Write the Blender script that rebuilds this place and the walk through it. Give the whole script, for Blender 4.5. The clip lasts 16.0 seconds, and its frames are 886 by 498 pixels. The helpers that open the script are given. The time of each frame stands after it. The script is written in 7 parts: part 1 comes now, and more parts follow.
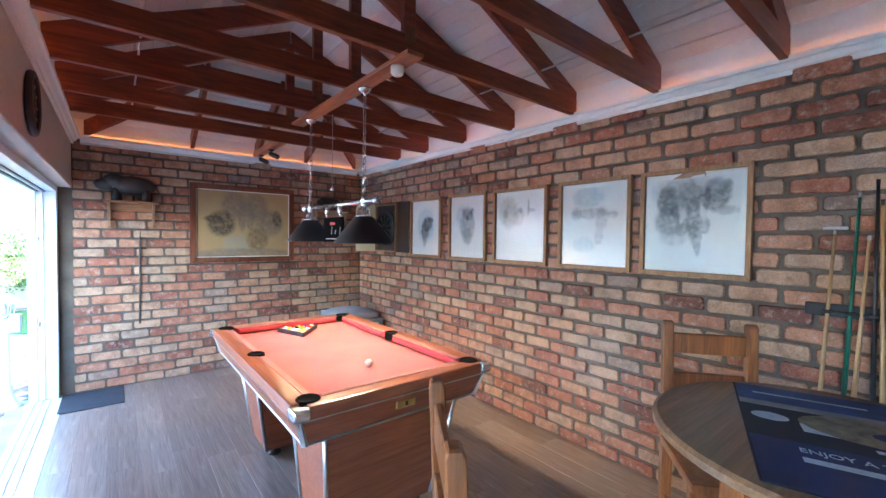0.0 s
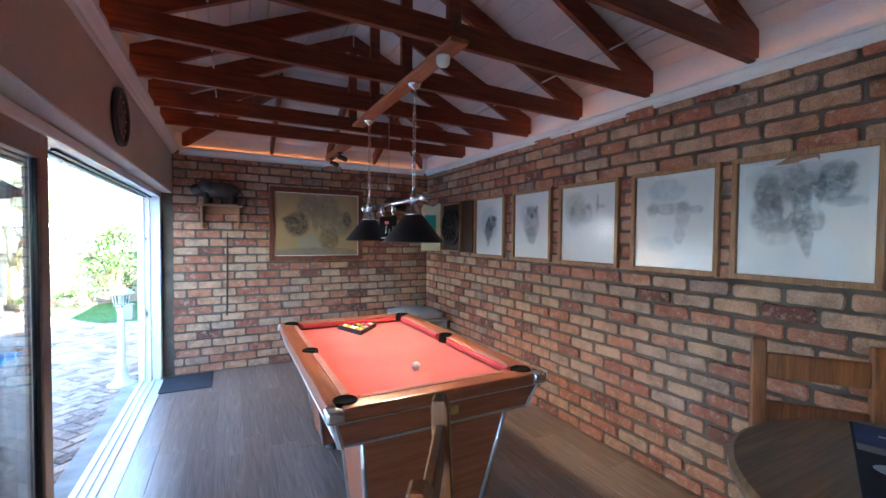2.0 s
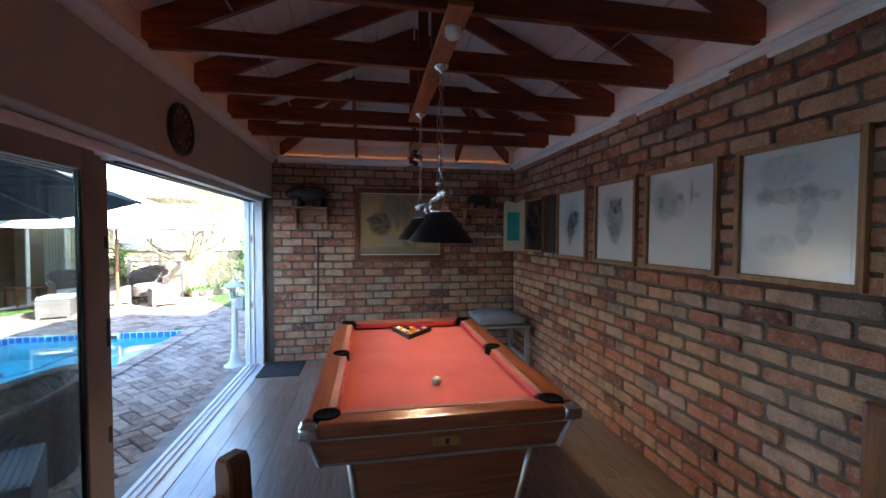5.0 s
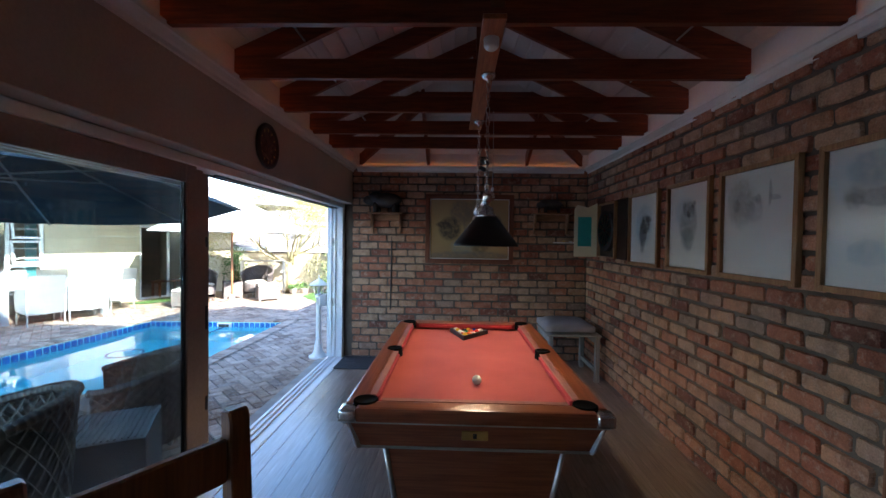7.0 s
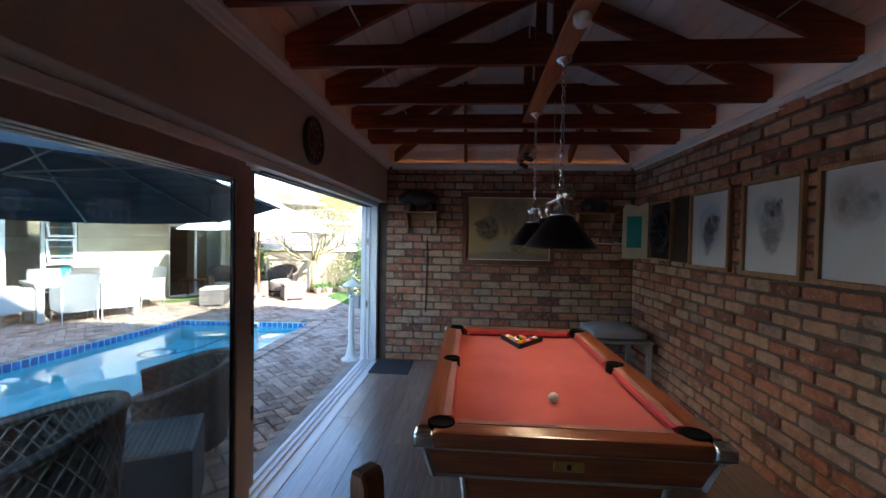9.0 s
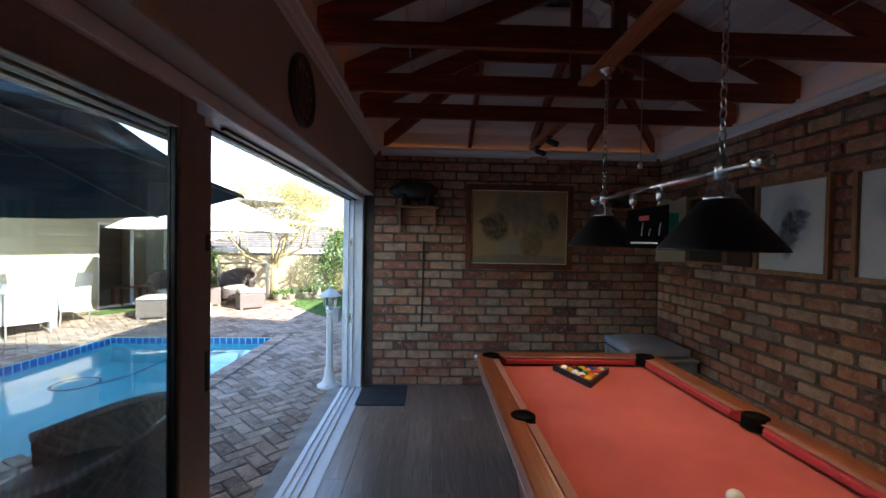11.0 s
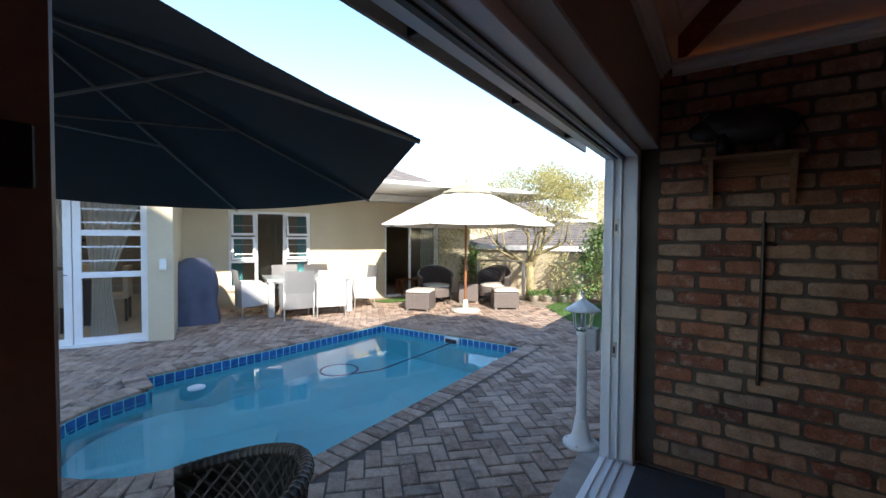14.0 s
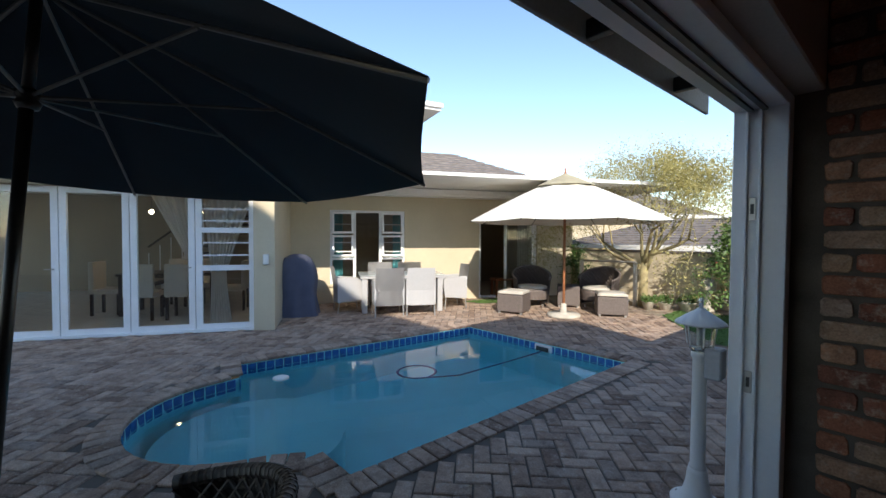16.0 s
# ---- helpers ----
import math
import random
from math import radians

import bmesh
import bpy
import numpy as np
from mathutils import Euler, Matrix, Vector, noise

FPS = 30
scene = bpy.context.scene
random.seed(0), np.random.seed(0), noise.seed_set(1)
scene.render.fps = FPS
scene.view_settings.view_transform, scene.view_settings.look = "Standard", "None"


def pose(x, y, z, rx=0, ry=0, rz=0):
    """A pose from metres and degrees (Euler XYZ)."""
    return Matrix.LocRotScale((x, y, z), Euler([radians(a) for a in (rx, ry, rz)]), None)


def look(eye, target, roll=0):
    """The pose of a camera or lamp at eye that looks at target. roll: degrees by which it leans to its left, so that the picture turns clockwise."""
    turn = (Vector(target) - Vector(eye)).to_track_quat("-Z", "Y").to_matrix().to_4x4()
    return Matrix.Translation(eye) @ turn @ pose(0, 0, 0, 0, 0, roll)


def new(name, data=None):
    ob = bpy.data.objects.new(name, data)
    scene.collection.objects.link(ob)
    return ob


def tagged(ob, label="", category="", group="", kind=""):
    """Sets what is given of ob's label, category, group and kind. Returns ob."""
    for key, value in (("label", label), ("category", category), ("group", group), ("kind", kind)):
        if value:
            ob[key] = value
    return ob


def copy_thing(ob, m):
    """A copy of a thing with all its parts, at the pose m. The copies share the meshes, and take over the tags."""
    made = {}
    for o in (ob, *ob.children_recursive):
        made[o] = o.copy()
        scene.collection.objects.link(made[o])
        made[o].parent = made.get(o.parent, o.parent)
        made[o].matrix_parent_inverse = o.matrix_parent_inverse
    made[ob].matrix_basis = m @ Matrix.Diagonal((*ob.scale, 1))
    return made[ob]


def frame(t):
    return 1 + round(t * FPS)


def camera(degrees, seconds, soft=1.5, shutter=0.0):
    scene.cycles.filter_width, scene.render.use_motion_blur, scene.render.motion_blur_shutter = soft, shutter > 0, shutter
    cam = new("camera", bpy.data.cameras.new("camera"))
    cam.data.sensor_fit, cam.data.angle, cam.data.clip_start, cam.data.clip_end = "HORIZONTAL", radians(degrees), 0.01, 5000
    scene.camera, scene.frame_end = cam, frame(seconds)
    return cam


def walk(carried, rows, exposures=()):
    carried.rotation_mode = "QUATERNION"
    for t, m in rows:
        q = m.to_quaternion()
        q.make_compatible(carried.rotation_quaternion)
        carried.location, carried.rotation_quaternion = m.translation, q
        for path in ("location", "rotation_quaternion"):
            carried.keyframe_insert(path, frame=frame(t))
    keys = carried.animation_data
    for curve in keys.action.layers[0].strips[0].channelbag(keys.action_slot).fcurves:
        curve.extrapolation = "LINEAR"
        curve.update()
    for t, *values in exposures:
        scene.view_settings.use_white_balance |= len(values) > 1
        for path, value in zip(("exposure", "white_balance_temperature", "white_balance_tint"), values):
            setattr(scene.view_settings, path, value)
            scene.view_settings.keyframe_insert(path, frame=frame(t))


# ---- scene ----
cam = camera(95.0, 16.0)
PATH = [
    (0, (0.382, 0.168, 1.555), (1.635, 1.726, 1.5), 0.7),
    (0.5, (0.388, 0.168, 1.555), (1.565, 1.783, 1.5), 0.6),
    (1, (0.423, 0.174, 1.559), (1.535, 1.836, 1.504), 0.6),
    (1.5, (0.498, 0.171, 1.563), (1.51, 1.895, 1.504), 0.6),
    (2, (0.59, 0.183, 1.548), (1.522, 1.951, 1.49), 0.6),
    (2.5, (0.722, 0.23, 1.548), (1.598, 2.027, 1.489), 0.5),
    (3, (0.831, 0.268, 1.544), (1.648, 2.093, 1.486), 0.6),
    (3.5, (0.957, 0.265, 1.542), (1.691, 2.125, 1.487), 0.6),
    (4, (1.063, 0.252, 1.547), (1.665, 2.158, 1.492), 0.6),
    (4.2, (1.091, 0.264, 1.557), (1.638, 2.187, 1.491), 0.5),
    (6.5, (1.363, 0.202, 1.551), (1.417, 2.201, 1.5), 0.7),
    (7, (1.403, 0.159, 1.547), (1.342, 2.157, 1.501), 0.8),
    (7.5, (1.402, 0.134, 1.548), (1.239, 2.127, 1.499), 0.8),
    (8, (1.355, 0.167, 1.551), (1.153, 2.156, 1.501), 0.9),
    (8.5, (1.252, 0.248, 1.551), (1.042, 2.236, 1.501), 0.9),
    (9, (1.127, 0.348, 1.554), (0.988, 2.342, 1.503), 1.0),
    (9.2, (1.088, 0.401, 1.553), (1.01, 2.399, 1.503), 1.0),
    (10.2, (0.79, 0.86, 1.542), (0.80, 2.86, 1.496), 1.0),
    (11.3, (0.61, 1.275, 1.524), (0.679, 3.274, 1.484), 1.0),
    (11.5, (0.584, 1.367, 1.516), (0.563, 3.367, 1.47), 0.8),
    (12, (0.562, 1.632, 1.499), (0.285, 3.612, 1.443), 0.7),
    (12.5, (0.501, 1.889, 1.468), (-0.014, 3.821, 1.407), 0.7),
    (13, (0.422, 2.164, 1.462), (-0.334, 4.015, 1.399), 0.6),
    (13.5, (0.381, 2.385, 1.44), (-0.581, 4.137, 1.379), 0.5),
    (14, (0.388, 2.6, 1.433), (-0.746, 4.246, 1.375), 0.4),
    (14.5, (0.375, 2.74, 1.418), (-0.888, 4.29, 1.359), 0.4),
    (15, (0.342, 2.896, 1.382), (-1.041, 4.34, 1.324), 0.3),
    (15.5, (0.306, 3.022, 1.371), (-1.159, 4.383, 1.312), 0.2),
    (16, (0.318, 3.119, 1.365), (-1.204, 4.416, 1.309), 0.3),
]
EXPOSE = [(0, 5.6, 5300, 8), (1.5, 5.15, 5300, 8), (2.5, 4.65, 5400, 8), (3.5, 4.3, 5500, 8), (4.2, 4.0, 5550, 8), (7, 3.25, 5550, 8), (9.2, 3.0, 5700, 8), (11.5, 2.65, 5950, 9), (12.5, 2.45, 6000, 10), (13.5, 1.95, 6150, 10), (14.5, 1.4, 6250, 10), (16, 0.95, 6350, 10)]
walk(cam, [(t, look(eye, target, roll)) for t, eye, target, roll in PATH], EXPOSE)

# ---- world and light ----
SUN_AZ, SUN_EL = math.radians(-38), math.radians(28)
world = bpy.data.worlds.new("world")
scene.world = world
world.use_nodes = True
wn = world.node_tree
sky = wn.nodes.new("ShaderNodeTexSky")
sky.sky_type, sky.sun_disc = "NISHITA", False
sky.sun_elevation, sky.sun_rotation = SUN_EL, math.pi / 2 - SUN_AZ
sky.altitude, sky.air_density, sky.dust_density, sky.ozone_density = 50, 1.0, 0.15, 1.5
wn.links.new(sky.outputs[0], wn.nodes["Background"].inputs[0])
wn.nodes["Background"].inputs[1].default_value = 0.15
sun_dir = Vector((math.cos(SUN_EL) * math.cos(SUN_AZ), math.cos(SUN_EL) * math.sin(SUN_AZ), math.sin(SUN_EL)))
sun = new("sun", bpy.data.lights.new("sun", "SUN"))
sun.data.energy, sun.data.angle, sun.data.color = 3.3, radians(0.55), (1.0, 0.9, 0.75)
sun.matrix_world = look(sun_dir * 40, (0, 0, 0))
# the sky's light that falls in through the long sliding door
door_light = new("door_daylight", bpy.data.lights.new("door_daylight", "AREA"))
door_light.data.shape, door_light.data.size, door_light.data.size_y = "RECTANGLE", 6.2, 1.85
door_light.data.energy, door_light.data.color = 0.22, (0.90, 0.95, 1.0)
door_light.matrix_world = look((-0.03, 2.2, 1.0), (3.0, 2.2, 1.0))


# ---- materials ----
def mat(name, base=(0.5, 0.5, 0.5), rough=0.6, metal=0.0, spec=0.5):
    m = bpy.data.materials.new(name)
    m.use_nodes = True
    b = m.node_tree.nodes["Principled BSDF"]
    b.inputs["Base Color"].default_value = (*base, 1)
    b.inputs["Roughness"].default_value = rough
    b.inputs["Metallic"].default_value = metal
    b.inputs["Specular IOR Level"].default_value = spec
    return m, m.node_tree, b


def nd(t, kind, **props):
    n = t.nodes.new(kind)
    for k, v in props.items():
        if k == "op":
            n.operation = v
        elif k == "blend":
            n.data_type, n.blend_type = "RGBA", v
        else:
            n.inputs[k.replace("_", " ")].default_value = v
    return n


def ramp(t, source, stops):
    r = t.nodes.new("ShaderNodeValToRGB")
    e = r.color_ramp.elements
    while len(e) < len(stops):
        e.new(0.5)
    for el, (p, c) in zip(e, stops):
        el.position, el.color = p, (*c, 1)
    t.links.new(source, r.inputs[0])
    return r.outputs[0]


def coords(t, stretch=(1, 1, 1)):
    c = t.nodes.new("ShaderNodeTexCoord")
    m = t.nodes.new("ShaderNodeMapping")
    m.inputs["Scale"].default_value = stretch
    t.links.new(c.outputs["Object"], m.inputs[0])
    return m.outputs[0]


def world_coords(t, stretch=(1, 1, 1)):
    c = t.nodes.new("ShaderNodeNewGeometry")
    m = t.nodes.new("ShaderNodeMapping")
    m.inputs["Scale"].default_value = stretch
    t.links.new(c.outputs["Position"], m.inputs[0])
    return m.outputs[0]


def noise_of(t, vec, scale, detail=4.0, rough=0.55):
    n = nd(t, "ShaderNodeTexNoise", Scale=scale, Detail=detail, Roughness=rough)
    t.links.new(vec, n.inputs["Vector"])
    return n.outputs["Fac"]


def blend(t, mode, fac, a, b):
    m = t.nodes.new("ShaderNodeMix")
    m.data_type, m.blend_type = "RGBA", mode
    for sock, v in ((m.inputs[0], fac), (m.inputs[6], a), (m.inputs[7], b)):
        if isinstance(v, bpy.types.NodeSocket):
            t.links.new(v, sock)
        elif isinstance(v, tuple):
            sock.default_value = (*v, 1)
        else:
            sock.default_value = v
    return m.outputs[2]


def bump(t, b, height, strength=0.3, distance=0.01):
    n = nd(t, "ShaderNodeBump", Strength=strength, Distance=distance)
    t.links.new(height, n.inputs["Height"])
    t.links.new(n.outputs[0], b.inputs["Normal"])


def speckled(name, base, rough=0.6, var=0.25, scale=8.0, fine=90.0, bump_s=0.15, metal=0.0, spec=0.5):
    """A surface with soft blotches and a fine grain, at two scales."""
    m, t, b = mat(name, base, rough, metal, spec)
    v = world_coords(t)
    big, small = noise_of(t, v, scale), noise_of(t, v, fine, 2.0)
    lo, hi = tuple(c * (1 - var) for c in base), tuple(min(1, c * (1 + var)) for c in base)
    c1 = ramp(t, big, [(0.3, lo), (0.7, hi)])
    t.links.new(blend(t, "SOFT_LIGHT", 0.35, c1, ramp(t, small, [(0.3, (0.35,) * 3), (0.7, (0.65,) * 3)])), b.inputs["Base Color"])
    r = nd(t, "ShaderNodeMapRange")
    r.inputs["To Min"].default_value, r.inputs["To Max"].default_value = max(0.02, rough - 0.1), min(1, rough + 0.1)
    t.links.new(big, r.inputs["Value"])
    t.links.new(r.outputs[0], b.inputs["Roughness"])
    if bump_s:
        bump(t, b, small, bump_s, 0.004)
    return m


def piece_random(t):
    """A number that differs from piece to piece, for single and for joined pieces."""
    o = t.nodes.new("ShaderNodeObjectInfo")
    g = t.nodes.new("ShaderNodeNewGeometry")
    a = nd(t, "ShaderNodeMath", op="ADD")
    t.links.new(o.outputs["Random"], a.inputs[0])
    t.links.new(g.outputs["Random Per Island"], a.inputs[1])
    f = nd(t, "ShaderNodeMath", op="FRACT")
    t.links.new(a.outputs[0], f.inputs[0])
    return f.outputs[0]


def brick_material(name, stops, pale, rough=0.9):
    m, t, b = mat(name, rough=rough, spec=0.25)
    v = world_coords(t)
    rnd = piece_random(t)
    base = ramp(t, rnd, stops)
    t.nodes[-1].color_ramp.interpolation = "LINEAR"
    blotch = noise_of(t, v, 9.0, 5.0, 0.65)
    grain = noise_of(t, v, 120.0, 3.0)
    c = blend(t, "MULTIPLY", 0.75, base, ramp(t, blotch, [(0.30, (0.45, 0.42, 0.42)), (0.58, (1.1, 1.08, 1.05))]))
    smear = noise_of(t, v, 22.0, 6.0, 0.7)
    c = blend(t, "MIX", ramp(t, smear, [(0.52, (0, 0, 0)), (0.72, (0.75,) * 3)]), c, pale)
    c = blend(t, "OVERLAY", 0.35, c, ramp(t, grain, [(0.35, (0.25,) * 3), (0.65, (0.75,) * 3)]))
    t.links.new(c, b.inputs["Base Color"])
    mix = nd(t, "ShaderNodeMath", op="ADD")
    t.links.new(smear, mix.inputs[0])
    t.links.new(grain, mix.inputs[1])
    bump(t, b, mix.outputs[0], 0.6, 0.006)
    return m


def wood(name, dark, light, rough=0.45, along=1, scale=1.0, coat=0.0, per_piece=0.0):
    m, t, b = mat(name, rough=rough)
    s = [9.0 * scale] * 3
    s[along] = 0.9 * scale
    v = coords(t, s)
    w = nd(t, "ShaderNodeTexNoise", Scale=2.2, Detail=6.0, Roughness=0.62, Distortion=1.3)
    t.links.new(v, w.inputs["Vector"])
    s2 = [90.0 * scale] * 3
    s2[along] = 2.5 * scale
    fib = noise_of(t, coords(t, s2), 1.6, 3.0)
    c = ramp(t, w.outputs["Fac"], [(0.3, dark), (0.52, tuple((a + b2) / 2 for a, b2 in zip(dark, light))), (0.72, light)])
    c = blend(t, "SOFT_LIGHT", 0.6, c, ramp(t, fib, [(0.3, (0.25,) * 3), (0.7, (0.75,) * 3)]))
    if per_piece:
        c = blend(t, "MULTIPLY", per_piece, c, ramp(t, piece_random(t), [(0.0, (0.62, 0.6, 0.6)), (0.5, (0.9, 0.9, 0.9)), (1.0, (1.15, 1.12, 1.1))]))
    t.links.new(c, b.inputs["Base Color"])
    b.inputs["Coat Weight"].default_value = coat
    b.inputs["Coat Roughness"].default_value = 0.18
    bump(t, b, fib, 0.12, 0.002)
    return m


M_BRICK = brick_material("clay_brick", [(0.0, (0.17, 0.076, 0.056)), (0.13, (0.34, 0.130, 0.078)), (0.36, (0.42, 0.186, 0.108)), (0.55, (0.44, 0.232, 0.142)),
                                        (0.75, (0.47, 0.296, 0.184)), (0.92, (0.42, 0.280, 0.195)), (1.0, (0.24, 0.170, 0.142))], (0.52, 0.395, 0.305))
M_PAVER = brick_material("paving_brick", [(0.0, (0.22, 0.15, 0.115)), (0.3, (0.38, 0.275, 0.21)), (0.7, (0.49, 0.37, 0.29)), (1.0, (0.30, 0.235, 0.195))], (0.52, 0.45, 0.38))
M_MORTAR = speckled("mortar", (0.115, 0.092, 0.07), 0.95, 0.3, 6, 140, 0.5)
M_SAND = speckled("sandy_ground", (0.12, 0.10, 0.08), 0.95, 0.3, 2, 120, 0.5)
M_JOINT = speckled("sand_joint", (0.12, 0.105, 0.085), 0.95, 0.35, 4, 150, 0.5)
M_BEAM = wood("stained_pine", (0.085, 0.016, 0.005), (0.27, 0.060, 0.015), 0.42, 0, 1.0)
M_BEAM_Y = wood("stained_pine_plank", (0.24, 0.07, 0.022), (0.46, 0.16, 0.055), 0.4, 1, 1.2)
M_RAIL = wood("mahogany_laminate", (0.20, 0.050, 0.018), (0.34, 0.10, 0.038), 0.32, 1, 0.8, 0.3)
M_RAILX = wood("mahogany_laminate_cross", (0.20, 0.050, 0.018), (0.34, 0.10, 0.038), 0.32, 0, 0.8, 0.3)
M_PINE = wood("varnished_pine", (0.13, 0.038, 0.009), (0.29, 0.095, 0.022), 0.35, 2, 1.2, 0.35)
M_PINE_TOP = wood("worn_pine_top", (0.11, 0.055, 0.022), (0.22, 0.12, 0.055), 0.4, 0, 0.8, 0.25)
M_FRAME = wood("light_oak_frame", (0.24, 0.115, 0.04), (0.42, 0.23, 0.095), 0.45, 2, 1.6)
M_FRAME_D = wood("dark_red_frame", (0.10, 0.028, 0.012), (0.22, 0.07, 0.03), 0.4, 2, 1.4)
M_SHELF = wood("rough_pine_shelf", (0.22, 0.11, 0.05), (0.40, 0.22, 0.11), 0.6, 0, 1.4)
M_PLANK = wood("vinyl_plank", (0.20, 0.145, 0.115), (0.36, 0.275, 0.22), 0.30, 1, 0.9, 0.35, 0.6)
M_WHITE = speckled("white_paint", (0.80, 0.79, 0.77), 0.55, 0.04, 3, 60, 0.08)
M_BOARD = speckled("white_ceiling_board", (0.58, 0.57, 0.565), 0.6, 0.05, 2, 50, 0.06)
M_PLASTER = speckled("beige_plaster", (0.50, 0.43, 0.36), 0.8, 0.06, 2, 90, 0.25)
M_HOUSE = speckled("beige_house_plaster", (0.58, 0.50, 0.36), 0.85, 0.06, 1.5, 70, 0.3)
M_ALU = speckled("white_powder_coat", (0.83, 0.84, 0.85), 0.35, 0.03, 5, 60, 0.03)
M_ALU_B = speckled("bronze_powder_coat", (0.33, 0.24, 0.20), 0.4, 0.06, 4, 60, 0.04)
M_BLACK = speckled("black_plastic", (0.02, 0.02, 0.022), 0.45, 0.2, 12, 120, 0.1)
M_MOUTH = speckled("dead_black_matt", (0.004, 0.004, 0.004), 0.95, 0.2, 12, 120, 0.05, 0.0, 0.05)
M_RUBBER = speckled("dark_rubber_mat", (0.045, 0.047, 0.055), 0.85, 0.25, 10, 200, 0.6)
M_FELT, _t, _b = mat("red_felt", (0.58, 0.105, 0.085), 0.95, 0, 0.1)
_v = world_coords(_t)
_t.links.new(blend(_t, "SOFT_LIGHT", 0.5, ramp(_t, noise_of(_t, _v, 3.5), [(0.3, (0.34, 0.056, 0.045)), (0.7, (0.42, 0.083, 0.067))]),
                   ramp(_t, noise_of(_t, _v, 400.0, 2.0), [(0.3, (0.3,) * 3), (0.7, (0.7,) * 3)])), _b.inputs["Base Color"])
_b.inputs["Sheen Weight"].default_value = 0.35
_b.inputs["Sheen Tint"].default_value = (1.0, 0.55, 0.45, 1)
M_CUSHION_GLARE = speckled("glare_pink_cushion_cloth", (0.30, 0.125, 0.095), 0.85, 0.15, 10, 300, 0.2)
M_CUSHION = speckled("bright_red_cushion_cloth", (0.36, 0.026, 0.032), 0.85, 0.08, 8, 300, 0.2)
M_CHROME = speckled("brushed_chrome", (0.72, 0.72, 0.72), 0.22, 0.05, 9, 90, 0.0, 1.0)
M_STEEL = speckled("dull_aluminium_strip", (0.48, 0.47, 0.46), 0.42, 0.08, 9, 90, 0.0, 0.9)
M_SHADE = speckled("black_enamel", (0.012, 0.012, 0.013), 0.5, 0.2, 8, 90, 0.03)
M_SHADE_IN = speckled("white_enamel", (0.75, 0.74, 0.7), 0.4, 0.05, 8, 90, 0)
M_BRASS = speckled("aged_brass", (0.55, 0.36, 0.12), 0.4, 0.2, 12, 120, 0.05, 0.9)
M_PAPER = speckled("print_paper", (0.86, 0.865, 0.84), 0.7, 0.03, 4, 120, 0)
M_GREY_CUSHION = speckled("grey_cushion_cloth", (0.30, 0.32, 0.36), 0.95, 0.12, 6, 260, 0.4)
M_GREYWOOD = wood("grey_painted_wood", (0.22, 0.23, 0.22), (0.36, 0.37, 0.35), 0.6, 2, 1.3)
M_WICKER_D = speckled("dark_brown_wicker", (0.032, 0.024, 0.020), 0.55, 0.35, 30, 160, 0.6)
M_WICKER_L = speckled("pale_grey_wicker", (0.44, 0.435, 0.44), 0.6, 0.06, 60, 160, 0.5)
M_CANVAS_D = speckled("dark_teal_canvas", (0.016, 0.026, 0.034), 0.9, 0.2, 5, 220, 0.3)
M_CANVAS_W = speckled("cream_canvas", (0.80, 0.77, 0.70), 0.9, 0.04, 4, 220, 0.3)
M_ROOF = speckled("grey_brown_roof_tile", (0.19, 0.165, 0.15), 0.9, 0.3, 5, 60, 0.5)
M_POOL = speckled("pale_blue_pool_plaster", (0.30, 0.78, 0.82), 0.7, 0.06, 2, 50, 0.1)
M_TILE = speckled("blue_pool_tile", (0.03, 0.13, 0.36), 0.2, 0.35, 14, 60, 0.1)
M_GRASS = speckled("lawn_green", (0.075, 0.15, 0.03), 0.95, 0.4, 14, 90, 0.8)
M_LEAF = speckled("leaf_green", (0.085, 0.15, 0.035), 0.6, 0.4, 4, 40, 0)
M_LEAF_Y = speckled("yellow_green_leaf", (0.33, 0.29, 0.10), 0.65, 0.35, 3, 40, 0)
M_BARK = speckled("pale_yellow_bark", (0.36, 0.30, 0.16), 0.9, 0.3, 8, 80, 0.5)
M_STONE = speckled("cast_stone", (0.52, 0.48, 0.41), 0.9, 0.15, 9, 90, 0.4)
M_COVER = speckled("slate_blue_cover_cloth", (0.095, 0.105, 0.16), 0.8, 0.12, 5, 180, 0.3)
M_CURTAIN = speckled("white_curtain_cloth", (0.78, 0.76, 0.72), 0.9, 0.05, 4, 200, 0.2)
M_TEAL = speckled("teal_paint", (0.035, 0.30, 0.27), 0.6, 0.1, 8, 90, 0.1)
M_DARKWOOD = speckled("dark_furniture_wood", (0.035, 0.022, 0.016), 0.4, 0.2, 8, 60, 0.05)
M_SEAT = speckled("cream_upholstery", (0.55, 0.51, 0.45), 0.9, 0.06, 8, 200, 0.2)
M_INNER = speckled("beige_inner_wall", (0.30, 0.25, 0.19), 0.85, 0.05, 2, 60, 0.1)
M_BRONZE = speckled("dark_bronze_carving", (0.035, 0.028, 0.024), 0.5, 0.3, 14, 60, 0.2)
M_GLASS, _t, _b = mat("clear_glass", (0.93, 0.97, 0.96), 0.0)
_b.inputs["Transmission Weight"].default_value = 1.0
_b.inputs["IOR"].default_value = 1.45
M_WATER, _t, _b = mat("pool_water", (0.72, 0.92, 0.97), 0.0)
_b.inputs["Transmission Weight"].default_value = 1.0
_b.inputs["IOR"].default_value = 1.33
_n = nd(_t, "ShaderNodeTexNoise", Scale=2.2, Detail=2.0)
_t.links.new(world_coords(_t), _n.inputs["Vector"])
bump(_t, _b, _n.outputs["Fac"], 0.025, 0.02)


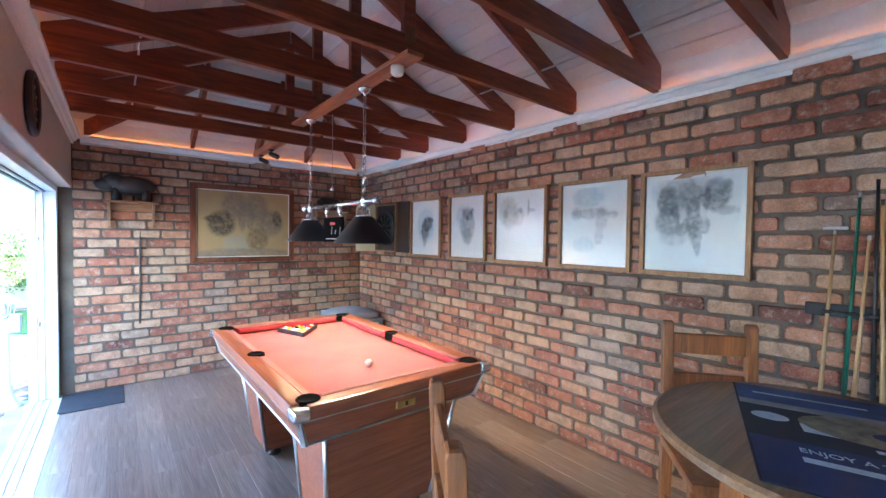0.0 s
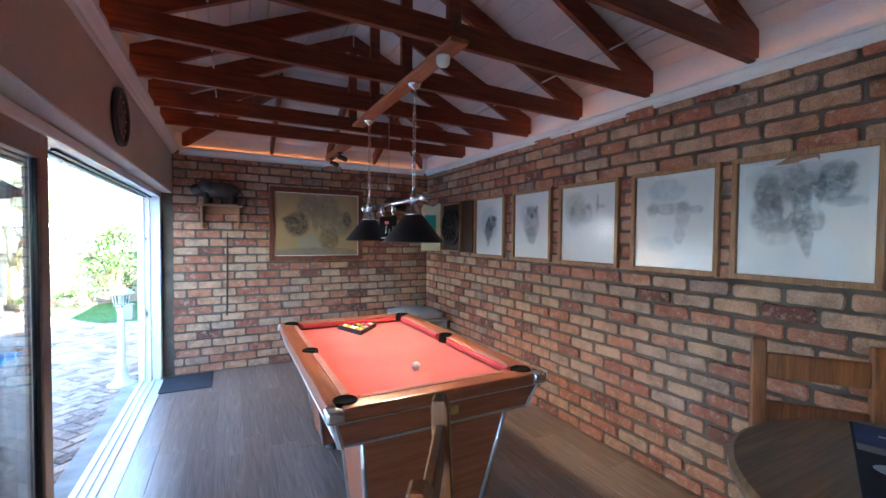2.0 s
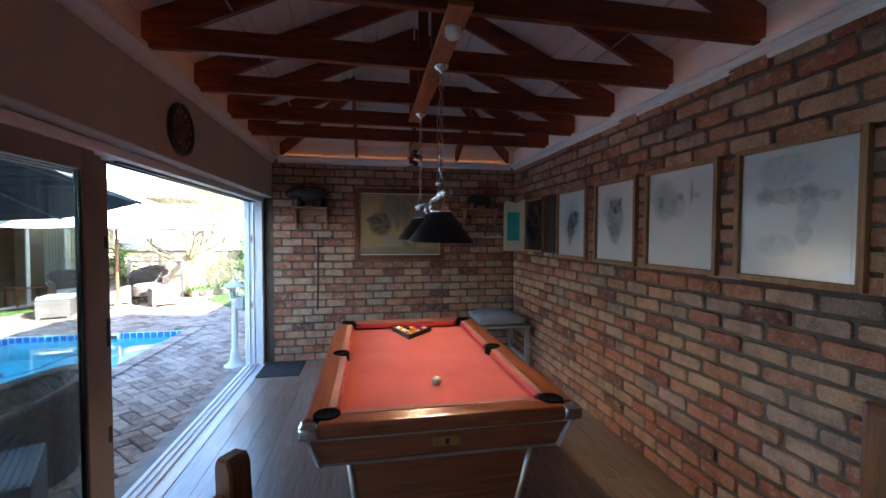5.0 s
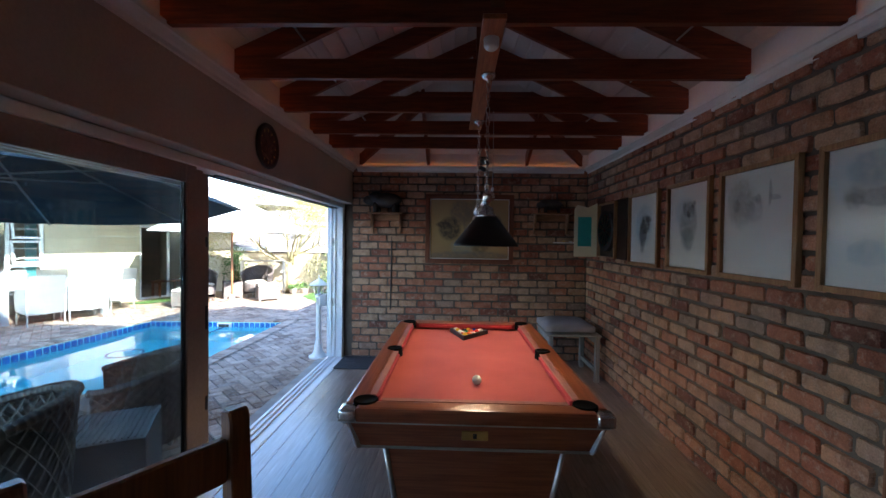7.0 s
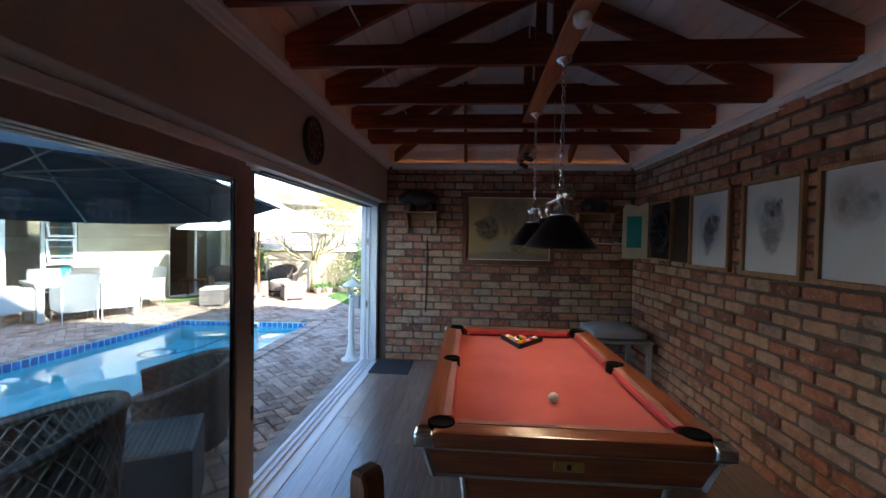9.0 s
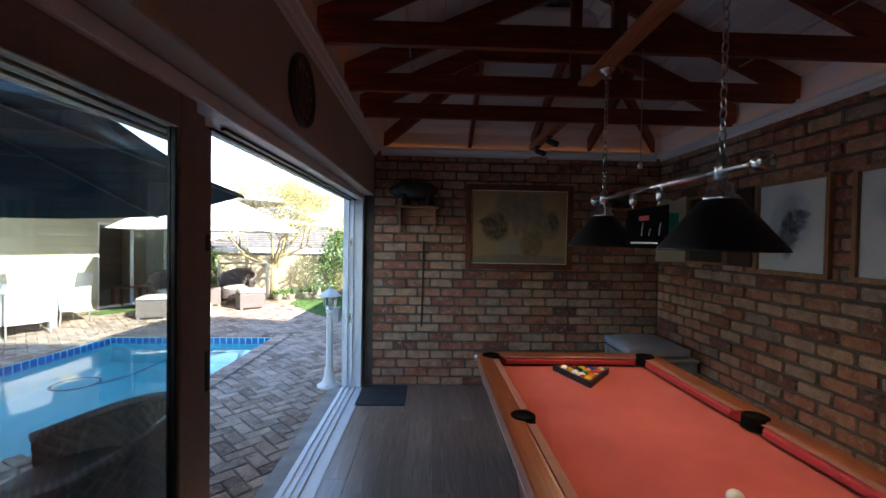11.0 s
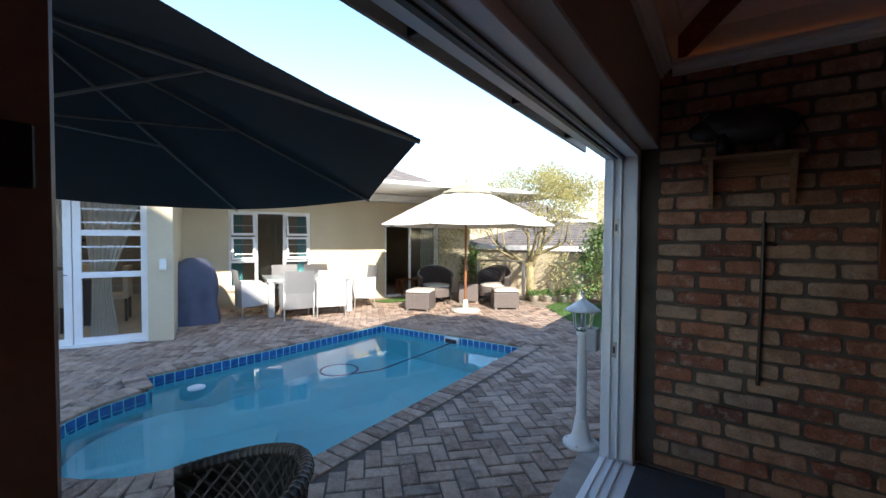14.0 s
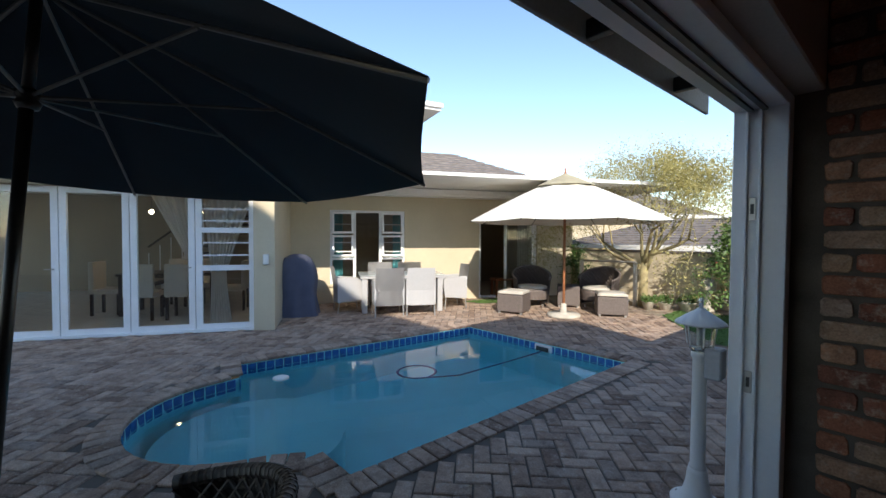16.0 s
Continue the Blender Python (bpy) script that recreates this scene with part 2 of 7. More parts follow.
def glow(name, colour, strength):
    m, t, b = mat(name, colour, 0.5)
    b.inputs["Emission Color"].default_value = (*colour, 1)
    b.inputs["Emission Strength"].default_value = strength
    return m


M_LED = glow("warm_led_strip", (1.0, 0.30, 0.06), 0.13)
M_BULB = glow("warm_bulb", (1.0, 0.72, 0.40), 25.0)


# ---- mesh helpers ----
def link(name, bm, material, parent=None, label="", smooth=False):
    me = bpy.data.meshes.new(name)
    if name != "water":
        bmesh.ops.recalc_face_normals(bm, faces=bm.faces)
    bm.to_mesh(me)
    bm.free()
    if isinstance(material, (list, tuple)):
        for m in material:
            me.materials.append(m)
    else:
        me.materials.append(material)
    if smooth:
        for p in me.polygons:
            p.use_smooth = True
    ob = new(name, me)
    if parent is not None:
        ob.parent = parent
    if label:
        ob["label"] = label
    return ob


def part(name, bm, material, parent, label="", smooth=False):
    return link(name, bm, material, parent, label, smooth)


def thing(name, label, category, group="", m=None, kind=""):
    ob = new(name)
    ob.empty_display_size = 0.1
    if m is not None:
        ob.matrix_world = m
    return tagged(ob, label, category, group, kind)


def box(x0, x1, y0, y1, z0, z1, bevel=0.0, seg=1, bm=None):
    bm = bm or bmesh.new()
    vs = [bm.verts.new((x, y, z)) for x in (x0, x1) for y in (y0, y1) for z in (z0, z1)]
    fs = [bm.faces.new([vs[i] for i in f]) for f in ((0, 1, 3, 2), (4, 6, 7, 5), (0, 4, 5, 1), (2, 3, 7, 6), (0, 2, 6, 4), (1, 5, 7, 3))]
    if bevel:
        es = list({e for f in fs for e in f.edges})
        bmesh.ops.bevel(bm, geom=es, offset=bevel, segments=seg, affect="EDGES", profile=0.7)
    return bm


def prism(points, axis, a, b, bevel=0.0, bm=None):
    """A flat outline (pairs) swept along an axis from a to b: axis 0: pairs are y, z; 1: x, z; 2: x, y."""
    bm = bm or bmesh.new()
    def at(p, d):
        return (d, p[0], p[1]) if axis == 0 else (p[0], d, p[1]) if axis == 1 else (p[0], p[1], d)
    v0, v1 = [bm.verts.new(at(p, a)) for p in points], [bm.verts.new(at(p, b)) for p in points]
    n = len(points)
    fs = [bm.faces.new(v0), bm.faces.new(v1[::-1])] + [bm.faces.new((v0[i], v1[i], v1[(i + 1) % n], v0[(i + 1) % n])) for i in range(n)]
    if bevel:
        bmesh.ops.bevel(bm, geom=list({e for f in fs for e in f.edges}), offset=bevel, segments=1, affect="EDGES")
    return bm


def lathe(profile, steps=24, bm=None, centre=(0, 0, 0), start=0.0, sweep=2 * math.pi):
    """Radius, height pairs turned about z."""
    bm = bm or bmesh.new()
    full = sweep > 6.28
    n = steps if full else steps + 1
    rings = []
    for r, z in profile:
        rings.append([bm.verts.new((centre[0] + max(r, 1e-4) * math.cos(start + sweep * i / steps), centre[1] + max(r, 1e-4) * math.sin(start + sweep * i / steps), centre[2] + z)) for i in range(n)])
    for a, b in zip(rings, rings[1:]):
        for i in range(n if full else n - 1):
            bm.faces.new((a[i], a[(i + 1) % n], b[(i + 1) % n], b[i]))
    bmesh.ops.remove_doubles(bm, verts=bm.verts, dist=2e-4)
    return bm


def tube(points, r, sides=8, bm=None, radii=None):
    """A round bar along a line of points."""
    bm = bm or bmesh.new()
    pts = [Vector(p) for p in points]
    rings = []
    for i, p in enumerate(pts):
        d = (pts[min(i + 1, len(pts) - 1)] - pts[max(i - 1, 0)]).normalized()
        u = d.orthogonal().normalized() if i == 0 else (rings_u - d * rings_u.dot(d)).normalized()
        rings_u = u
        w = d.cross(u)
        rr = radii[i] if radii else r
        rings.append([bm.verts.new(p + rr * (u * math.cos(2 * math.pi * k / sides) + w * math.sin(2 * math.pi * k / sides))) for k in range(sides)])
    for a, b in zip(rings, rings[1:]):
        for k in range(sides):
            bm.faces.new((a[k], a[(k + 1) % sides], b[(k + 1) % sides], b[k]))
    bm.faces.new(rings[0][::-1])
    bm.faces.new(rings[-1])
    return bm


def ball(c, r, bm=None, sub=2, squash=(1, 1, 1)):
    bm = bm or bmesh.new()
    made = bmesh.ops.create_icosphere(bm, subdivisions=sub, radius=r)
    for v in made["verts"]:
        v.co = Vector(c) + Vector((v.co.x * squash[0], v.co.y * squash[1], v.co.z * squash[2]))
    return bm


def moved(bm, m):
    bmesh.ops.transform(bm, matrix=m, verts=bm.verts)
    return bm


def structure(name, bm, material, label="", category=""):
    return tagged(link(name, bm, material), label, category, kind="structure")


# ---- the games room: walls, floor, roof ----
XL, XR, YN, YS = 0.05, 3.10, 5.45, -1.60
H_BRICK, H_TOP = 2.445, 2.66
DOOR_Y0, DOOR_Y1, DOOR_H = -1.05, 5.40, 1.99
PITCH, XM = 0.45, 1.570

structure("floor_screed", box(XL - 0.10, XR + 0.1, YS - 0.1, YN + 0.1, -0.16, -0.006), M_JOINT, "grey floor screed under the planks", "floor")
structure("wall_north", box(XL - 0.30, XR + 0.25, YN, YN + 0.22, -0.2, 2.75), M_MORTAR, "grey mortar bed of the end brick wall", "wall")
structure("wall_east", box(XR, XR + 0.22, YS, YN - 0.002, -0.2, 2.75), M_MORTAR, "grey mortar bed of the long brick wall", "wall")
structure("wall_south", box(XL - 0.30, XR + 0.25, YS - 0.22, YS - 0.002, -0.2, 3.4), M_PLASTER, "plain beige plastered end wall", "wall")
structure("wall_west_header", box(XL - 0.30, XL, YS, YN - 0.002, DOOR_H + 0.002, 2.75, 0.006), M_PLASTER, "beige plastered wall over the sliding door", "wall")
structure("wall_west_pier", box(XL - 0.30, XL, YS, DOOR_Y0 - 0.002, -0.2, DOOR_H), M_PLASTER, "beige plastered pier beside the sliding door", "wall")
structure("wall_north_upper", box(XL + 0.002, XR - 0.002, YN - 0.012, YN - 0.002, H_BRICK + 0.06, 2.75), M_WHITE, "white painted strip over the end cornice", "wall")
structure("wall_east_upper", box(XR - 0.012, XR - 0.002, YS, YN - 0.014, H_BRICK + 0.06, 2.75), M_WHITE, "white painted strip over the long cornice", "wall")
structure("wall_west_upper", box(XL + 0.002, XL + 0.012, YS, YN - 0.014, H_BRICK + 0.06, 2.75), M_WHITE, "white painted strip over the door side cornice", "wall")

CORNICE = [(0, 0), (0.018, 0), (0.018, 0.022), (0.034, 0.03), (0.05, 0.052), (0.062, 0.056), (0.062, 0.085), (0, 0.085)]
structure("cornice_east", prism([(XR - 0.001 - a, H_BRICK - 0.03 + b) for a, b in CORNICE], 1, YS, YN - 0.002), M_WHITE, "white moulded cornice", "cornice")
structure("cornice_west", prism([(XL + 0.001 + a, H_BRICK - 0.03 + b) for a, b in CORNICE], 1, YS, YN - 0.002), M_WHITE, "white moulded cornice", "cornice")
structure("cornice_north", prism([(YN - 0.001 - a, H_BRICK - 0.03 + b) for a, b in CORNICE], 0, XL + 0.064, XR - 0.064), M_WHITE, "white moulded cornice", "cornice")


def roof_z(x):
    return 2.655 + PITCH * min(x - XL, XR - x)


def sloped_board(name, side):
    """One slope of white tongue-and-groove boards; each board runs along the room, with a groove between boards."""
    bm = bmesh.new()
    run, n = XM - XL + 0.02, 14
    for i in range(n):
        a, b = i / n * run, (i + 1) / n * run
        pts = []
        for s, lift in ((a + 0.006, 0), (b - 0.006, 0), (b, 0.012), (b, 0.03), (a, 0.03), (a, 0.012)):
            x = XL + s if side < 0 else XR - s
            pts.append((x, 2.66 + PITCH * s + lift))
        prism(pts, 1, YS, YN - 0.01, bm=bm)
    return structure(name, bm, M_BOARD, "white painted tongue-and-groove ceiling slope", "ceiling")


sloped_board("ceiling_west", -1)
sloped_board("ceiling_east", 1)


def hip_ceiling():
    bm = bmesh.new()
    run, n = 1.30, 12
    for i in range(n):
        a, b = i / n * run, (i + 1) / n * run
        pts = [(YN - s, 2.65 + PITCH * s + l) for s, l in ((a + 0.006, 0), (b - 0.006, 0), (b, 0.012), (b, 0.03), (a, 0.03), (a, 0.012))]
        prism(pts, 0, XL + a + 0.01, XR - a - 0.01, bm=bm)
    return structure("ceiling_hip", bm, M_BOARD, "white painted boards of the hipped roof end", "ceiling")


hip_ceiling()


def roof_cover():
    bm = bmesh.new()
    x0, x1, y0, y1 = XL - 0.62, XR + 0.5, YS - 0.5, YN + 0.55
    z0, zr = 2.43, 3.55
    v = [bm.verts.new(p) for p in ((x0, y0, z0), (x1, y0, z0), (x1, y1, z0), (x0, y1, z0), (XM, y0, zr), (XM, y1 - 1.9, zr))]
    for f in ((0, 3, 5, 4), (1, 4, 5, 2), (3, 2, 5), (0, 4, 1)):
        bm.faces.new([v[i] for i in f])
    r = bmesh.ops.solidify(bm, geom=bm.faces[:], thickness=-0.05)
    return structure("roof", bm, M_ROOF, "grey-brown tiled hipped roof of the games room", "roof")


roof_cover()
TRUSS_Y = [YS + 0.45, -0.51, 0.10, 0.72, 1.35, 1.955, 2.56, 3.18, 3.80, 4.36]


M_PLATE = speckled("rusty_plate", (0.13, 0.06, 0.03), 0.55, 0.3, 20, 90, 0.1, 0.4)


def truss(y, hip=False):
    t = thing("roof_truss", "red-brown stained pine roof truss under white boards", "roof truss", "roof trusses", pose(0, y, 0))
    w = 0.019
    x0, x1 = XL + 0.03, XR - 0.03
    part("bottom_chord", prism([(x0, 2.485), (x1, 2.485), (x1, 2.60), (x0, 2.60)], 1, -w, w, 0.003), M_BEAM, t)
    d = 0.125
    top = XM if not hip else XL + 0.95
    zt = roof_z(top) - 0.012
    for s in (0, 1):
        def fx(x):
            return x if s == 0 else XL + XR - x
        zt0 = roof_z(x0) - 0.012
        tx = top if hip else XM - 0.001
        pts = [(fx(x0), 2.50), (fx(x0 + 0.22), 2.596), (fx(tx), zt - d * 1.08), (fx(tx), zt), (fx(x0), zt0)]
        part("rafter", prism(pts, 1, -w + 0.002, w - 0.002, 0.003), M_BEAM, t)
        plate = box(fx(x0 + 0.06) - 0.05, fx(x0 + 0.06) + 0.05, w, w + 0.002, 2.54, 2.60)
        part("nail_plate", plate, M_PLATE, t, "dull rusty nail plate")
    if hip:
        part("collar", box(top, XL + XR - top, -w + 0.002, w - 0.002, zt - d, zt - 0.01, 0.003), M_BEAM, t)
    else:
        part("king_post", box(XM - 0.035, XM + 0.035, -w - 0.001, w + 0.001, 2.56, 3.22, 0.003), M_BEAM, t)
        for k in (-1, 1):
            part("nail_plate", box(XM - 0.03, XM + 0.03, k * (w + 0.002) - 0.001, k * (w + 0.002) + 0.001, 2.55, 2.64), M_PLATE, t, "dull rusty nail plate")
    return t


first = truss(TRUSS_Y[0])
for y in TRUSS_Y[1:-1]:
    copy_thing(first, pose(0, y, 0))
truss(TRUSS_Y[-1], True)


def jack(x, y0, y1, skew=0.0):
    """A short rafter of the hipped end, from the end wall up to the last truss."""
    bm = bmesh.new()
    z0, z1 = 2.655 + 0.0, 2.64 + PITCH * (YN - y1)
    pts = [(YN - 0.03, 2.50), (YN - 0.03, 2.645), (y1, z1), (y1, z1 - 0.13), (YN - 0.25, 2.60)]
    prism(pts, 0, -0.019, 0.019, 0.003, bm)
    for v in bm.verts:
        v.co.x += skew * (YN - v.co.y)
    ob = link("jack_rafter", bm, M_BEAM)
    ob.location = (x, 0, 0)
    return tagged(ob, "red-brown stained pine jack rafter at the hipped end", "rafter", "hip rafters")


for x, sk in ((XL + 0.08, 0.95), (1.04, 0), (1.70, 0), (2.30, 0), (XR - 0.08, -0.95)):
    jack(x, YN, 4.40 + (0.12 if sk else 0.0), sk)

for x, lab in ((XL + 0.45, "thin pale roof wire along the door side"), (XR - 0.45, "thin pale roof wire along the brick side")):
    tagged(link("roof_wire", tube([(x, YS, roof_z(x) - 0.15), (x, 2, roof_z(x) - 0.155), (x, YN - 0.35, roof_z(x) - 0.15)], 0.006, 6), M_STEEL), lab, "wire", "roof wires")


def led_strip(name, a, b):
    ob = link(name, box(min(a[0], b[0]), max(a[0], b[0]) + 0.008, min(a[1], b[1]), max(a[1], b[1]) + 0.008, H_BRICK + 0.056, H_BRICK + 0.062), M_LED)
    return tagged(ob, "glowing orange light strip lying on the cornice", "light strip", "cornice light strips")


led_strip("light_strip", (XR - 0.035, YS), (XR - 0.035, YN - 0.1))
led_strip("light_strip", (XL + 0.03, YS), (XL + 0.03, YN - 0.1))
led_strip("light_strip", (XL + 0.1, YN - 0.035), (XR - 0.1, YN - 0.035))


# ---- sliding door in the west wall ----
def sliding_door():
    t = thing("door_1", "white aluminium sliding door, pushed half open", "sliding door", kind="structure")
    x0, x1 = XL - 0.30, XL - 0.112
    part("sill", box(x0, x1 + 0.05, DOOR_Y0 + 0.05, DOOR_Y1 - 0.05, -0.06, 0.006, 0.004), M_ALU, t, "white aluminium sill track")
    for x in (x0 + 0.035, x0 + 0.085, x0 + 0.135):
        part("rail", box(x, x + 0.012, DOOR_Y0 + 0.05, DOOR_Y1 - 0.05, 0.006, 0.02, 0.002), M_ALU, t)
    part("head", box(x0, x1 + 0.012, DOOR_Y0 + 0.05, DOOR_Y1 - 0.05, DOOR_H - 0.05, DOOR_H, 0.004), M_ALU, t)
    for x in (x0 + 0.06, x0 + 0.11):
        part("head_groove", box(x, x + 0.02, 2.7, DOOR_Y1 - 0.06, DOOR_H - 0.062, DOOR_H - 0.051), M_BLACK, t, "dark head track groove")
    for y0, y1 in ((DOOR_Y0, DOOR_Y0 + 0.05), (DOOR_Y1 - 0.045, DOOR_Y1 + 0.045)):
        part("jamb", box(x0, x1 + 0.012, y0, y1, -0.06, DOOR_H, 0.004), M_ALU, t)
    for x in (x0 + 0.05, x0 + 0.10):
        part("jamb_rib", box(x, x + 0.012, DOOR_Y1 - 0.063, DOOR_Y1 - 0.046, 0.02, DOOR_H - 0.06, 0.003), M_ALU, t)
    for z in (0.72, 1.50):
        keep = part("latch_keep", box(x0 + 0.066, x0 + 0.094, DOOR_Y1 - 0.052, DOOR_Y1 - 0.0455, z - 0.05, z + 0.05, 0.002), M_STEEL, t, "steel latch keep")
        part("slot", box(x0 + 0.073, x0 + 0.086, DOOR_Y1 - 0.054, DOOR_Y1 - 0.0515, z - 0.022, z + 0.022), M_BLACK, keep)
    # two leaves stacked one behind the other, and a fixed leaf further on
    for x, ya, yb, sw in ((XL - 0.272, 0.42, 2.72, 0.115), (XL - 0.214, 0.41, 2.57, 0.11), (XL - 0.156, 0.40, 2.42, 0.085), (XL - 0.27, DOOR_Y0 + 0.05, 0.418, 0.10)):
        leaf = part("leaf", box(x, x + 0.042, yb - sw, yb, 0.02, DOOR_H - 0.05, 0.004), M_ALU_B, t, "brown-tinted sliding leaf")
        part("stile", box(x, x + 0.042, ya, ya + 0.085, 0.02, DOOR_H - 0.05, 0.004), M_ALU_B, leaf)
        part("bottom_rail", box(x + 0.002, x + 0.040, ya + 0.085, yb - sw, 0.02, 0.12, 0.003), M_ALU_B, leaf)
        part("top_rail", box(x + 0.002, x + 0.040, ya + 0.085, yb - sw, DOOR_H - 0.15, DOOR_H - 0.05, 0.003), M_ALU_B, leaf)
        for s in (0, 1):
            yy = (ya + 0.085, ya + 0.095) if s == 0 else (yb - sw - 0.012, yb - sw)
            part("gasket", box(x + 0.010, x + 0.034, yy[0], yy[1], 0.12, DOOR_H - 0.15), M_BLACK, leaf, "black rubber gasket")
        g = part("pane", box(x + 0.018, x + 0.024, ya + 0.095, yb - sw - 0.012, 0.12, DOOR_H - 0.15), M_GLASS, leaf, "clear glass pane")
        g.visible_shadow = False
        if ya == 0.42:
            for z, hh in ((0.48, 0.045), (1.03, 0.075), (1.51, 0.032)):
                part("lock", box(x + 0.0415, x + 0.046, yb - 0.042, yb - 0.016, z - hh, z + hh, 0.002), M_BLACK, leaf, "black flush lock")


sliding_door()


# ---- things in the games room ----
TX0, TX1, TY0, TY1, TZ = 0.940, 2.050, 1.805, 3.665, 0.848


def pool_table():
    t = thing("pool_table", "mahogany pool table with worn red cloth and chrome corners", "pool table")
    cx, cy = (TX0 + TX1) / 2, (TY0 + TY1) / 2
    bed = 0.793
    part("bed", box(TX0 + 0.1, TX1 - 0.1, TY0 + 0.1, TY1 - 0.1, bed - 0.05, bed, 0.004), M_FELT, t, "worn red cloth bed")
    rw = 0.085
    gap = 0.075
    # wooden rails: long sides are broken by the middle pockets
    def rail(x0, x1, y0, y1, m):
        part("rail", box(x0, x1, y0, y1, TZ - 0.06, TZ, 0.012, 2), m, t, "", False)
    rail(TX0, TX0 + rw, TY0 + 0.06, TY1 - 0.06, M_RAIL)
    rail(TX1 - rw, TX1, TY0 + 0.06, TY1 - 0.06, M_RAIL)
    rail(TX0 + 0.06, TX1 - 0.06, TY0, TY0 + rw, M_RAILX)
    rail(TX0 + 0.06, TX1 - 0.06, TY1 - rw, TY1, M_RAILX)
    # rubber cushions with bevelled ends, under cloth
    def cushion(along, a, b, at, sgn):
        o = 0.042
        prof = [(0, bed), (sgn * o, bed + 0.018), (sgn * o, TZ - 0.016), (sgn * 0.012, TZ - 0.002), (0, TZ - 0.002)]
        bm = bmesh.new()
        prism([(at + p, z) for p, z in prof] if along == 1 else [(at + p, z) for p, z in prof], 1 if along == 1 else 0, a, b, 0.0, bm)
        i = along
        for v in bm.verts:
            depth = abs(v.co[1 - i] - at) / o
            if abs(v.co[i] - a) < 1e-5:
                v.co[i] += 0.03 * depth
            elif abs(v.co[i] - b) < 1e-5:
                v.co[i] -= 0.03 * depth
        part("cushion", bm, M_CUSHION, t, "red cloth cushion")
        # pinkish top strip: the glare on the cushion is put into its colour
        lo, hi = sorted((at + sgn * 0.001, at + sgn * 0.034))
        strip = box(a + 0.012, b - 0.012, lo, hi, TZ - 0.005, TZ - 0.0005, 0.001) if along == 0 else box(lo, hi, a + 0.012, b - 0.012, TZ - 0.005, TZ - 0.0005, 0.001)
        part("cushion_top", strip, M_CUSHION_GLARE, t, "cushion top with glare painted in pink")
    for (a, b) in ((TY0 + 0.14, cy - 0.055), (cy + 0.055, TY1 - 0.14)):
        cushion(1, a, b, TX0 + rw, 1)
        cushion(1, a, b, TX1 - rw, -1)
    cushion(0, TX0 + 0.14, TX1 - 0.14, TY0 + rw, 1)
    cushion(0, TX0 + 0.14, TX1 - 0.14, TY1 - rw, -1)
    # pockets: black rings sunk in the rails; a black disc paints the shade in each hole
    for px, py, r in ((TX0 + 0.085, TY0 + 0.085, 0.043), (TX1 - 0.085, TY0 + 0.085, 0.043), (TX0 + 0.085, TY1 - 0.085, 0.043), (TX1 - 0.085, TY1 - 0.085, 0.043),
                      (TX0 + 0.085, cy, 0.038), (TX1 - 0.085, cy, 0.038)):
        p = part("pocket", lathe([(0.0, 0.001), (r * 0.9, 0.001), (r, 0.004), (r + 0.005, 0.007), (r + 0.010, 0.004), (r + 0.012, -0.045)], 24, centre=(px, py, TZ)), M_MOUTH, t, "thin black rim with a black disc for the pocket's shade", True)
        part("pocket_well", lathe([(0.0, 0.0), (r, 0.0), (r, 0.055)], 18, centre=(px, py, bed + 0.002)), M_BLACK, p, "dark pocket mouth")
    # apron leaning inward
    def ring(z0, in0, z1, in1, th, name, mat_, label=""):
        for k in range(4):
            bm = bmesh.new()
            if k < 2:
                xa = TX0 if k == 0 else TX1
                s = 1 if k == 0 else -1
                pts = [(xa + s * in1, z1), (xa + s * in0, z0), (xa + s * (in0 + th), z0), (xa + s * (in1 + th), z1)]
                prism(pts, 1, TY0 + in1 + (0.0 if th < 0.01 else 0.001), TY1 - in1, 0.002, bm)
                for v in bm.verts:
                    if abs(v.co.z - z0) < 0.004:
                        v.co.y += (in0 - in1) * (1 if v.co.y < cy else -1)
                part(name, bm, M_RAIL if mat_ is None else mat_, t, label)
            else:
                ya = TY0 if k == 2 else TY1
                s = 1 if k == 2 else -1
                pts = [(ya + s * in1, z1), (ya + s * in0, z0), (ya + s * (in0 + th), z0), (ya + s * (in1 + th), z1)]
                prism(pts, 0, TX0 + in1 + th, TX1 - in1 - th, 0.002, bm)
                for v in bm.verts:
                    if abs(v.co.z - z0) < 0.004:
                        v.co.x += (in0 - in1) * (1 if v.co.x < cx else -1)
                part(name, bm, M_RAILX if mat_ is None else mat_, t, label)
    ring(0.665, 0.055, TZ - 0.058, 0.012, 0.02, "apron", None)
    ring(0.655, 0.052, 0.668, 0.049, 0.026, "trim_strip", M_STEEL, "dull aluminium trim strip")
    ring(TZ - 0.066, 0.004, TZ - 0.056, 0.003, 0.02, "rail_strip", M_STEEL, "thin aluminium strip")
    part("underside", box(TX0 + 0.06, TX1 - 0.06, TY0 + 0.06, TY1 - 0.06, 0.66, 0.70), M_DARKWOOD, t)
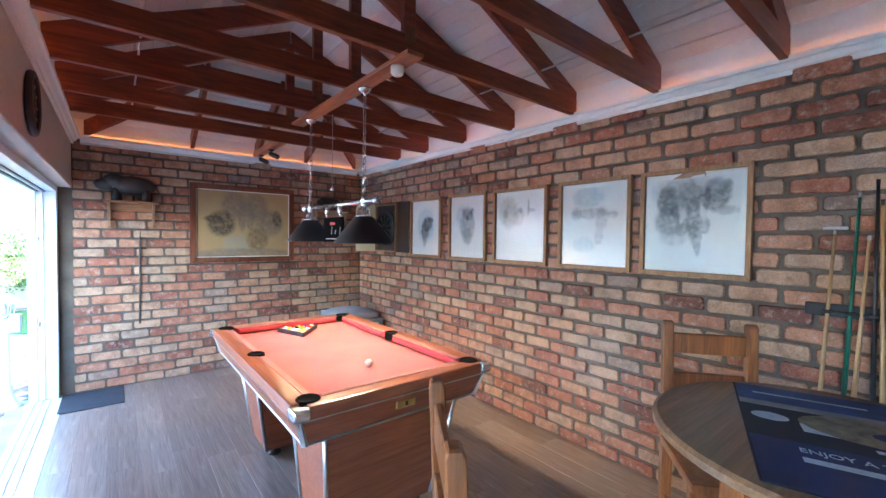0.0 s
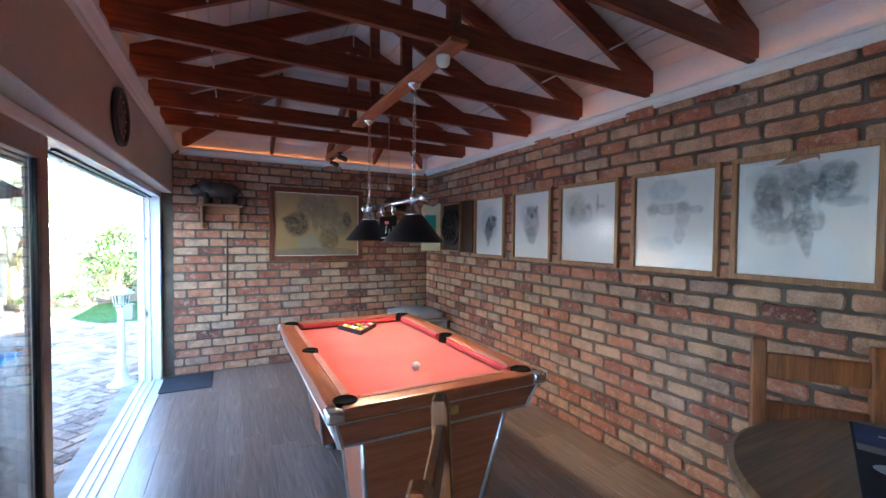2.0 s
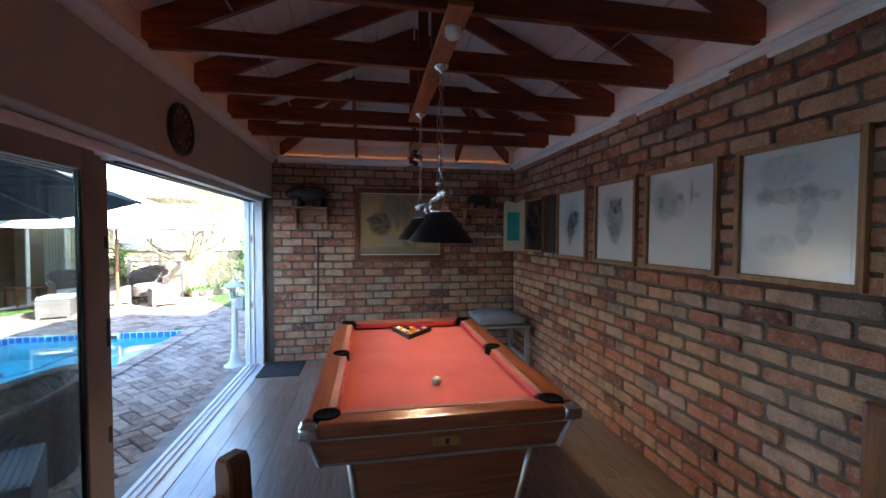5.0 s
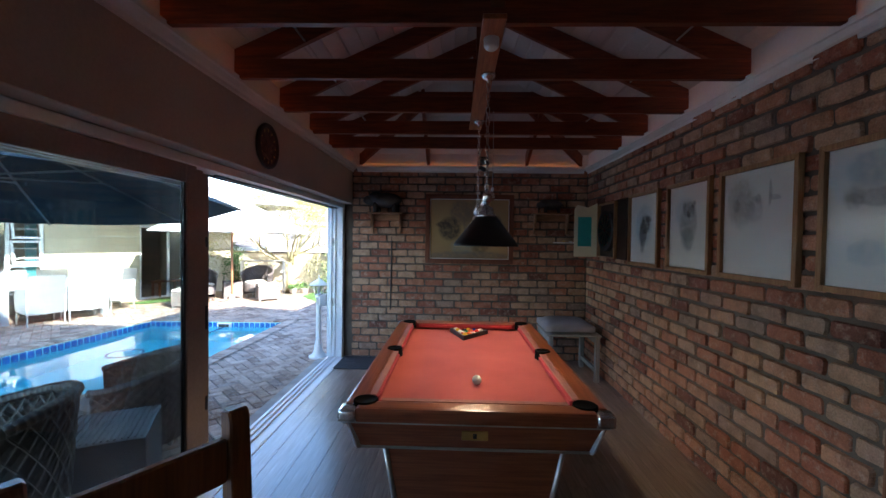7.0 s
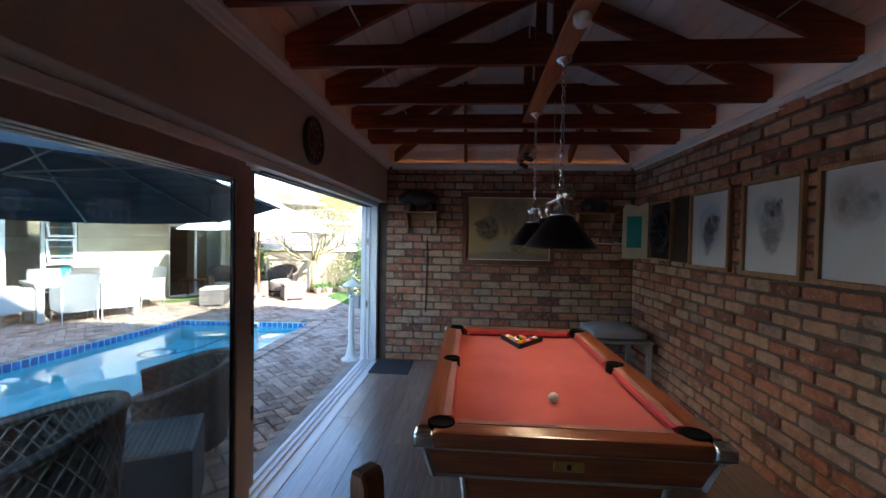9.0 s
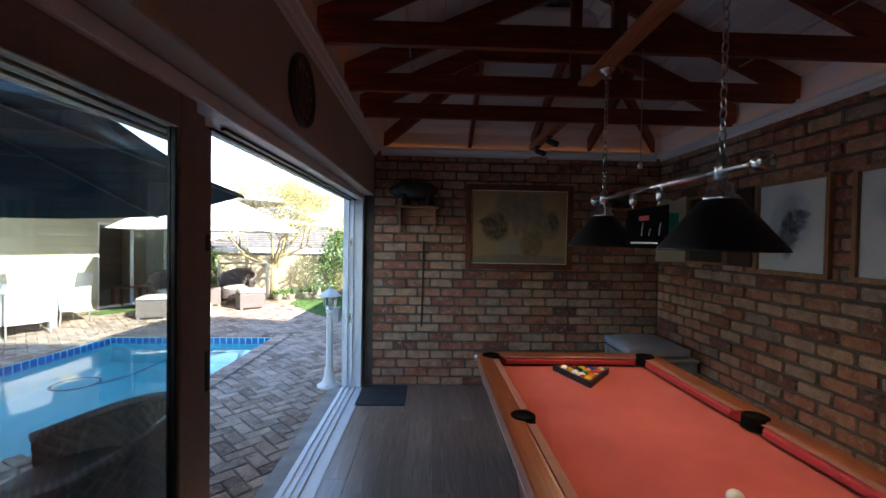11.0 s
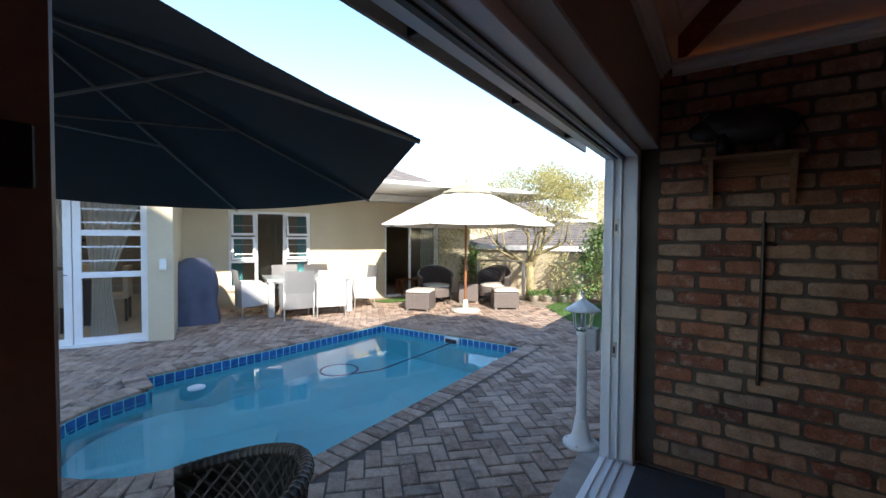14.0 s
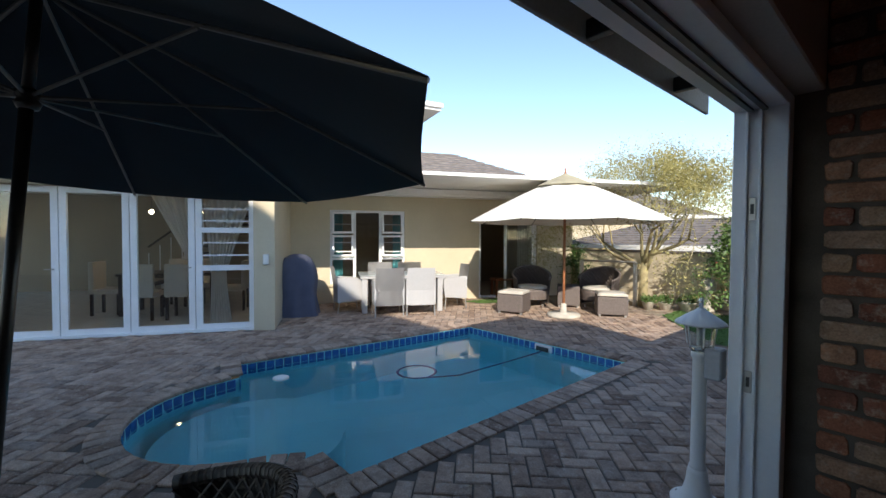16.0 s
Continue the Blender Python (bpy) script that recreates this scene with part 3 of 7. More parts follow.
    # corner castings
    for x, sx in ((TX0, 1), (TX1, -1)):
        for y, sy in ((TY0, 1), (TY1, -1)):
            bm = box(-0.012, 0.062, -0.012, 0.062, TZ - 0.055, TZ - 0.004, 0.014, 2)
            moved(bm, Matrix.Translation((x, y, 0)) @ Matrix.Diagonal((sx, sy, 1, 1)))
            part("corner_cap", bm, M_CHROME, t, "chrome corner cap", True)
            bm = prism([(0.010, 0.026), (0.026, 0.010), (0.04, 0.02), (0.02, 0.04)], 2, 0.655, TZ - 0.05)
            for v in bm.verts:
                if v.co.z < 0.7:
                    v.co.x += 0.04
                    v.co.y += 0.04
            moved(bm, Matrix.Translation((x - sx * 0.004, y - sy * 0.004, 0)) @ Matrix.Diagonal((sx, sy, 1, 1)))
            part("corner_strip", bm, M_STEEL, t, "dull aluminium corner strip")
    # two tapering pedestals with metal edges and round feet
    for s in (1, -1):
        ya = TY0 if s == 1 else TY1
        def py(d):
            return ya + s * d
        bm = bmesh.new()
        top = [(cx - 0.39, py(0.10)), (cx + 0.39, py(0.10)), (cx + 0.39, py(0.55)), (cx - 0.39, py(0.55))]
        low = [(cx - 0.315, py(0.24)), (cx + 0.315, py(0.24)), (cx + 0.315, py(0.58)), (cx - 0.315, py(0.58))]
        v1 = [bm.verts.new((*p, 0.66)) for p in top]
        v0 = [bm.verts.new((*p, 0.06)) for p in low]
        for i in range(4):
            bm.faces.new((v0[i], v0[(i + 1) % 4], v1[(i + 1) % 4], v1[i]))
        bm.faces.new(v0)
        bm.faces.new(v1[::-1])
        ped = part("pedestal", bm, M_RAILX, t)
        for i in range(4):
            a, b = Vector((*low[i], 0.06)), Vector((*top[i], 0.658))
            part("edge_strip", tube([a, b], 0.012, 8), M_STEEL, ped, "rounded aluminium edge strip", True)
        for x in (cx - 0.24, cx + 0.24):
            for d in (0.31, 0.51):
                part("foot", lathe([(0, 0), (0.045, 0), (0.048, 0.012), (0.03, 0.02), (0.014, 0.026), (0.014, 0.062), (0, 0.062)], 16, centre=(x, py(d), 0)), M_BLACK, ped, "black adjustable foot", True)
    plate = part("plaque", box(cx - 0.055, cx + 0.055, TY0 + 0.020, TY0 + 0.034, 0.715, 0.755, 0.003), M_BRASS, t, "small brass plaque")
    part("keyhole", box(cx - 0.008, cx + 0.008, TY0 + 0.017, TY0 + 0.0205, 0.725, 0.745), M_BLACK, plate)
    return t


pool_table()
BED = 0.793
BALL_R = 0.0245
tagged(link("cue_ball", ball((1.525, 2.268, BED + BALL_R), BALL_R, sub=3), speckled("ivory_ball", (0.78, 0.74, 0.62), 0.15, 0.03, 5, 60, 0), smooth=True), "ivory white cue ball on the red cloth", "ball")
rack_c = Vector((1.505, 3.36))
RACK_TURN = radians(-10)


def rack_and_balls():
    rad = BALL_R * 2 / math.sqrt(3) * 4 + 0.036
    bm = bmesh.new()
    for r0, r1, z0, z1 in ((rad, rad + 0.02, 0.0, 0.03),):
        outer = [(rack_c.x + (r1 + 0.01) * math.sin(a), rack_c.y - (r1 + 0.01) * math.cos(a)) for a in (RACK_TURN, RACK_TURN + 2.0944, RACK_TURN + 4.18879)]
        inner = [(rack_c.x + (r0 - 0.006) * math.sin(a), rack_c.y - (r0 - 0.006) * math.cos(a)) for a in (RACK_TURN, RACK_TURN + 2.0944, RACK_TURN + 4.18879)]
        for i in range(3):
            j = (i + 1) % 3
            prism([outer[i], outer[j], inner[j], inner[i]], 2, BED + 0.001, BED + 0.034, 0, bm)
    tagged(link("ball_rack", bm, M_BLACK), "black plastic triangle rack round the balls", "rack")
    cols = [("red", (0.5, 0.03, 0.02)), ("yellow", (0.62, 0.36, 0.02)), ("orange", (0.6, 0.16, 0.02)), ("black", (0.012, 0.012, 0.013)), ("green", (0.02, 0.16, 0.05)), ("white", (0.72, 0.68, 0.58)), ("maroon", (0.2, 0.02, 0.02)), ("blue", (0.02, 0.05, 0.3))]
    mats = {n: speckled(n + "_ball", c, 0.12, 0.04, 5, 60, 0) for n, c in cols}
    order = "yellow red orange white green red yellow black orange red white maroon yellow blue red".split()
    k = 0
    for row in range(5):
        for i in range(row + 1):
            ux, uy = (i - row / 2) * BALL_R * 2.02, (row - 2.667) * BALL_R * 1.75
            x = rack_c.x + ux * math.cos(RACK_TURN) - uy * math.sin(RACK_TURN)
            y = rack_c.y + ux * math.sin(RACK_TURN) + uy * math.cos(RACK_TURN)
            c = order[k]
            ob = link("pool_ball", ball((0, 0, 0), BALL_R, sub=2), mats[c], smooth=True)
            ob.location = (x, y, BED + BALL_R)
            tagged(ob, f"shiny {c} pool ball in the triangle rack", "ball", "racked pool balls")
            if c in ("white", "red"):
                band = lathe([(BALL_R * 0.93, -0.010), (BALL_R * 1.012, -0.0045), (BALL_R * 1.012, 0.0045), (BALL_R * 0.93, 0.010)], 16)
                moved(band, Matrix.Rotation(0.9 + k, 4, "X"))
                part("stripe", band, mats["orange"] if c == "white" else mats["white"], ob, "", True)
            k += 1


rack_and_balls()


def billiard_light():
    x = 1.572
    t = thing("billiard_light", "hanging bar light with two black conical shades", "pendant light")
    yn, yf, zb = 2.43, 3.31, 1.772
    part("bar", tube([(x, 2.27, zb), (x, 3.425, zb)], 0.013, 12), M_CHROME, t, "chrome bar", True)
    for y in (2.27, 3.425):
        part("end_cap", moved(lathe([(0, -0.022), (0.026, -0.02), (0.03, -0.008), (0.03, 0.008), (0.026, 0.02), (0, 0.022)], 18), Matrix.Translation((x, y, zb)) @ Matrix.Rotation(math.pi / 2, 4, "X")), M_CHROME, t, "chrome end ball", True)
    for y in (yn, yf):
        cone = lathe([(0.045, 0.165), (0.06, 0.16), (0.178, 0.008), (0.180, 0.0), (0.176, 0.002), (0.058, 0.150), (0.045, 0.155)], 40, centre=(x, y, 1.515))
        sh = part("shade", cone, M_SHADE, t, "black conical shade", True)
        part("lining", lathe([(0.174, 0.004), (0.056, 0.147)], 32, centre=(x, y, 1.515)), M_SHADE_IN, sh, "white inner lining", True)
        part("bulb", ball((x, y, 1.60), 0.03, sub=2), M_BULB, sh, "glowing bulb", True)
        part("cap", lathe([(0.0, 0.245), (0.016, 0.245), (0.02, 0.235), (0.02, 0.22), (0.034, 0.215), (0.04, 0.20), (0.04, 0.18), (0.052, 0.175), (0.055, 0.160), (0.0, 0.158)], 24, centre=(x, y, 1.515)), M_CHROME, t, "chrome lamp cap", True)
        part("collar", lathe([(0.013, -0.03), (0.022, -0.028), (0.022, 0.03), (0.012, 0.045), (0.006, 0.06), (0, 0.06)], 16, centre=(x, y, zb)), M_CHROME, t, "chrome collar", True)
        # chain of wire links up to the ceiling rose
        ch = bmesh.new()
        n, z0, z1 = 17, zb + 0.055, 2.425
        for i in range(n):
            zc = z0 + (z1 - z0) * (i + 0.5) / n
            hl, hw = (z1 - z0) / n * 0.62, 0.011
            pts = [Vector((hw * math.cos(a), 0, hl * math.sin(a))) for a in [2 * math.pi * k / 8 for k in range(9)]]
            rot = Matrix.Rotation(math.pi / 2 * (i % 2) + 0.3, 3, "Z")
            tube([rot @ p + Vector((x, y, zc)) for p in pts], 0.0028, 5, ch)
        part("chain", ch, M_CHROME, t, "chrome link chain")
        part("ceiling_rose", lathe([(0.006, -0.045), (0.012, -0.03), (0.03, -0.024), (0.042, -0.008), (0.043, 0.0), (0, 0.0)], 24, centre=(x, y, 2.462)), M_CHROME, t, "chrome ceiling rose", True)
    for y in (2.775, 2.995):
        part("hook", tube([(x, y, zb + 0.012), (x, y, zb - 0.03), (x, y, zb - 0.075)], 0.004, 6), M_CHROME, t)
        part("holder", lathe([(0.010, 0.0), (0.016, -0.006), (0.016, -0.05), (0.008, -0.06), (0, -0.06)], 12, centre=(x, y, zb - 0.005)), M_CHROME, t, "small chrome holder", True)
    sign = part("sign_panel", box(x - 0.004, x + 0.004, 2.715, 3.045, 1.515, 1.69, 0.002), M_MOUTH, t, "dark hanging sign panel")
    part("sign_mark", box(x - 0.006, x - 0.0045, 2.845, 2.925, 1.635, 1.655), mat("red_print", (0.5, 0.03, 0.03), 0.5)[0], sign, "red print bar")
    part("sign_mark", box(x - 0.006, x - 0.0045, 2.775, 2.995, 1.535, 1.542), M_STEEL, sign, "pale print bar")
    for dy, dz, hh in ((0.0, 0.0, 0.05), (0.075, 0.0, 0.028), (0.135, 0.0, 0.055)):
        y0, z0 = 2.765 + dy, 1.57 + dz
        part("sign_mark", tube([(x - 0.0062, y0, z0), (x - 0.0062, y0 - 0.004, z0 + hh * 0.6), (x - 0.0062, y0 - 0.012, z0 + hh)], 0.0022, 5), M_STEEL, sign, "pale printed stroke")
    for y in (yn, yf):
        lamp = new("billiard_lamp", bpy.data.lights.new("billiard_lamp", "SPOT"))
        lamp.data.energy, lamp.data.color, lamp.data.spot_size, lamp.data.spot_blend, lamp.data.shadow_soft_size = LAMP_W, (1.0, 0.72, 0.45), radians(132), 0.25, 0.03
        lamp.matrix_world = look((x, y, 1.56), (x, y, 0))


LAMP_W = 0.60
billiard_light()
tagged(link("lamp_plank", box(1.503, 1.603, 1.86, 3.56, 2.462, 2.4845, 0.003), M_BEAM_Y), "orange-brown pine plank fixed under the trusses", "plank")
tagged(link("ceiling_sensor", lathe([(0, -0.05), (0.024, -0.048), (0.034, -0.036), (0.036, -0.012), (0.036, 0.0), (0, 0.0)], 20, centre=(1.553, 2.03, 2.462)), M_WHITE, smooth=True), "small white round sensor under the plank", "sensor")
pull = thing("pull_cord", "thin pale pull cord with a small knob", "cord")
part("cord", tube([(1.665, 3.12, 2.48), (1.667, 3.12, 2.2), (1.665, 3.12, 1.93)], 0.0025, 5), M_STEEL, pull)
part("knob", lathe([(0, 0), (0.010, 0.004), (0.012, 0.02), (0.004, 0.032), (0, 0.033)], 12, centre=(1.665, 3.12, 1.90)), M_WHITE, pull, "small pale knob", True)


def spot_fitting(y, turn):
    t = thing("spotlight", "black adjustable spotlight under the stained ceiling joist", "spotlight", "spotlights by the end wall", pose(1.70, y, 2.4895))
    part("base", lathe([(0, 0), (0.03, 0), (0.03, -0.012), (0.012, -0.018), (0, -0.018)], 18), M_BLACK, t, "", True)
    part("stem", tube([(0, 0, -0.016), (0, -0.01, -0.05)], 0.008, 8), M_BLACK, t)
    bm = lathe([(0, 0), (0.022, 0), (0.026, 0.01), (0.026, 0.10), (0.02, 0.108), (0, 0.10)], 16)
    moved(bm, Matrix.Translation((-0.02, -0.01, -0.045)) @ Matrix.Rotation(turn, 4, "Z") @ Matrix.Rotation(2.0, 4, "X"))
    part("head", bm, M_BLACK, t, "black spot head", True)


tagged(link("ceiling_joist", box(1.665, 1.735, 4.382, YN - 0.035, 2.49, 2.56, 0.003), M_BEAM_Y), "short orange-brown pine joist at the hipped end", "joist")
spot_fitting(5.20, 0.9)
spot_fitting(4.80, 0.9)


# pictures: frame of four mitred bars, mount, print, glass
def picture(name, label, w, h, m, frame_mat, bar, mount, print_maker, group="", glazed=True):
    """A framed picture in its own plane: x along the wall, z up, -y towards the room; its base corner at the origin."""
    t = thing(name, label, "picture", group, m)
    d = 0.032
    for k in range(4):
        if k == 0:
            pts = [(0, 0), (w, 0), (w - bar, bar), (bar, bar)]
        elif k == 1:
            pts = [(0, h), (w, h), (w - bar, h - bar), (bar, h - bar)]
        elif k == 2:
            pts = [(0, 0), (bar, bar), (bar, h - bar), (0, h)]
        else:
            pts = [(w, 0), (w - bar, bar), (w - bar, h - bar), (w, h)]
        part("frame_bar", prism(pts, 1, -d, 0, 0.002), frame_mat, t)
    part("mount", box(bar - 0.004, w - bar + 0.004, -0.008, -0.002, bar - 0.004, h - bar + 0.004), mount, t, "pale mount board")
    print_maker(t, w, h)
    if glazed:
        g = part("glazing", box(bar - 0.002, w - bar + 0.002, -0.0135, -0.0125, bar - 0.002, h - bar + 0.002), M_PICGLASS, t, "thin picture glass")
        g.visible_shadow = False
    return t


M_PICGLASS, _t, _b = mat("picture_glass", (1, 1, 1), 0.12)
_b.inputs["Transmission Weight"].default_value = 1.0
_b.inputs["IOR"].default_value = 1.35


def wash(name, base, tints, scale):
    """Soft watercolour stains."""
    m, t, b = mat(name, base, 0.8)
    v = coords(t)
    c = base
    for i, (col, lo, hi) in enumerate(tints):
        f = ramp(t, noise_of(t, v, scale * (1 + 0.6 * i), 5.0, 0.6), [(lo, (0, 0, 0)), (hi, (1, 1, 1))])
        c = blend(t, "MIX", f, c, col)
    t.links.new(c, b.inputs["Base Color"])
    return m


M_WASH = wash("blue_grey_wash", (0.70, 0.72, 0.71), [((0.42, 0.50, 0.52), 0.42, 0.7), ((0.56, 0.56, 0.44), 0.5, 0.8)], 4.0)
M_INK = wash("dark_wash", (0.22, 0.25, 0.27), [((0.10, 0.115, 0.13), 0.4, 0.65), ((0.40, 0.44, 0.44), 0.55, 0.8)], 9.0)
M_INK_L = wash("light_wash", (0.50, 0.53, 0.52), [((0.33, 0.37, 0.38), 0.4, 0.7), ((0.62, 0.63, 0.58), 0.55, 0.8)], 10.0)
M_OIL = wash("ochre_oil", (0.36, 0.26, 0.12), [((0.24, 0.18, 0.10), 0.4, 0.7), ((0.46, 0.37, 0.20), 0.5, 0.75)], 3.0)
M_OIL_D = wash("grey_oil", (0.13, 0.11, 0.09), [((0.07, 0.06, 0.05), 0.4, 0.65), ((0.26, 0.23, 0.18), 0.55, 0.8)], 12.0)


def blob(cx, cz, rx, rz, y, seed, rough=0.25):
    """A flat uneven stain with a ragged edge."""
    rng = random.Random(seed)
    bm = bmesh.new()
    n = 26
    ph = [rng.uniform(0, 6.28) for _ in range(4)]
    vs = []
    for i in range(n):
        a = 2 * math.pi * i / n
        k = 1 + rough * (0.5 * math.sin(2 * a + ph[0]) + 0.35 * math.sin(3 * a + ph[1]) + 0.3 * math.sin(5 * a + ph[2]) + 0.25 * math.sin(9 * a + ph[3]))
        vs.append(bm.verts.new((cx + rx * k * math.cos(a), y, cz + rz * k * math.sin(a))))
    bm.faces.new(vs)
    bmesh.ops.solidify(bm, geom=bm.faces[:], thickness=0.0008)
    return bm


def painted(name, ground, spots, wobble=0.05, scale=9.0, grain=30.0):
    """A flat painted sheet: soft uneven stains (x, z, half width, half height, colour, weight) on a mottled ground."""
    m, t, b = mat(name, ground, 0.75)
    c0 = t.nodes.new("ShaderNodeTexCoord")
    n = nd(t, "ShaderNodeTexNoise", Scale=scale, Detail=5.0, Roughness=0.65)
    t.links.new(c0.outputs["Object"], n.inputs["Vector"])
    off = t.nodes.new("ShaderNodeVectorMath")
    off.operation = "MULTIPLY_ADD"
    t.links.new(n.outputs["Color"], off.inputs[0])
    off.inputs[1].default_value = (wobble, wobble, wobble)
    t.links.new(c0.outputs["Object"], off.inputs[2])
    fine = noise_of(t, c0.outputs["Object"], grain, 6.0, 0.7)
    col = ramp(t, noise_of(t, c0.outputs["Object"], 2.5, 4.0), [(0.3, tuple(g * 0.95 for g in ground)), (0.7, tuple(min(1, g * 1.04) for g in ground))])
    for x, z, rx, rz, colour, weight in spots:
        mp = t.nodes.new("ShaderNodeMapping")
        mp.vector_type = "TEXTURE"
        mp.inputs["Location"].default_value = (x + wobble / 2, wobble / 2, z + wobble / 2)
        mp.inputs["Scale"].default_value = (rx, 1.0, rz)
        t.links.new(off.outputs[0], mp.inputs[0])
        g = t.nodes.new("ShaderNodeTexGradient")
        g.gradient_type = "SPHERICAL"
        t.links.new(mp.outputs[0], g.inputs[0])
        mul = nd(t, "ShaderNodeMath", op="MULTIPLY")
        t.links.new(ramp(t, g.outputs["Fac"], [(0.03, (0, 0, 0)), (0.34, (weight,) * 3)]), mul.inputs[0])
        t.links.new(ramp(t, fine, [(0.32, (0.30,) * 3), (0.6, (1, 1, 1))]), mul.inputs[1])
        col = blend(t, "MIX", mul.outputs[0], col, colour)
    t.links.new(col, b.inputs["Base Color"])
    return m


def print_of(i, spots):
    def make(t, w, h):
        sheet = painted(f"watercolour_{'abcde'[i]}", (0.84, 0.855, 0.83), [(x * w, z * h, rx * w, rz * h, c, k) for x, z, rx, rz, c, k in spots])
        part("print_sheet", box(0.10 * w, 0.90 * w, -0.0098, -0.0084, 0.09 * h, 0.91 * h), sheet, t, "soft grey and blue watercolour stains")
    return make


GREY, DEEP, BLUE, OLIVE = (0.24, 0.27, 0.29), (0.06, 0.07, 0.08), (0.38, 0.52, 0.60), (0.42, 0.43, 0.33)
SLATE, PALE = (0.21, 0.235, 0.25), (0.74, 0.76, 0.74)
# five prints along the brick wall: y from, y to
PRINTS = [(3.545, 4.115, [(0.50, 0.55, 0.34, 0.34, BLUE, 0.7), (0.55, 0.56, 0.20, 0.14, DEEP, 0.95), (0.48, 0.45, 0.16, 0.20, DEEP, 0.9), (0.45, 0.30, 0.08, 0.16, GREY, 0.8), (0.66, 0.62, 0.12, 0.05, DEEP, 0.8)]),
          (2.870, 3.415, [(0.42, 0.66, 0.30, 0.20, BLUE, 0.6), (0.50, 0.52, 0.24, 0.26, GREY, 0.75), (0.52, 0.68, 0.15, 0.11, GREY, 0.95), (0.52, 0.64, 0.05, 0.05, DEEP, 0.8), (0.50, 0.36, 0.16, 0.16, GREY, 0.7), (0.40, 0.73, 0.05, 0.06, DEEP, 0.7), (0.62, 0.73, 0.05, 0.06, DEEP, 0.7)]),
          (2.180, 2.777, [(0.28, 0.70, 0.24, 0.22, OLIVE, 0.6), (0.30, 0.62, 0.20, 0.20, GREY, 0.35), (0.48, 0.62, 0.12, 0.14, GREY, 0.4), (0.24, 0.66, 0.06, 0.08, DEEP, 0.35), (0.52, 0.70, 0.05, 0.06, DEEP, 0.35), (0.66, 0.74, 0.025, 0.13, DEEP, 0.5), (0.72, 0.70, 0.08, 0.03, GREY, 0.5)]),
          (1.500, 2.073, [(0.42, 0.80, 0.26, 0.14, BLUE, 0.55), (0.44, 0.62, 0.32, 0.07, GREY, 0.5), (0.26, 0.62, 0.10, 0.10, GREY, 0.4), (0.62, 0.56, 0.10, 0.16, GREY, 0.4), (0.76, 0.60, 0.09, 0.05, GREY, 0.45), (0.36, 0.27, 0.20, 0.10, BLUE, 0.45), (0.58, 0.36, 0.08, 0.10, GREY, 0.35)]),
          (0.833, 1.438, [(0.44, 0.78, 0.40, 0.17, (0.46, 0.49, 0.48), 0.7), (0.30, 0.52, 0.18, 0.18, SLATE, 0.8), (0.27, 0.69, 0.13, 0.18, SLATE, 0.95), (0.70, 0.74, 0.15, 0.17, SLATE, 0.95), (0.335, 0.60, 0.05, 0.10, DEEP, 0.55),
                          (0.80, 0.81, 0.05, 0.07, DEEP, 0.6), (0.62, 0.70, 0.04, 0.13, DEEP, 0.5), (0.475, 0.74, 0.14, 0.18, (0.33, 0.36, 0.36), 0.95), (0.51, 0.53, 0.075, 0.25, SLATE, 0.95), (0.55, 0.33, 0.05, 0.16, GREY, 0.6),
                          (0.41, 0.46, 0.08, 0.10, GREY, 0.75), (0.61, 0.47, 0.07, 0.09, GREY, 0.7), (0.405, 0.55, 0.028, 0.08, PALE, 0.95), (0.60, 0.57, 0.028, 0.08, PALE, 0.95), (0.43, 0.72, 0.03, 0.03, DEEP, 0.6), (0.57, 0.73, 0.03, 0.03, DEEP, 0.6),
                          (0.80, 0.60, 0.14, 0.05, GREY, 0.5), (0.33, 0.36, 0.16, 0.10, (0.45, 0.49, 0.50), 0.5)])]
for i, (ya, yb, spots) in enumerate(PRINTS):
    picture("framed_print", "large soft animal watercolour print in a light oak frame", yb - ya, 0.655, pose(XR - 0.014, yb, 1.338, 0, 0, -90), M_FRAME, 0.028, M_PAPER,
            print_of(i, spots), "framed prints on the brick wall")


def oil(t, w, h):
    dk, md = (0.06, 0.05, 0.04), (0.20, 0.16, 0.11)
    spots = [(0.50, 0.55, 0.55, 0.40, (0.42, 0.31, 0.14), 0.7), (0.40, 0.74, 0.15, 0.22, md, 0.95), (0.60, 0.74, 0.15, 0.22, md, 0.95), (0.47, 0.60, 0.05, 0.24, md, 0.9), (0.55, 0.60, 0.05, 0.24, md, 0.9),
             (0.28, 0.50, 0.15, 0.20, dk, 0.95), (0.20, 0.56, 0.10, 0.05, dk, 0.9), (0.74, 0.52, 0.17, 0.22, md, 1.0), (0.82, 0.58, 0.06, 0.14, dk, 0.8), (0.42, 0.24, 0.16, 0.14, (0.30, 0.28, 0.22), 0.9),
             (0.62, 0.30, 0.13, 0.18, (0.16, 0.11, 0.05), 0.9), (0.5, 0.08, 0.7, 0.12, (0.16, 0.15, 0.13), 0.8)]
    sheet = painted("ochre_oil", (0.37, 0.25, 0.115), [(x * w, z * h, rx * w, rz * h, c, k) for x, z, rx, rz, c, k in spots], 0.035, 6.0, 22.0)
    part("inner_slip", box(0.052, w - 0.052, -0.010, -0.006, 0.052, h - 0.052), M_PAPER, t, "pale inner slip")
    part("canvas", box(0.066, w - 0.066, -0.0115, -0.0102, 0.066, h - 0.066), sheet, t, "ochre oil canvas with dark stains")


picture("oil_painting", "large ochre oil painting in a dark red-brown wooden frame", 1.135, 0.89, pose(1.013, YN - 0.014, 1.243), M_FRAME_D, 0.058, M_PAPER, oil, "", False)

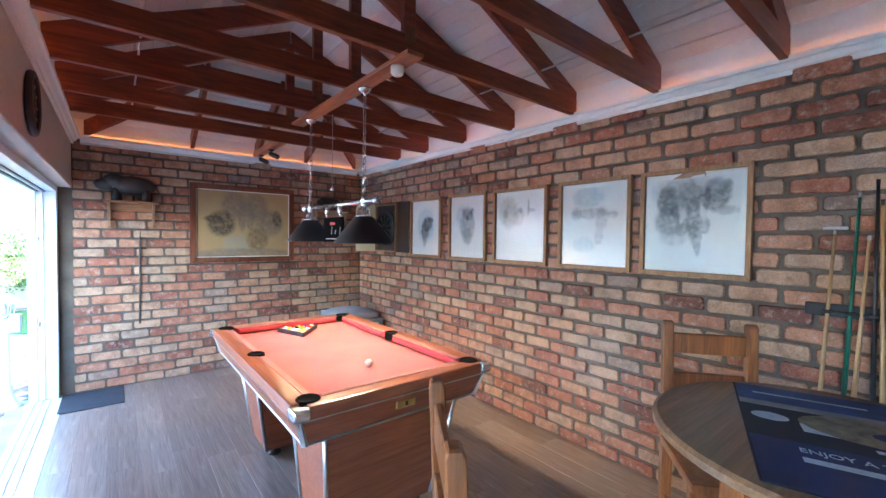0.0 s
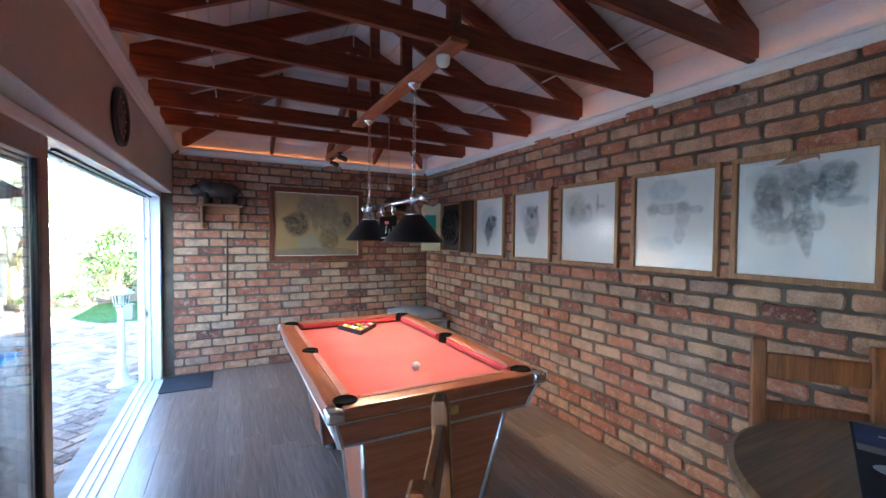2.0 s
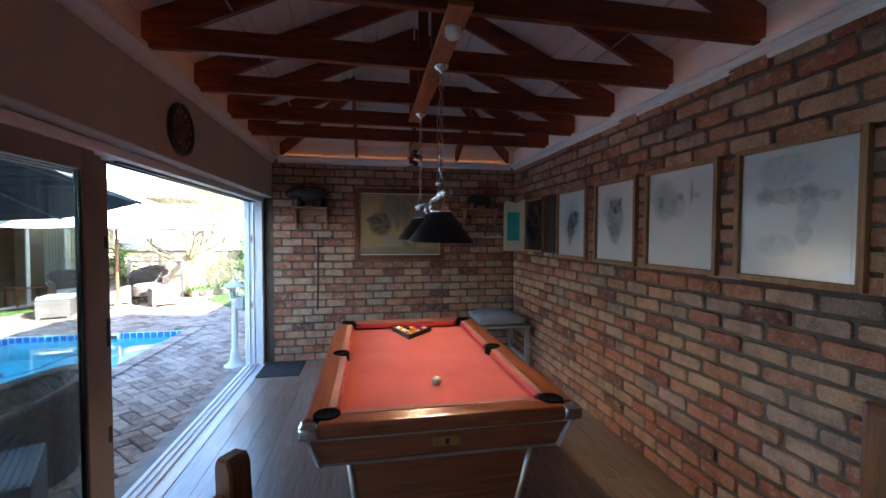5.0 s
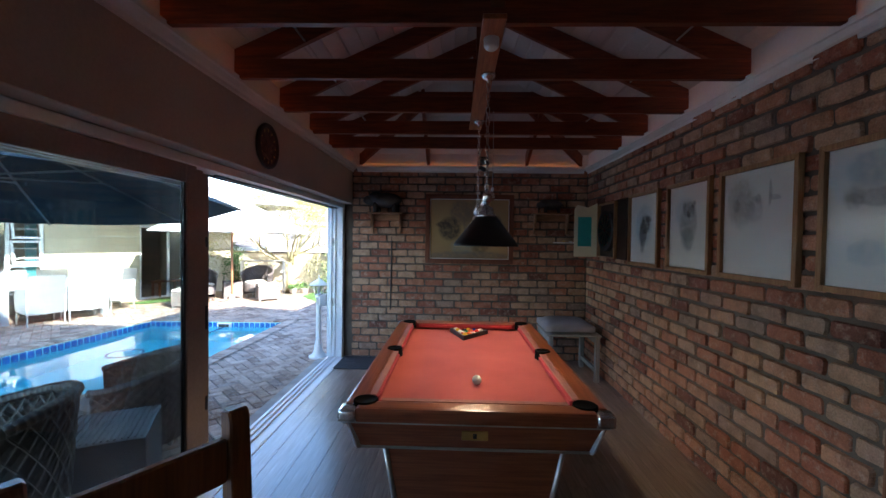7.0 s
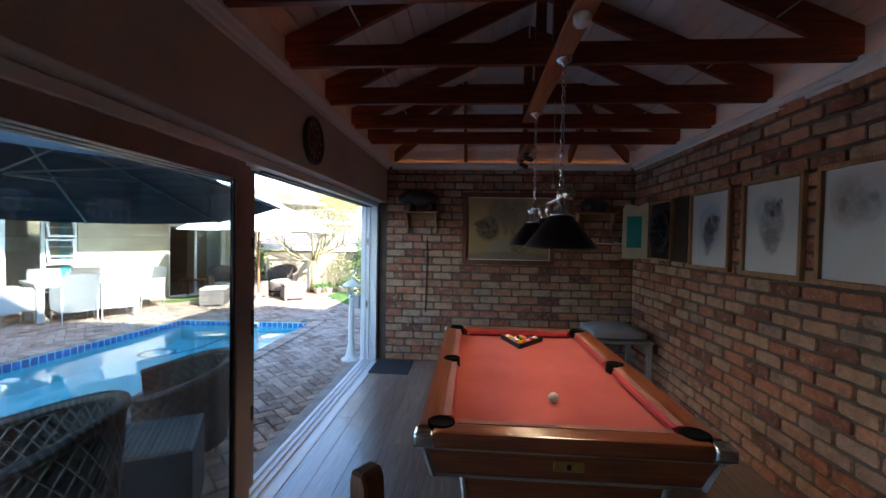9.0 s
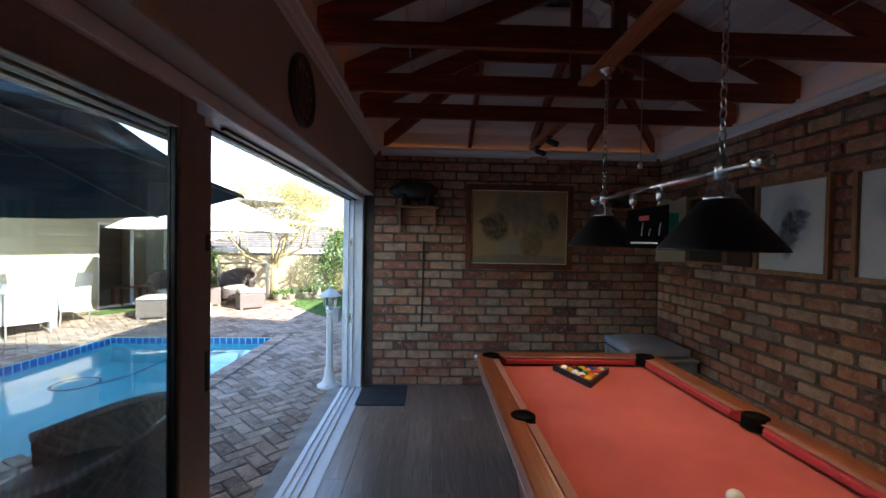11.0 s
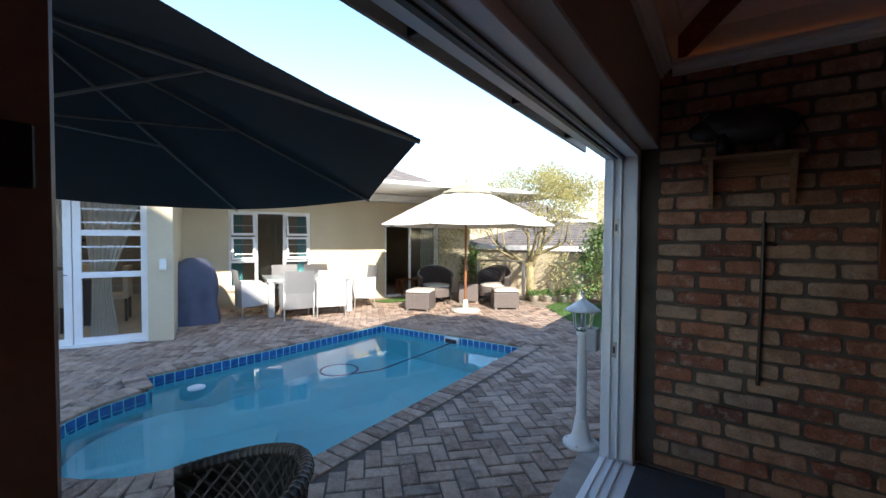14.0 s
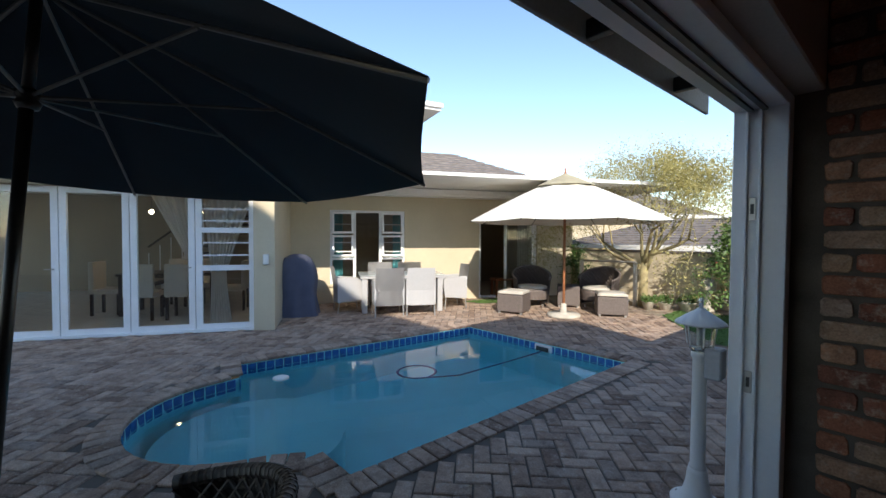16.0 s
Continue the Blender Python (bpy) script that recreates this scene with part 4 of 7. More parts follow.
# ---- bricks and planks follow at the end; here the floor's base and the ground outside ----
GZ = -0.06


def pool_outline(grow=0.0):
    """The pool's edge, anticlockwise: a rectangle with a round step bay towards the house door."""
    g = grow
    pts = [(-1.85 + g, 4.25 - g), (-1.835 + g, 7.82 + g), (-4.405 - g, 7.73 + g), (-4.655 - g, 4.31 - g * 0.6), (-4.20 - g, 4.22 - g * 0.6)]
    c, r = Vector((-3.27, 4.10)), 0.89 + g
    n = 18
    pts += [(c.x - r * math.cos(math.pi * i / n * 0.93), c.y - r * math.sin(math.pi * i / n * 0.93)) for i in range(1, n + 1)]
    pts.append((-2.20 + g * 0.3, 4.23 - g))
    return pts


def ground():
    bm = bmesh.new()
    inner = [bm.verts.new((x, y, GZ - 0.012)) for x, y in pool_outline(0.05)]
    outer = [bm.verts.new((x, y, GZ - 0.012)) for x, y in ((-400, -400), (400, -400), (400, 400), (-400, 400))]
    es = [bm.edges.new((l[i], l[(i + 1) % len(l)])) for l in (inner, outer) for i in range(len(l))]
    bmesh.ops.triangle_fill(bm, use_beauty=True, edges=es)
    for f in bm.faces:
        if f.normal.z < 0:
            f.normal_flip()
    return structure("ground", bm, M_SAND, "sandy ground that carries the paving", "ground")


ground()


def swimming_pool():
    t = thing("swimming_pool", "small blue swimming pool with a round step bay", "swimming pool", kind="structure")
    o = pool_outline()
    bm = bmesh.new()
    top = [bm.verts.new((x, y, GZ - 0.03)) for x, y in o]
    low = [bm.verts.new((x * 0.97 - 0.09, y * 0.97 + 0.17, GZ - 1.25)) for x, y in o]
    n = len(o)
    for i in range(n):
        bm.faces.new((top[i], top[(i + 1) % n], low[(i + 1) % n], low[i]))
    bm.faces.new(low)
    part("basin", bm, M_POOL, t, "pale blue plastered basin")
    step = lathe([(0.0, 0.0), (0.75, 0.0), (0.75, -0.6)], 30, centre=(-3.27, 4.1, GZ - 0.42))
    part("step", step, M_POOL, t, "round pale blue step")
    bm = bmesh.new()
    f = bm.faces.new([bm.verts.new((x, y, GZ - 0.115)) for x, y in pool_outline(-0.003)])
    f.normal_update()
    if f.normal.z < 0:
        f.normal_flip()
    bmesh.ops.triangulate(bm, faces=[f])
    w = part("water", bm, M_WATER, t, "clear still water")
    w.visible_shadow = False
    sk = part("skimmer", box(-3.12, -2.86, 7.73, 7.80, GZ - 0.15, GZ - 0.04, 0.006), M_WHITE, t, "white skimmer mouth")
    part("skimmer_slot", box(-3.09, -2.89, 7.724, 7.7305, GZ - 0.13, GZ - 0.06), M_BLACK, sk)
    return t


POOL = swimming_pool()
fl = lathe([(0, -0.03), (0.06, -0.03), (0.085, -0.01), (0.085, 0.012), (0.06, 0.022), (0.03, 0.03), (0, 0.032)], 20)
fo = link("pool_float", fl, M_WHITE, smooth=True)
fo.location = (-4.15, 4.62, GZ - 0.115)
tagged(fo, "white round chlorine float on the water", "pool float")
hose = [(-3.40 + 0.22 * math.cos(a), 5.90 + 0.22 * math.sin(a), GZ - 0.128) for a in [2 * math.pi * i / 26 * 0.93 for i in range(27)]] + [(-3.0, 6.2, GZ - 0.13), (-2.98, 7.2, GZ - 0.128), (-2.98, 7.69, GZ - 0.12)]
tagged(link("pool_hose", tube(hose, 0.016, 8), speckled("dark_blue_hose", (0.03, 0.06, 0.16), 0.5, 0.1, 8, 60, 0), smooth=True), "dark blue cleaner hose coiled in the water", "hose")

# ---- the house across the pool ----
HU, HN, HO = Vector((math.sin(radians(25.5)), math.cos(radians(25.5)), 0)), Vector((math.cos(radians(25.5)), -math.sin(radians(25.5)), 0)), Vector((-6.087, 5.188, 0))
HM = Matrix(((HU.x, -HN.x, 0, HO.x), (HU.y, -HN.y, 0, HO.y), (0, 0, 1, 0), (0, 0, 0, 1)))
# in the house's own frame x runs along the front, y goes into the house, z is up


def wall_with_holes(x0, x1, z0, z1, y0, y1, holes):
    """A wall slab from y0 to y1 with rectangular openings (xa, xb, za, zb), none of which overlap in x."""
    bm = bmesh.new()
    x = x0
    for xa, xb, za, zb in sorted(holes):
        if xa > x:
            box(x, xa, y0, y1, z0, z1, bm=bm)
        if za > z0:
            box(xa, xb, y0, y1, z0, za, bm=bm)
        if zb < z1:
            box(xa, xb, y0, y1, zb, z1, bm=bm)
        x = xb
    if x < x1:
        box(x, x1, y0, y1, z0, z1, bm=bm)
    bmesh.ops.remove_doubles(bm, verts=bm.verts, dist=1e-4)
    return bm


house = thing("house", "single-storey beige plastered house with grey tiled roof", "house", m=HM)
RY = 2.38
part("front_wall", wall_with_holes(-9.0, 0.0, GZ - 0.1, 2.45, 0.0, 0.22, [(-4.55, -0.298, GZ - 0.05, 2.06)]), M_HOUSE, house)
part("return_wall", box(-0.22, -0.001, 0.22, RY + 0.2, GZ - 0.1, 2.45), M_HOUSE, house)
part("garden_wall_front", wall_with_holes(0.0, 6.68, GZ - 0.1, 2.42, RY, RY + 0.22, [(0.79, 2.41, 0.35, 1.95), (4.19, 5.70, GZ, 1.80)]), M_HOUSE, house)
part("end_wall", box(6.46, 6.68, RY + 0.22, 8.0, GZ - 0.1, 2.42), M_HOUSE, house)


def frame_rect(x0, x1, z0, z1, y, w, d, bm=None):
    bm = bm or bmesh.new()
    box(x0, x0 + w, y, y + d, z0, z1, bm=bm)
    box(x1 - w, x1, y, y + d, z0, z1, bm=bm)
    box(x0 + w, x1 - w, y, y + d, z0, z0 + w, bm=bm)
    box(x0 + w, x1 - w, y, y + d, z1 - w, z1, bm=bm)
    return bm


def folding_doors():
    xs = [-4.55, -3.68, -2.81, -1.965, -1.125, -0.298]
    for i in range(5):
        xa, xb = xs[i] + 0.006, xs[i + 1] - 0.006
        leaf = part("door_leaf", frame_rect(xa, xb, GZ + 0.02, 2.05, 0.14, 0.085, 0.05), M_ALU, house, "white aluminium folding door leaf")
        if i == 4:
            for z in (0.89, 1.46):
                part("transom", box(xa + 0.085, xb - 0.085, 0.142, 0.188, z - 0.04, z + 0.04), M_ALU, leaf)
            for z in (1.08, 1.27, 1.60, 1.78):
                part("burglar_bar", box(xa + 0.085, xb - 0.085, 0.16, 0.17, z - 0.010, z + 0.010), M_ALU, leaf)
        g = part("pane", box(xa + 0.08, xb - 0.08, 0.163, 0.167, GZ + 0.1, 1.97), M_GLASS, leaf, "clear glass pane")
        g.visible_shadow = False
        if i in (1, 3):
            part("door_handle", tube([(xb - 0.05, 0.13, 0.9), (xb - 0.05, 0.09, 0.9), (xb - 0.14, 0.088, 0.9)], 0.008, 8), M_STEEL, leaf, "steel lever handle")
    part("threshold", box(-4.55, -0.298, 0.08, 0.219, GZ - 0.04, GZ + 0.02), M_ALU, house)


folding_doors()


def house_window():
    w = part("window", frame_rect(0.79, 2.41, 0.35, 1.95, RY + 0.03, 0.05, 0.06), M_ALU, house, "white aluminium window")
    for x in (1.31, 1.87):
        part("mullion", box(x - 0.03, x + 0.03, RY + 0.03, RY + 0.09, 0.40, 1.90), M_ALU, w)
    for x0, x1 in ((0.84, 1.28), (1.90, 2.36)):
        part("transom", box(x0, x1, RY + 0.03, RY + 0.09, 0.87, 0.92), M_ALU, w)
        for k in range(4):
            z = 1.04 + k * 0.2
            part("burglar_bar", box(x0, x1, RY + 0.08, RY + 0.09, z, z + 0.015), M_ALU, w)
        for za, zb in ((1.43, 1.91), (0.93, 1.41)):
            sash = frame_rect(0, x1 - x0, -(zb - za), 0, 0, 0.04, 0.03)
            m = Matrix.Translation((x0, RY + 0.02, zb)) @ Matrix.Rotation(-0.30, 4, "X")
            s = part("sash", moved(sash, m), M_ALU, w, "white top-hung sash, pushed open")
            g = part("pane", moved(box(0.03, x1 - x0 - 0.03, 0.013, 0.017, -(zb - za) + 0.03, -0.03), m), M_GLASS, s, "clear glass pane")
            g.visible_shadow = False
    g = part("pane", box(0.84, 2.36, RY + 0.055, RY + 0.06, 0.40, 0.87), M_GLASS, w, "clear glass pane")
    g.visible_shadow = False
    g = part("pane", box(1.34, 1.84, RY + 0.055, RY + 0.06, 0.88, 1.90), M_GLASS, w, "clear glass pane")
    g.visible_shadow = False
    part("sill", box(0.75, 2.45, RY - 0.06, RY + 0.03, 0.30, 0.348), M_HOUSE, w)
    for x0, x1 in ((0.86, 1.06), (2.16, 2.34)):
        part("curtain", curtain(x0, x1, RY + 0.16, 0.38, 1.92), M_TEALCLOTH, w, "teal curtain")


def curtain(x0, x1, y, z0, z1, waves=7, gather=None):
    bm = bmesh.new()
    n, rows = waves * 6, 10
    grid = []
    for j in range(rows + 1):
        f = j / rows
        z = z1 + (z0 - z1) * f
        row = []
        for i in range(n + 1):
            u = i / n
            x = x0 + (x1 - x0) * u
            if gather:
                gx, gf = gather
                k = max(0.0, 1 - abs(f - gf) / max(gf, 1e-3)) if f < gf else max(0.25, 1 - (f - gf) * 0.6)
                x = x + (gx - x) * 0.72 * k
            row.append(bm.verts.new((x, y + 0.022 * math.sin(u * waves * 2 * math.pi) * (1 - 0.3 * f), z)))
        grid.append(row)
    for a, b in zip(grid, grid[1:]):
        for i in range(n):
            bm.faces.new((a[i], a[i + 1], b[i + 1], b[i]))
    bmesh.ops.solidify(bm, geom=bm.faces[:], thickness=0.003)
    return bm


M_TEALCLOTH = speckled("teal_curtain_cloth", (0.10, 0.34, 0.38), 0.9, 0.08, 5, 200, 0.2)
house_window()
part("curtain", curtain(-1.08, -0.36, 0.34, 0.0, 2.03, 8, (-0.92, 0.62)), M_CURTAIN, house, "white tied-back curtain", True)
part("curtain", curtain(-1.80, -1.14, 0.36, 1.0, 2.03, 8, (-1.16, 0.9)), M_CURTAIN, house, "white tied-back curtain", True)
part("curtain", curtain(-4.45, -3.75, 0.36, 0.05, 2.03, 9), M_CURTAIN, house, "white hanging curtain", True)
part("dining_floor", box(-9, 0, 0.22, 6, GZ - 0.05, GZ + 0.01), M_STONE, house)
part("dining_back_wall", box(-9, 8, 5.8, 6, GZ, 2.5), M_INNER, house)
part("dining_ceiling", box(-9, 8, 0.0, 6, 2.42, 2.48), M_WHITE, house)
part("dining_side_wall", box(0.4, 0.55, RY + 0.22, 5.8, GZ, 2.42), M_INNER, house)
part("lounge_floor", box(0.55, 8, RY + 0.22, 5.8, GZ - 0.05, GZ + 0.01), M_STONE, house)


def garden_door():
    d = part("sliding_door", frame_rect(4.19, 5.70, GZ, 1.80, RY + 0.04, 0.05, 0.07), M_ALU, house, "white aluminium garden door, half open")
    part("leaf", frame_rect(4.86, 5.65, GZ + 0.03, 1.75, RY + 0.06, 0.06, 0.04), M_ALU, d)
    g = part("pane", box(4.92, 5.59, RY + 0.078, RY + 0.082, GZ + 0.09, 1.69), M_GLASS, d, "clear glass pane")
    g.visible_shadow = False
    part("curtain", curtain(5.24, 5.62, RY + 0.16, GZ + 0.05, 1.7, 6), M_CURTAIN, d, "white curtain")


garden_door()


def house_roof():
    bm = bmesh.new()
    pitch, over = 0.40, 0.45
    # tiled slopes of the garden wing, course by course
    n = 14
    for i in range(n):
        a, b = i / n * 4.2, (i + 1) / n * 4.2
        ya, yb = RY - over + a, RY - over + b
        xa, xb, xc = -1.0, 7.1 - a * 0.6, 7.1 - b * 0.6
        za, zb = 2.40 + a * pitch, 2.40 + b * pitch
        vs = [bm.verts.new(p) for p in ((xa, ya, za + 0.035), (xb, ya, za + 0.035), (xc, yb, zb + 0.01), (xa, yb, zb + 0.01), (xa, ya, za + 0.01), (xb, ya, za + 0.01))]
        bm.faces.new((vs[0], vs[1], vs[2], vs[3]))
        bm.faces.new((vs[4], vs[5], vs[1], vs[0]))
    bmesh.ops.remove_doubles(bm, verts=bm.verts, dist=1e-4)
    part("roof", bm, M_ROOF, house, "grey-brown tiled roof slope")
    bm = bmesh.new()
    for i in range(12):
        a, b = i / 12 * 4.0, (i + 1) / 12 * 4.0
        ya, yb = -over + a, -over + b
        za, zb = 2.42 + a * pitch, 2.42 + b * pitch
        xb = 0.45
        vs = [bm.verts.new(p) for p in ((-9.5, ya, za + 0.035), (xb - a * 0.9, ya, za + 0.035), (xb - b * 0.9, yb, zb + 0.01), (-9.5, yb, zb + 0.01), (-9.5, ya, za + 0.01), (xb - a * 0.9, ya, za + 0.01))]
        bm.faces.new((vs[0], vs[1], vs[2], vs[3]))
        bm.faces.new((vs[4], vs[5], vs[1], vs[0]))
    bmesh.ops.remove_doubles(bm, verts=bm.verts, dist=1e-4)
    part("roof", bm, M_ROOF, house, "grey-brown tiled roof slope")
    part("fascia", box(-0.9, 6.85, RY - over - 0.02, RY - over, 2.26, 2.42), M_WHITE, house, "white fascia board")
    part("soffit", box(-0.9, 6.85, RY - over, RY, 2.27, 2.285), M_WHITE, house)
    part("fascia", box(-9.4, 0.42, -over - 0.02, -over, 2.26, 2.44), M_WHITE, house, "white fascia board")
    part("soffit", box(-9.4, 0.42, -over, 0.0, 2.27, 2.285), M_WHITE, house)
    part("gutter", prism([(RY - over - 0.11, 2.40), (RY - over - 0.02, 2.40), (RY - over - 0.02, 2.31), (RY - over - 0.09, 2.31)], 0, -0.9, 6.85), M_WHITE, house, "white gutter")


house_roof()


# ---- more things in the games room ----
def bar_chair(m, label):
    """A tall pine chair; its own frame: the back at y = 0, facing +y, x across."""
    t = thing("bar_chair", label, "chair", "tall chairs round the bar table", m)
    w, s = 0.155, 0.020
    for x in (-w, w):
        pts = [(-0.055, 0.0), (-0.015, 0.0), (0.012, 0.70), (-0.015, 1.20), (-0.022, 1.215), (-0.048, 1.215), (-0.052, 1.20), (-0.030, 0.70)]
        part("back_post", prism(pts, 0, x - s, x + s, 0.004), M_PINE, t)
        part("front_leg", box(x - s, x + s, 0.30, 0.34, 0.0, 0.70, 0.004), M_PINE, t)
        for z in (0.22, 0.45):
            part("side_stretcher", box(x - 0.010, x + 0.010, -0.02, 0.30, z, z + 0.03, 0.003), M_PINE, t)
    for z in (0.915, 1.08):
        part("back_rail", box(-w + s, w - s, -0.042, -0.022, z, z + 0.085, 0.004), M_PINE, t)
    part("front_stretcher", box(-w + s, w - s, 0.31, 0.33, 0.28, 0.32, 0.003), M_PINE, t)
    part("seat", box(-w - 0.025, w + 0.025, -0.012, 0.365, 0.70, 0.735, 0.012, 2), M_PINE, t)
    part("front_rail", box(-w + s, w - s, 0.31, 0.33, 0.62, 0.70, 0.003), M_PINE, t)


def chair_pose(a, b):
    """Back posts at a and b; the chair faces to the left of the way from a to b."""
    d = Vector(b) - Vector(a)
    mid = (Vector(a) + Vector(b)) / 2
    return pose(mid.x, mid.y, 0, 0, 0, math.degrees(math.atan2(d.y, d.x)))


bar_chair(chair_pose((0.845, 0.655), (1.005, 0.905)) @ pose(0, 0, 0, 0, 0, 180), "varnished pine bar chair beside the pool table")
bar_chair(chair_pose((2.375, 0.645), (2.19, 0.885)), "varnished pine bar chair between table and brick wall")

BT = (1.89, 0.325, 1.03)


def bar_table():
    t = thing("bar_table", "round worn pine bar table with four square legs", "table", m=pose(BT[0], BT[1], 0))
    part("tabletop", lathe([(0, 1.03), (0.443, 1.03), (0.455, 1.022), (0.455, 1.004), (0.443, 0.995), (0, 0.995)], 64), M_PINE_TOP, t)
    for a in range(4):
        x, y = 0.27 * math.cos(a * math.pi / 2 + 0.8), 0.27 * math.sin(a * math.pi / 2 + 0.8)
        part("leg", box(x - 0.03, x + 0.03, y - 0.03, y + 0.03, 0.0, 0.995, 0.004), M_PINE, t)
    for a in range(2):
        bm = box(-0.30, 0.30, -0.012, 0.012, 0.90, 0.985, 0.003)
        part("apron", moved(bm, Matrix.Rotation(a * math.pi / 2 + 0.8, 4, "Z")), M_PINE, t)
    part("foot_rail", moved(box(-0.27, 0.27, -0.014, 0.014, 0.25, 0.30, 0.003), Matrix.Rotation(0.8, 4, "Z")), M_PINE, t)
    part("foot_rail", moved(box(-0.27, 0.27, -0.014, 0.014, 0.19, 0.24, 0.003), Matrix.Rotation(0.8 + math.pi / 2, 4, "Z")), M_PINE, t)


bar_table()


def text_part(words, size, material, parent, m, label):
    c = bpy.data.curves.new("lettering", "FONT")
    c.body, c.size, c.extrude = words, size, 0.0003
    ob = new("lettering_source", c)
    me = bpy.data.meshes.new_from_object(ob.evaluated_get(bpy.context.evaluated_depsgraph_get()))
    bpy.data.objects.remove(ob)
    me.transform(m)
    me.materials.clear()
    me.materials.append(material)
    o = new("lettering", me)
    o.parent = parent
    o["label"] = label
    return o


def bar_cloth():
    t = thing("bar_towel", "dark blue printed bar towel spread over the table", "towel", m=pose(BT[0] + 0.022, BT[1] - 0.062, 1.0305, 0, 0, -70.5))
    navy = speckled("navy_cloth", (0.022, 0.024, 0.075), 0.9, 0.25, 8, 260, 0.4)
    black = speckled("black_cloth", (0.012, 0.013, 0.020), 0.9, 0.25, 8, 260, 0.4)
    dusk = speckled("dusk_blue_print", (0.045, 0.075, 0.17), 0.9, 0.4, 5, 160, 0.2)
    sand = speckled("sandy_print", (0.17, 0.135, 0.08), 0.9, 0.5, 22, 160, 0.1)
    pale = speckled("pale_print", (0.36, 0.38, 0.45), 0.9, 0.2, 14, 120, 0.1)
    def flat_blob(cx, cy, rx, ry, z, seed, rough):
        return moved(lathe([(0, 0.0006), (0.98, 0.0006), (1.0, 0.0), (0, 0)], 28), Matrix.Translation((cx, cy, z)) @ Matrix.Diagonal((rx, ry, 1, 1)))
    part("cloth", box(-0.286, 0.26, -0.365, 0.365, 0.0, 0.004, 0.0015), black, t)
    part("lower_band", box(-0.280, 0.256, -0.36, -0.10, 0.0041, 0.0047), navy, t, "navy printed band")
    part("upper_band", box(-0.280, 0.256, 0.20, 0.36, 0.0041, 0.0047), dusk, t, "dusk blue printed band")
    part("print_shape", flat_blob(0.02, 0.07, 0.17, 0.10, 0.0042, 5, 0.12), sand, t, "sandy printed oval")
    part("print_shape", flat_blob(0.07, 0.05, 0.07, 0.035, 0.0050, 8, 0.3), navy, t, "dark printed patch")
    part("print_badge", flat_blob(-0.215, 0.065, 0.045, 0.032, 0.0042, 2, 0.04), pale, t, "pale oval badge")
    part("print_badge", box(-0.15, -0.06, -0.01, 0.05, 0.0041, 0.0047), pale, t, "pale printed block")
    part("horizon_band", box(-0.280, 0.256, 0.155, 0.199, 0.0041, 0.0047), speckled("hazy_print", (0.20, 0.19, 0.19), 0.9, 0.4, 7, 160, 0.1), t, "hazy pale printed band")
    part("print_bar", box(-0.235, 0.05, 0.275, 0.287, 0.0048, 0.0052), pale, t, "thin pale printed line")
    part("print_bar", box(-0.02, 0.14, -0.065, -0.048, 0.0041, 0.0047), pale, t, "thin pale printed line")
    text_part("ENJOY A TASTE", 0.036, pale, t, Matrix.Translation((-0.185, -0.160, 0.0056)), "pale printed words")
    part("print_bar", box(-0.185, 0.09, -0.215, -0.188, 0.0048, 0.0052), pale, t, "pale bar in place of a name")
    text_part("HERE", 0.036, pale, t, Matrix.Translation((-0.05, -0.262, 0.0056)), "pale printed word")


bar_cloth()


def cue_rack():
    t = thing("cue_rack", "black wall rack for billiard cues on the brick wall", "cue rack")
    part("back_plate", box(XR - 0.034, XR - 0.013, 0.06, 0.61, 1.195, 1.26, 0.012, 2), M_BLACK, t)
    part("shelf", box(XR - 0.075, XR - 0.034, 0.10, 0.54, 1.215, 1.23, 0.003), M_BLACK, t)
    for k in range(6):
        y = 0.52 - 0.078 * k
        part("clip", lathe([(0.014, 0), (0.019, 0), (0.019, 0.018), (0.014, 0.018), (0.014, 0)], 14, centre=(XR - 0.068, y, 1.218)), M_BLACK, t, "", True)


cue_rack()


def cue(y, lean, z1, mats, rest=False):
    t = thing("billiard_cue" if not rest else "cue_rest", "slim billiard cue leaning in the wall rack" if not rest else "light wooden cue rest with a metal cross head", "cue", "cues in the rack")
    x0, x1 = XR - 0.10, XR - 0.060
    f = 1.22 / z1
    def at(k):
        return (x0 + (x1 - x0) * k, y + lean * (k - f), z1 * k)
    part("butt", tube([at(0.0), at(0.02), at(0.36)], 0.014, 10, radii=[0.012, 0.0145, 0.011]), mats[0], t, "dark butt", True)
    part("shaft", tube([at(0.3602), at(0.985)], 0.008, 10, radii=[0.011, 0.0062]), mats[1], t, "", True)
    part("tip", tube([at(0.9852), at(1.0)], 0.0066, 8), mats[2], t, "", True)
    if rest:
        part("cross_head", box(x1 - 0.006, x1 + 0.006, y - 0.045 + lean * (1 - f), y + 0.045 + lean * (1 - f), z1 - 0.004, z1 + 0.012, 0.003), M_STEEL, t, "pale cross head")


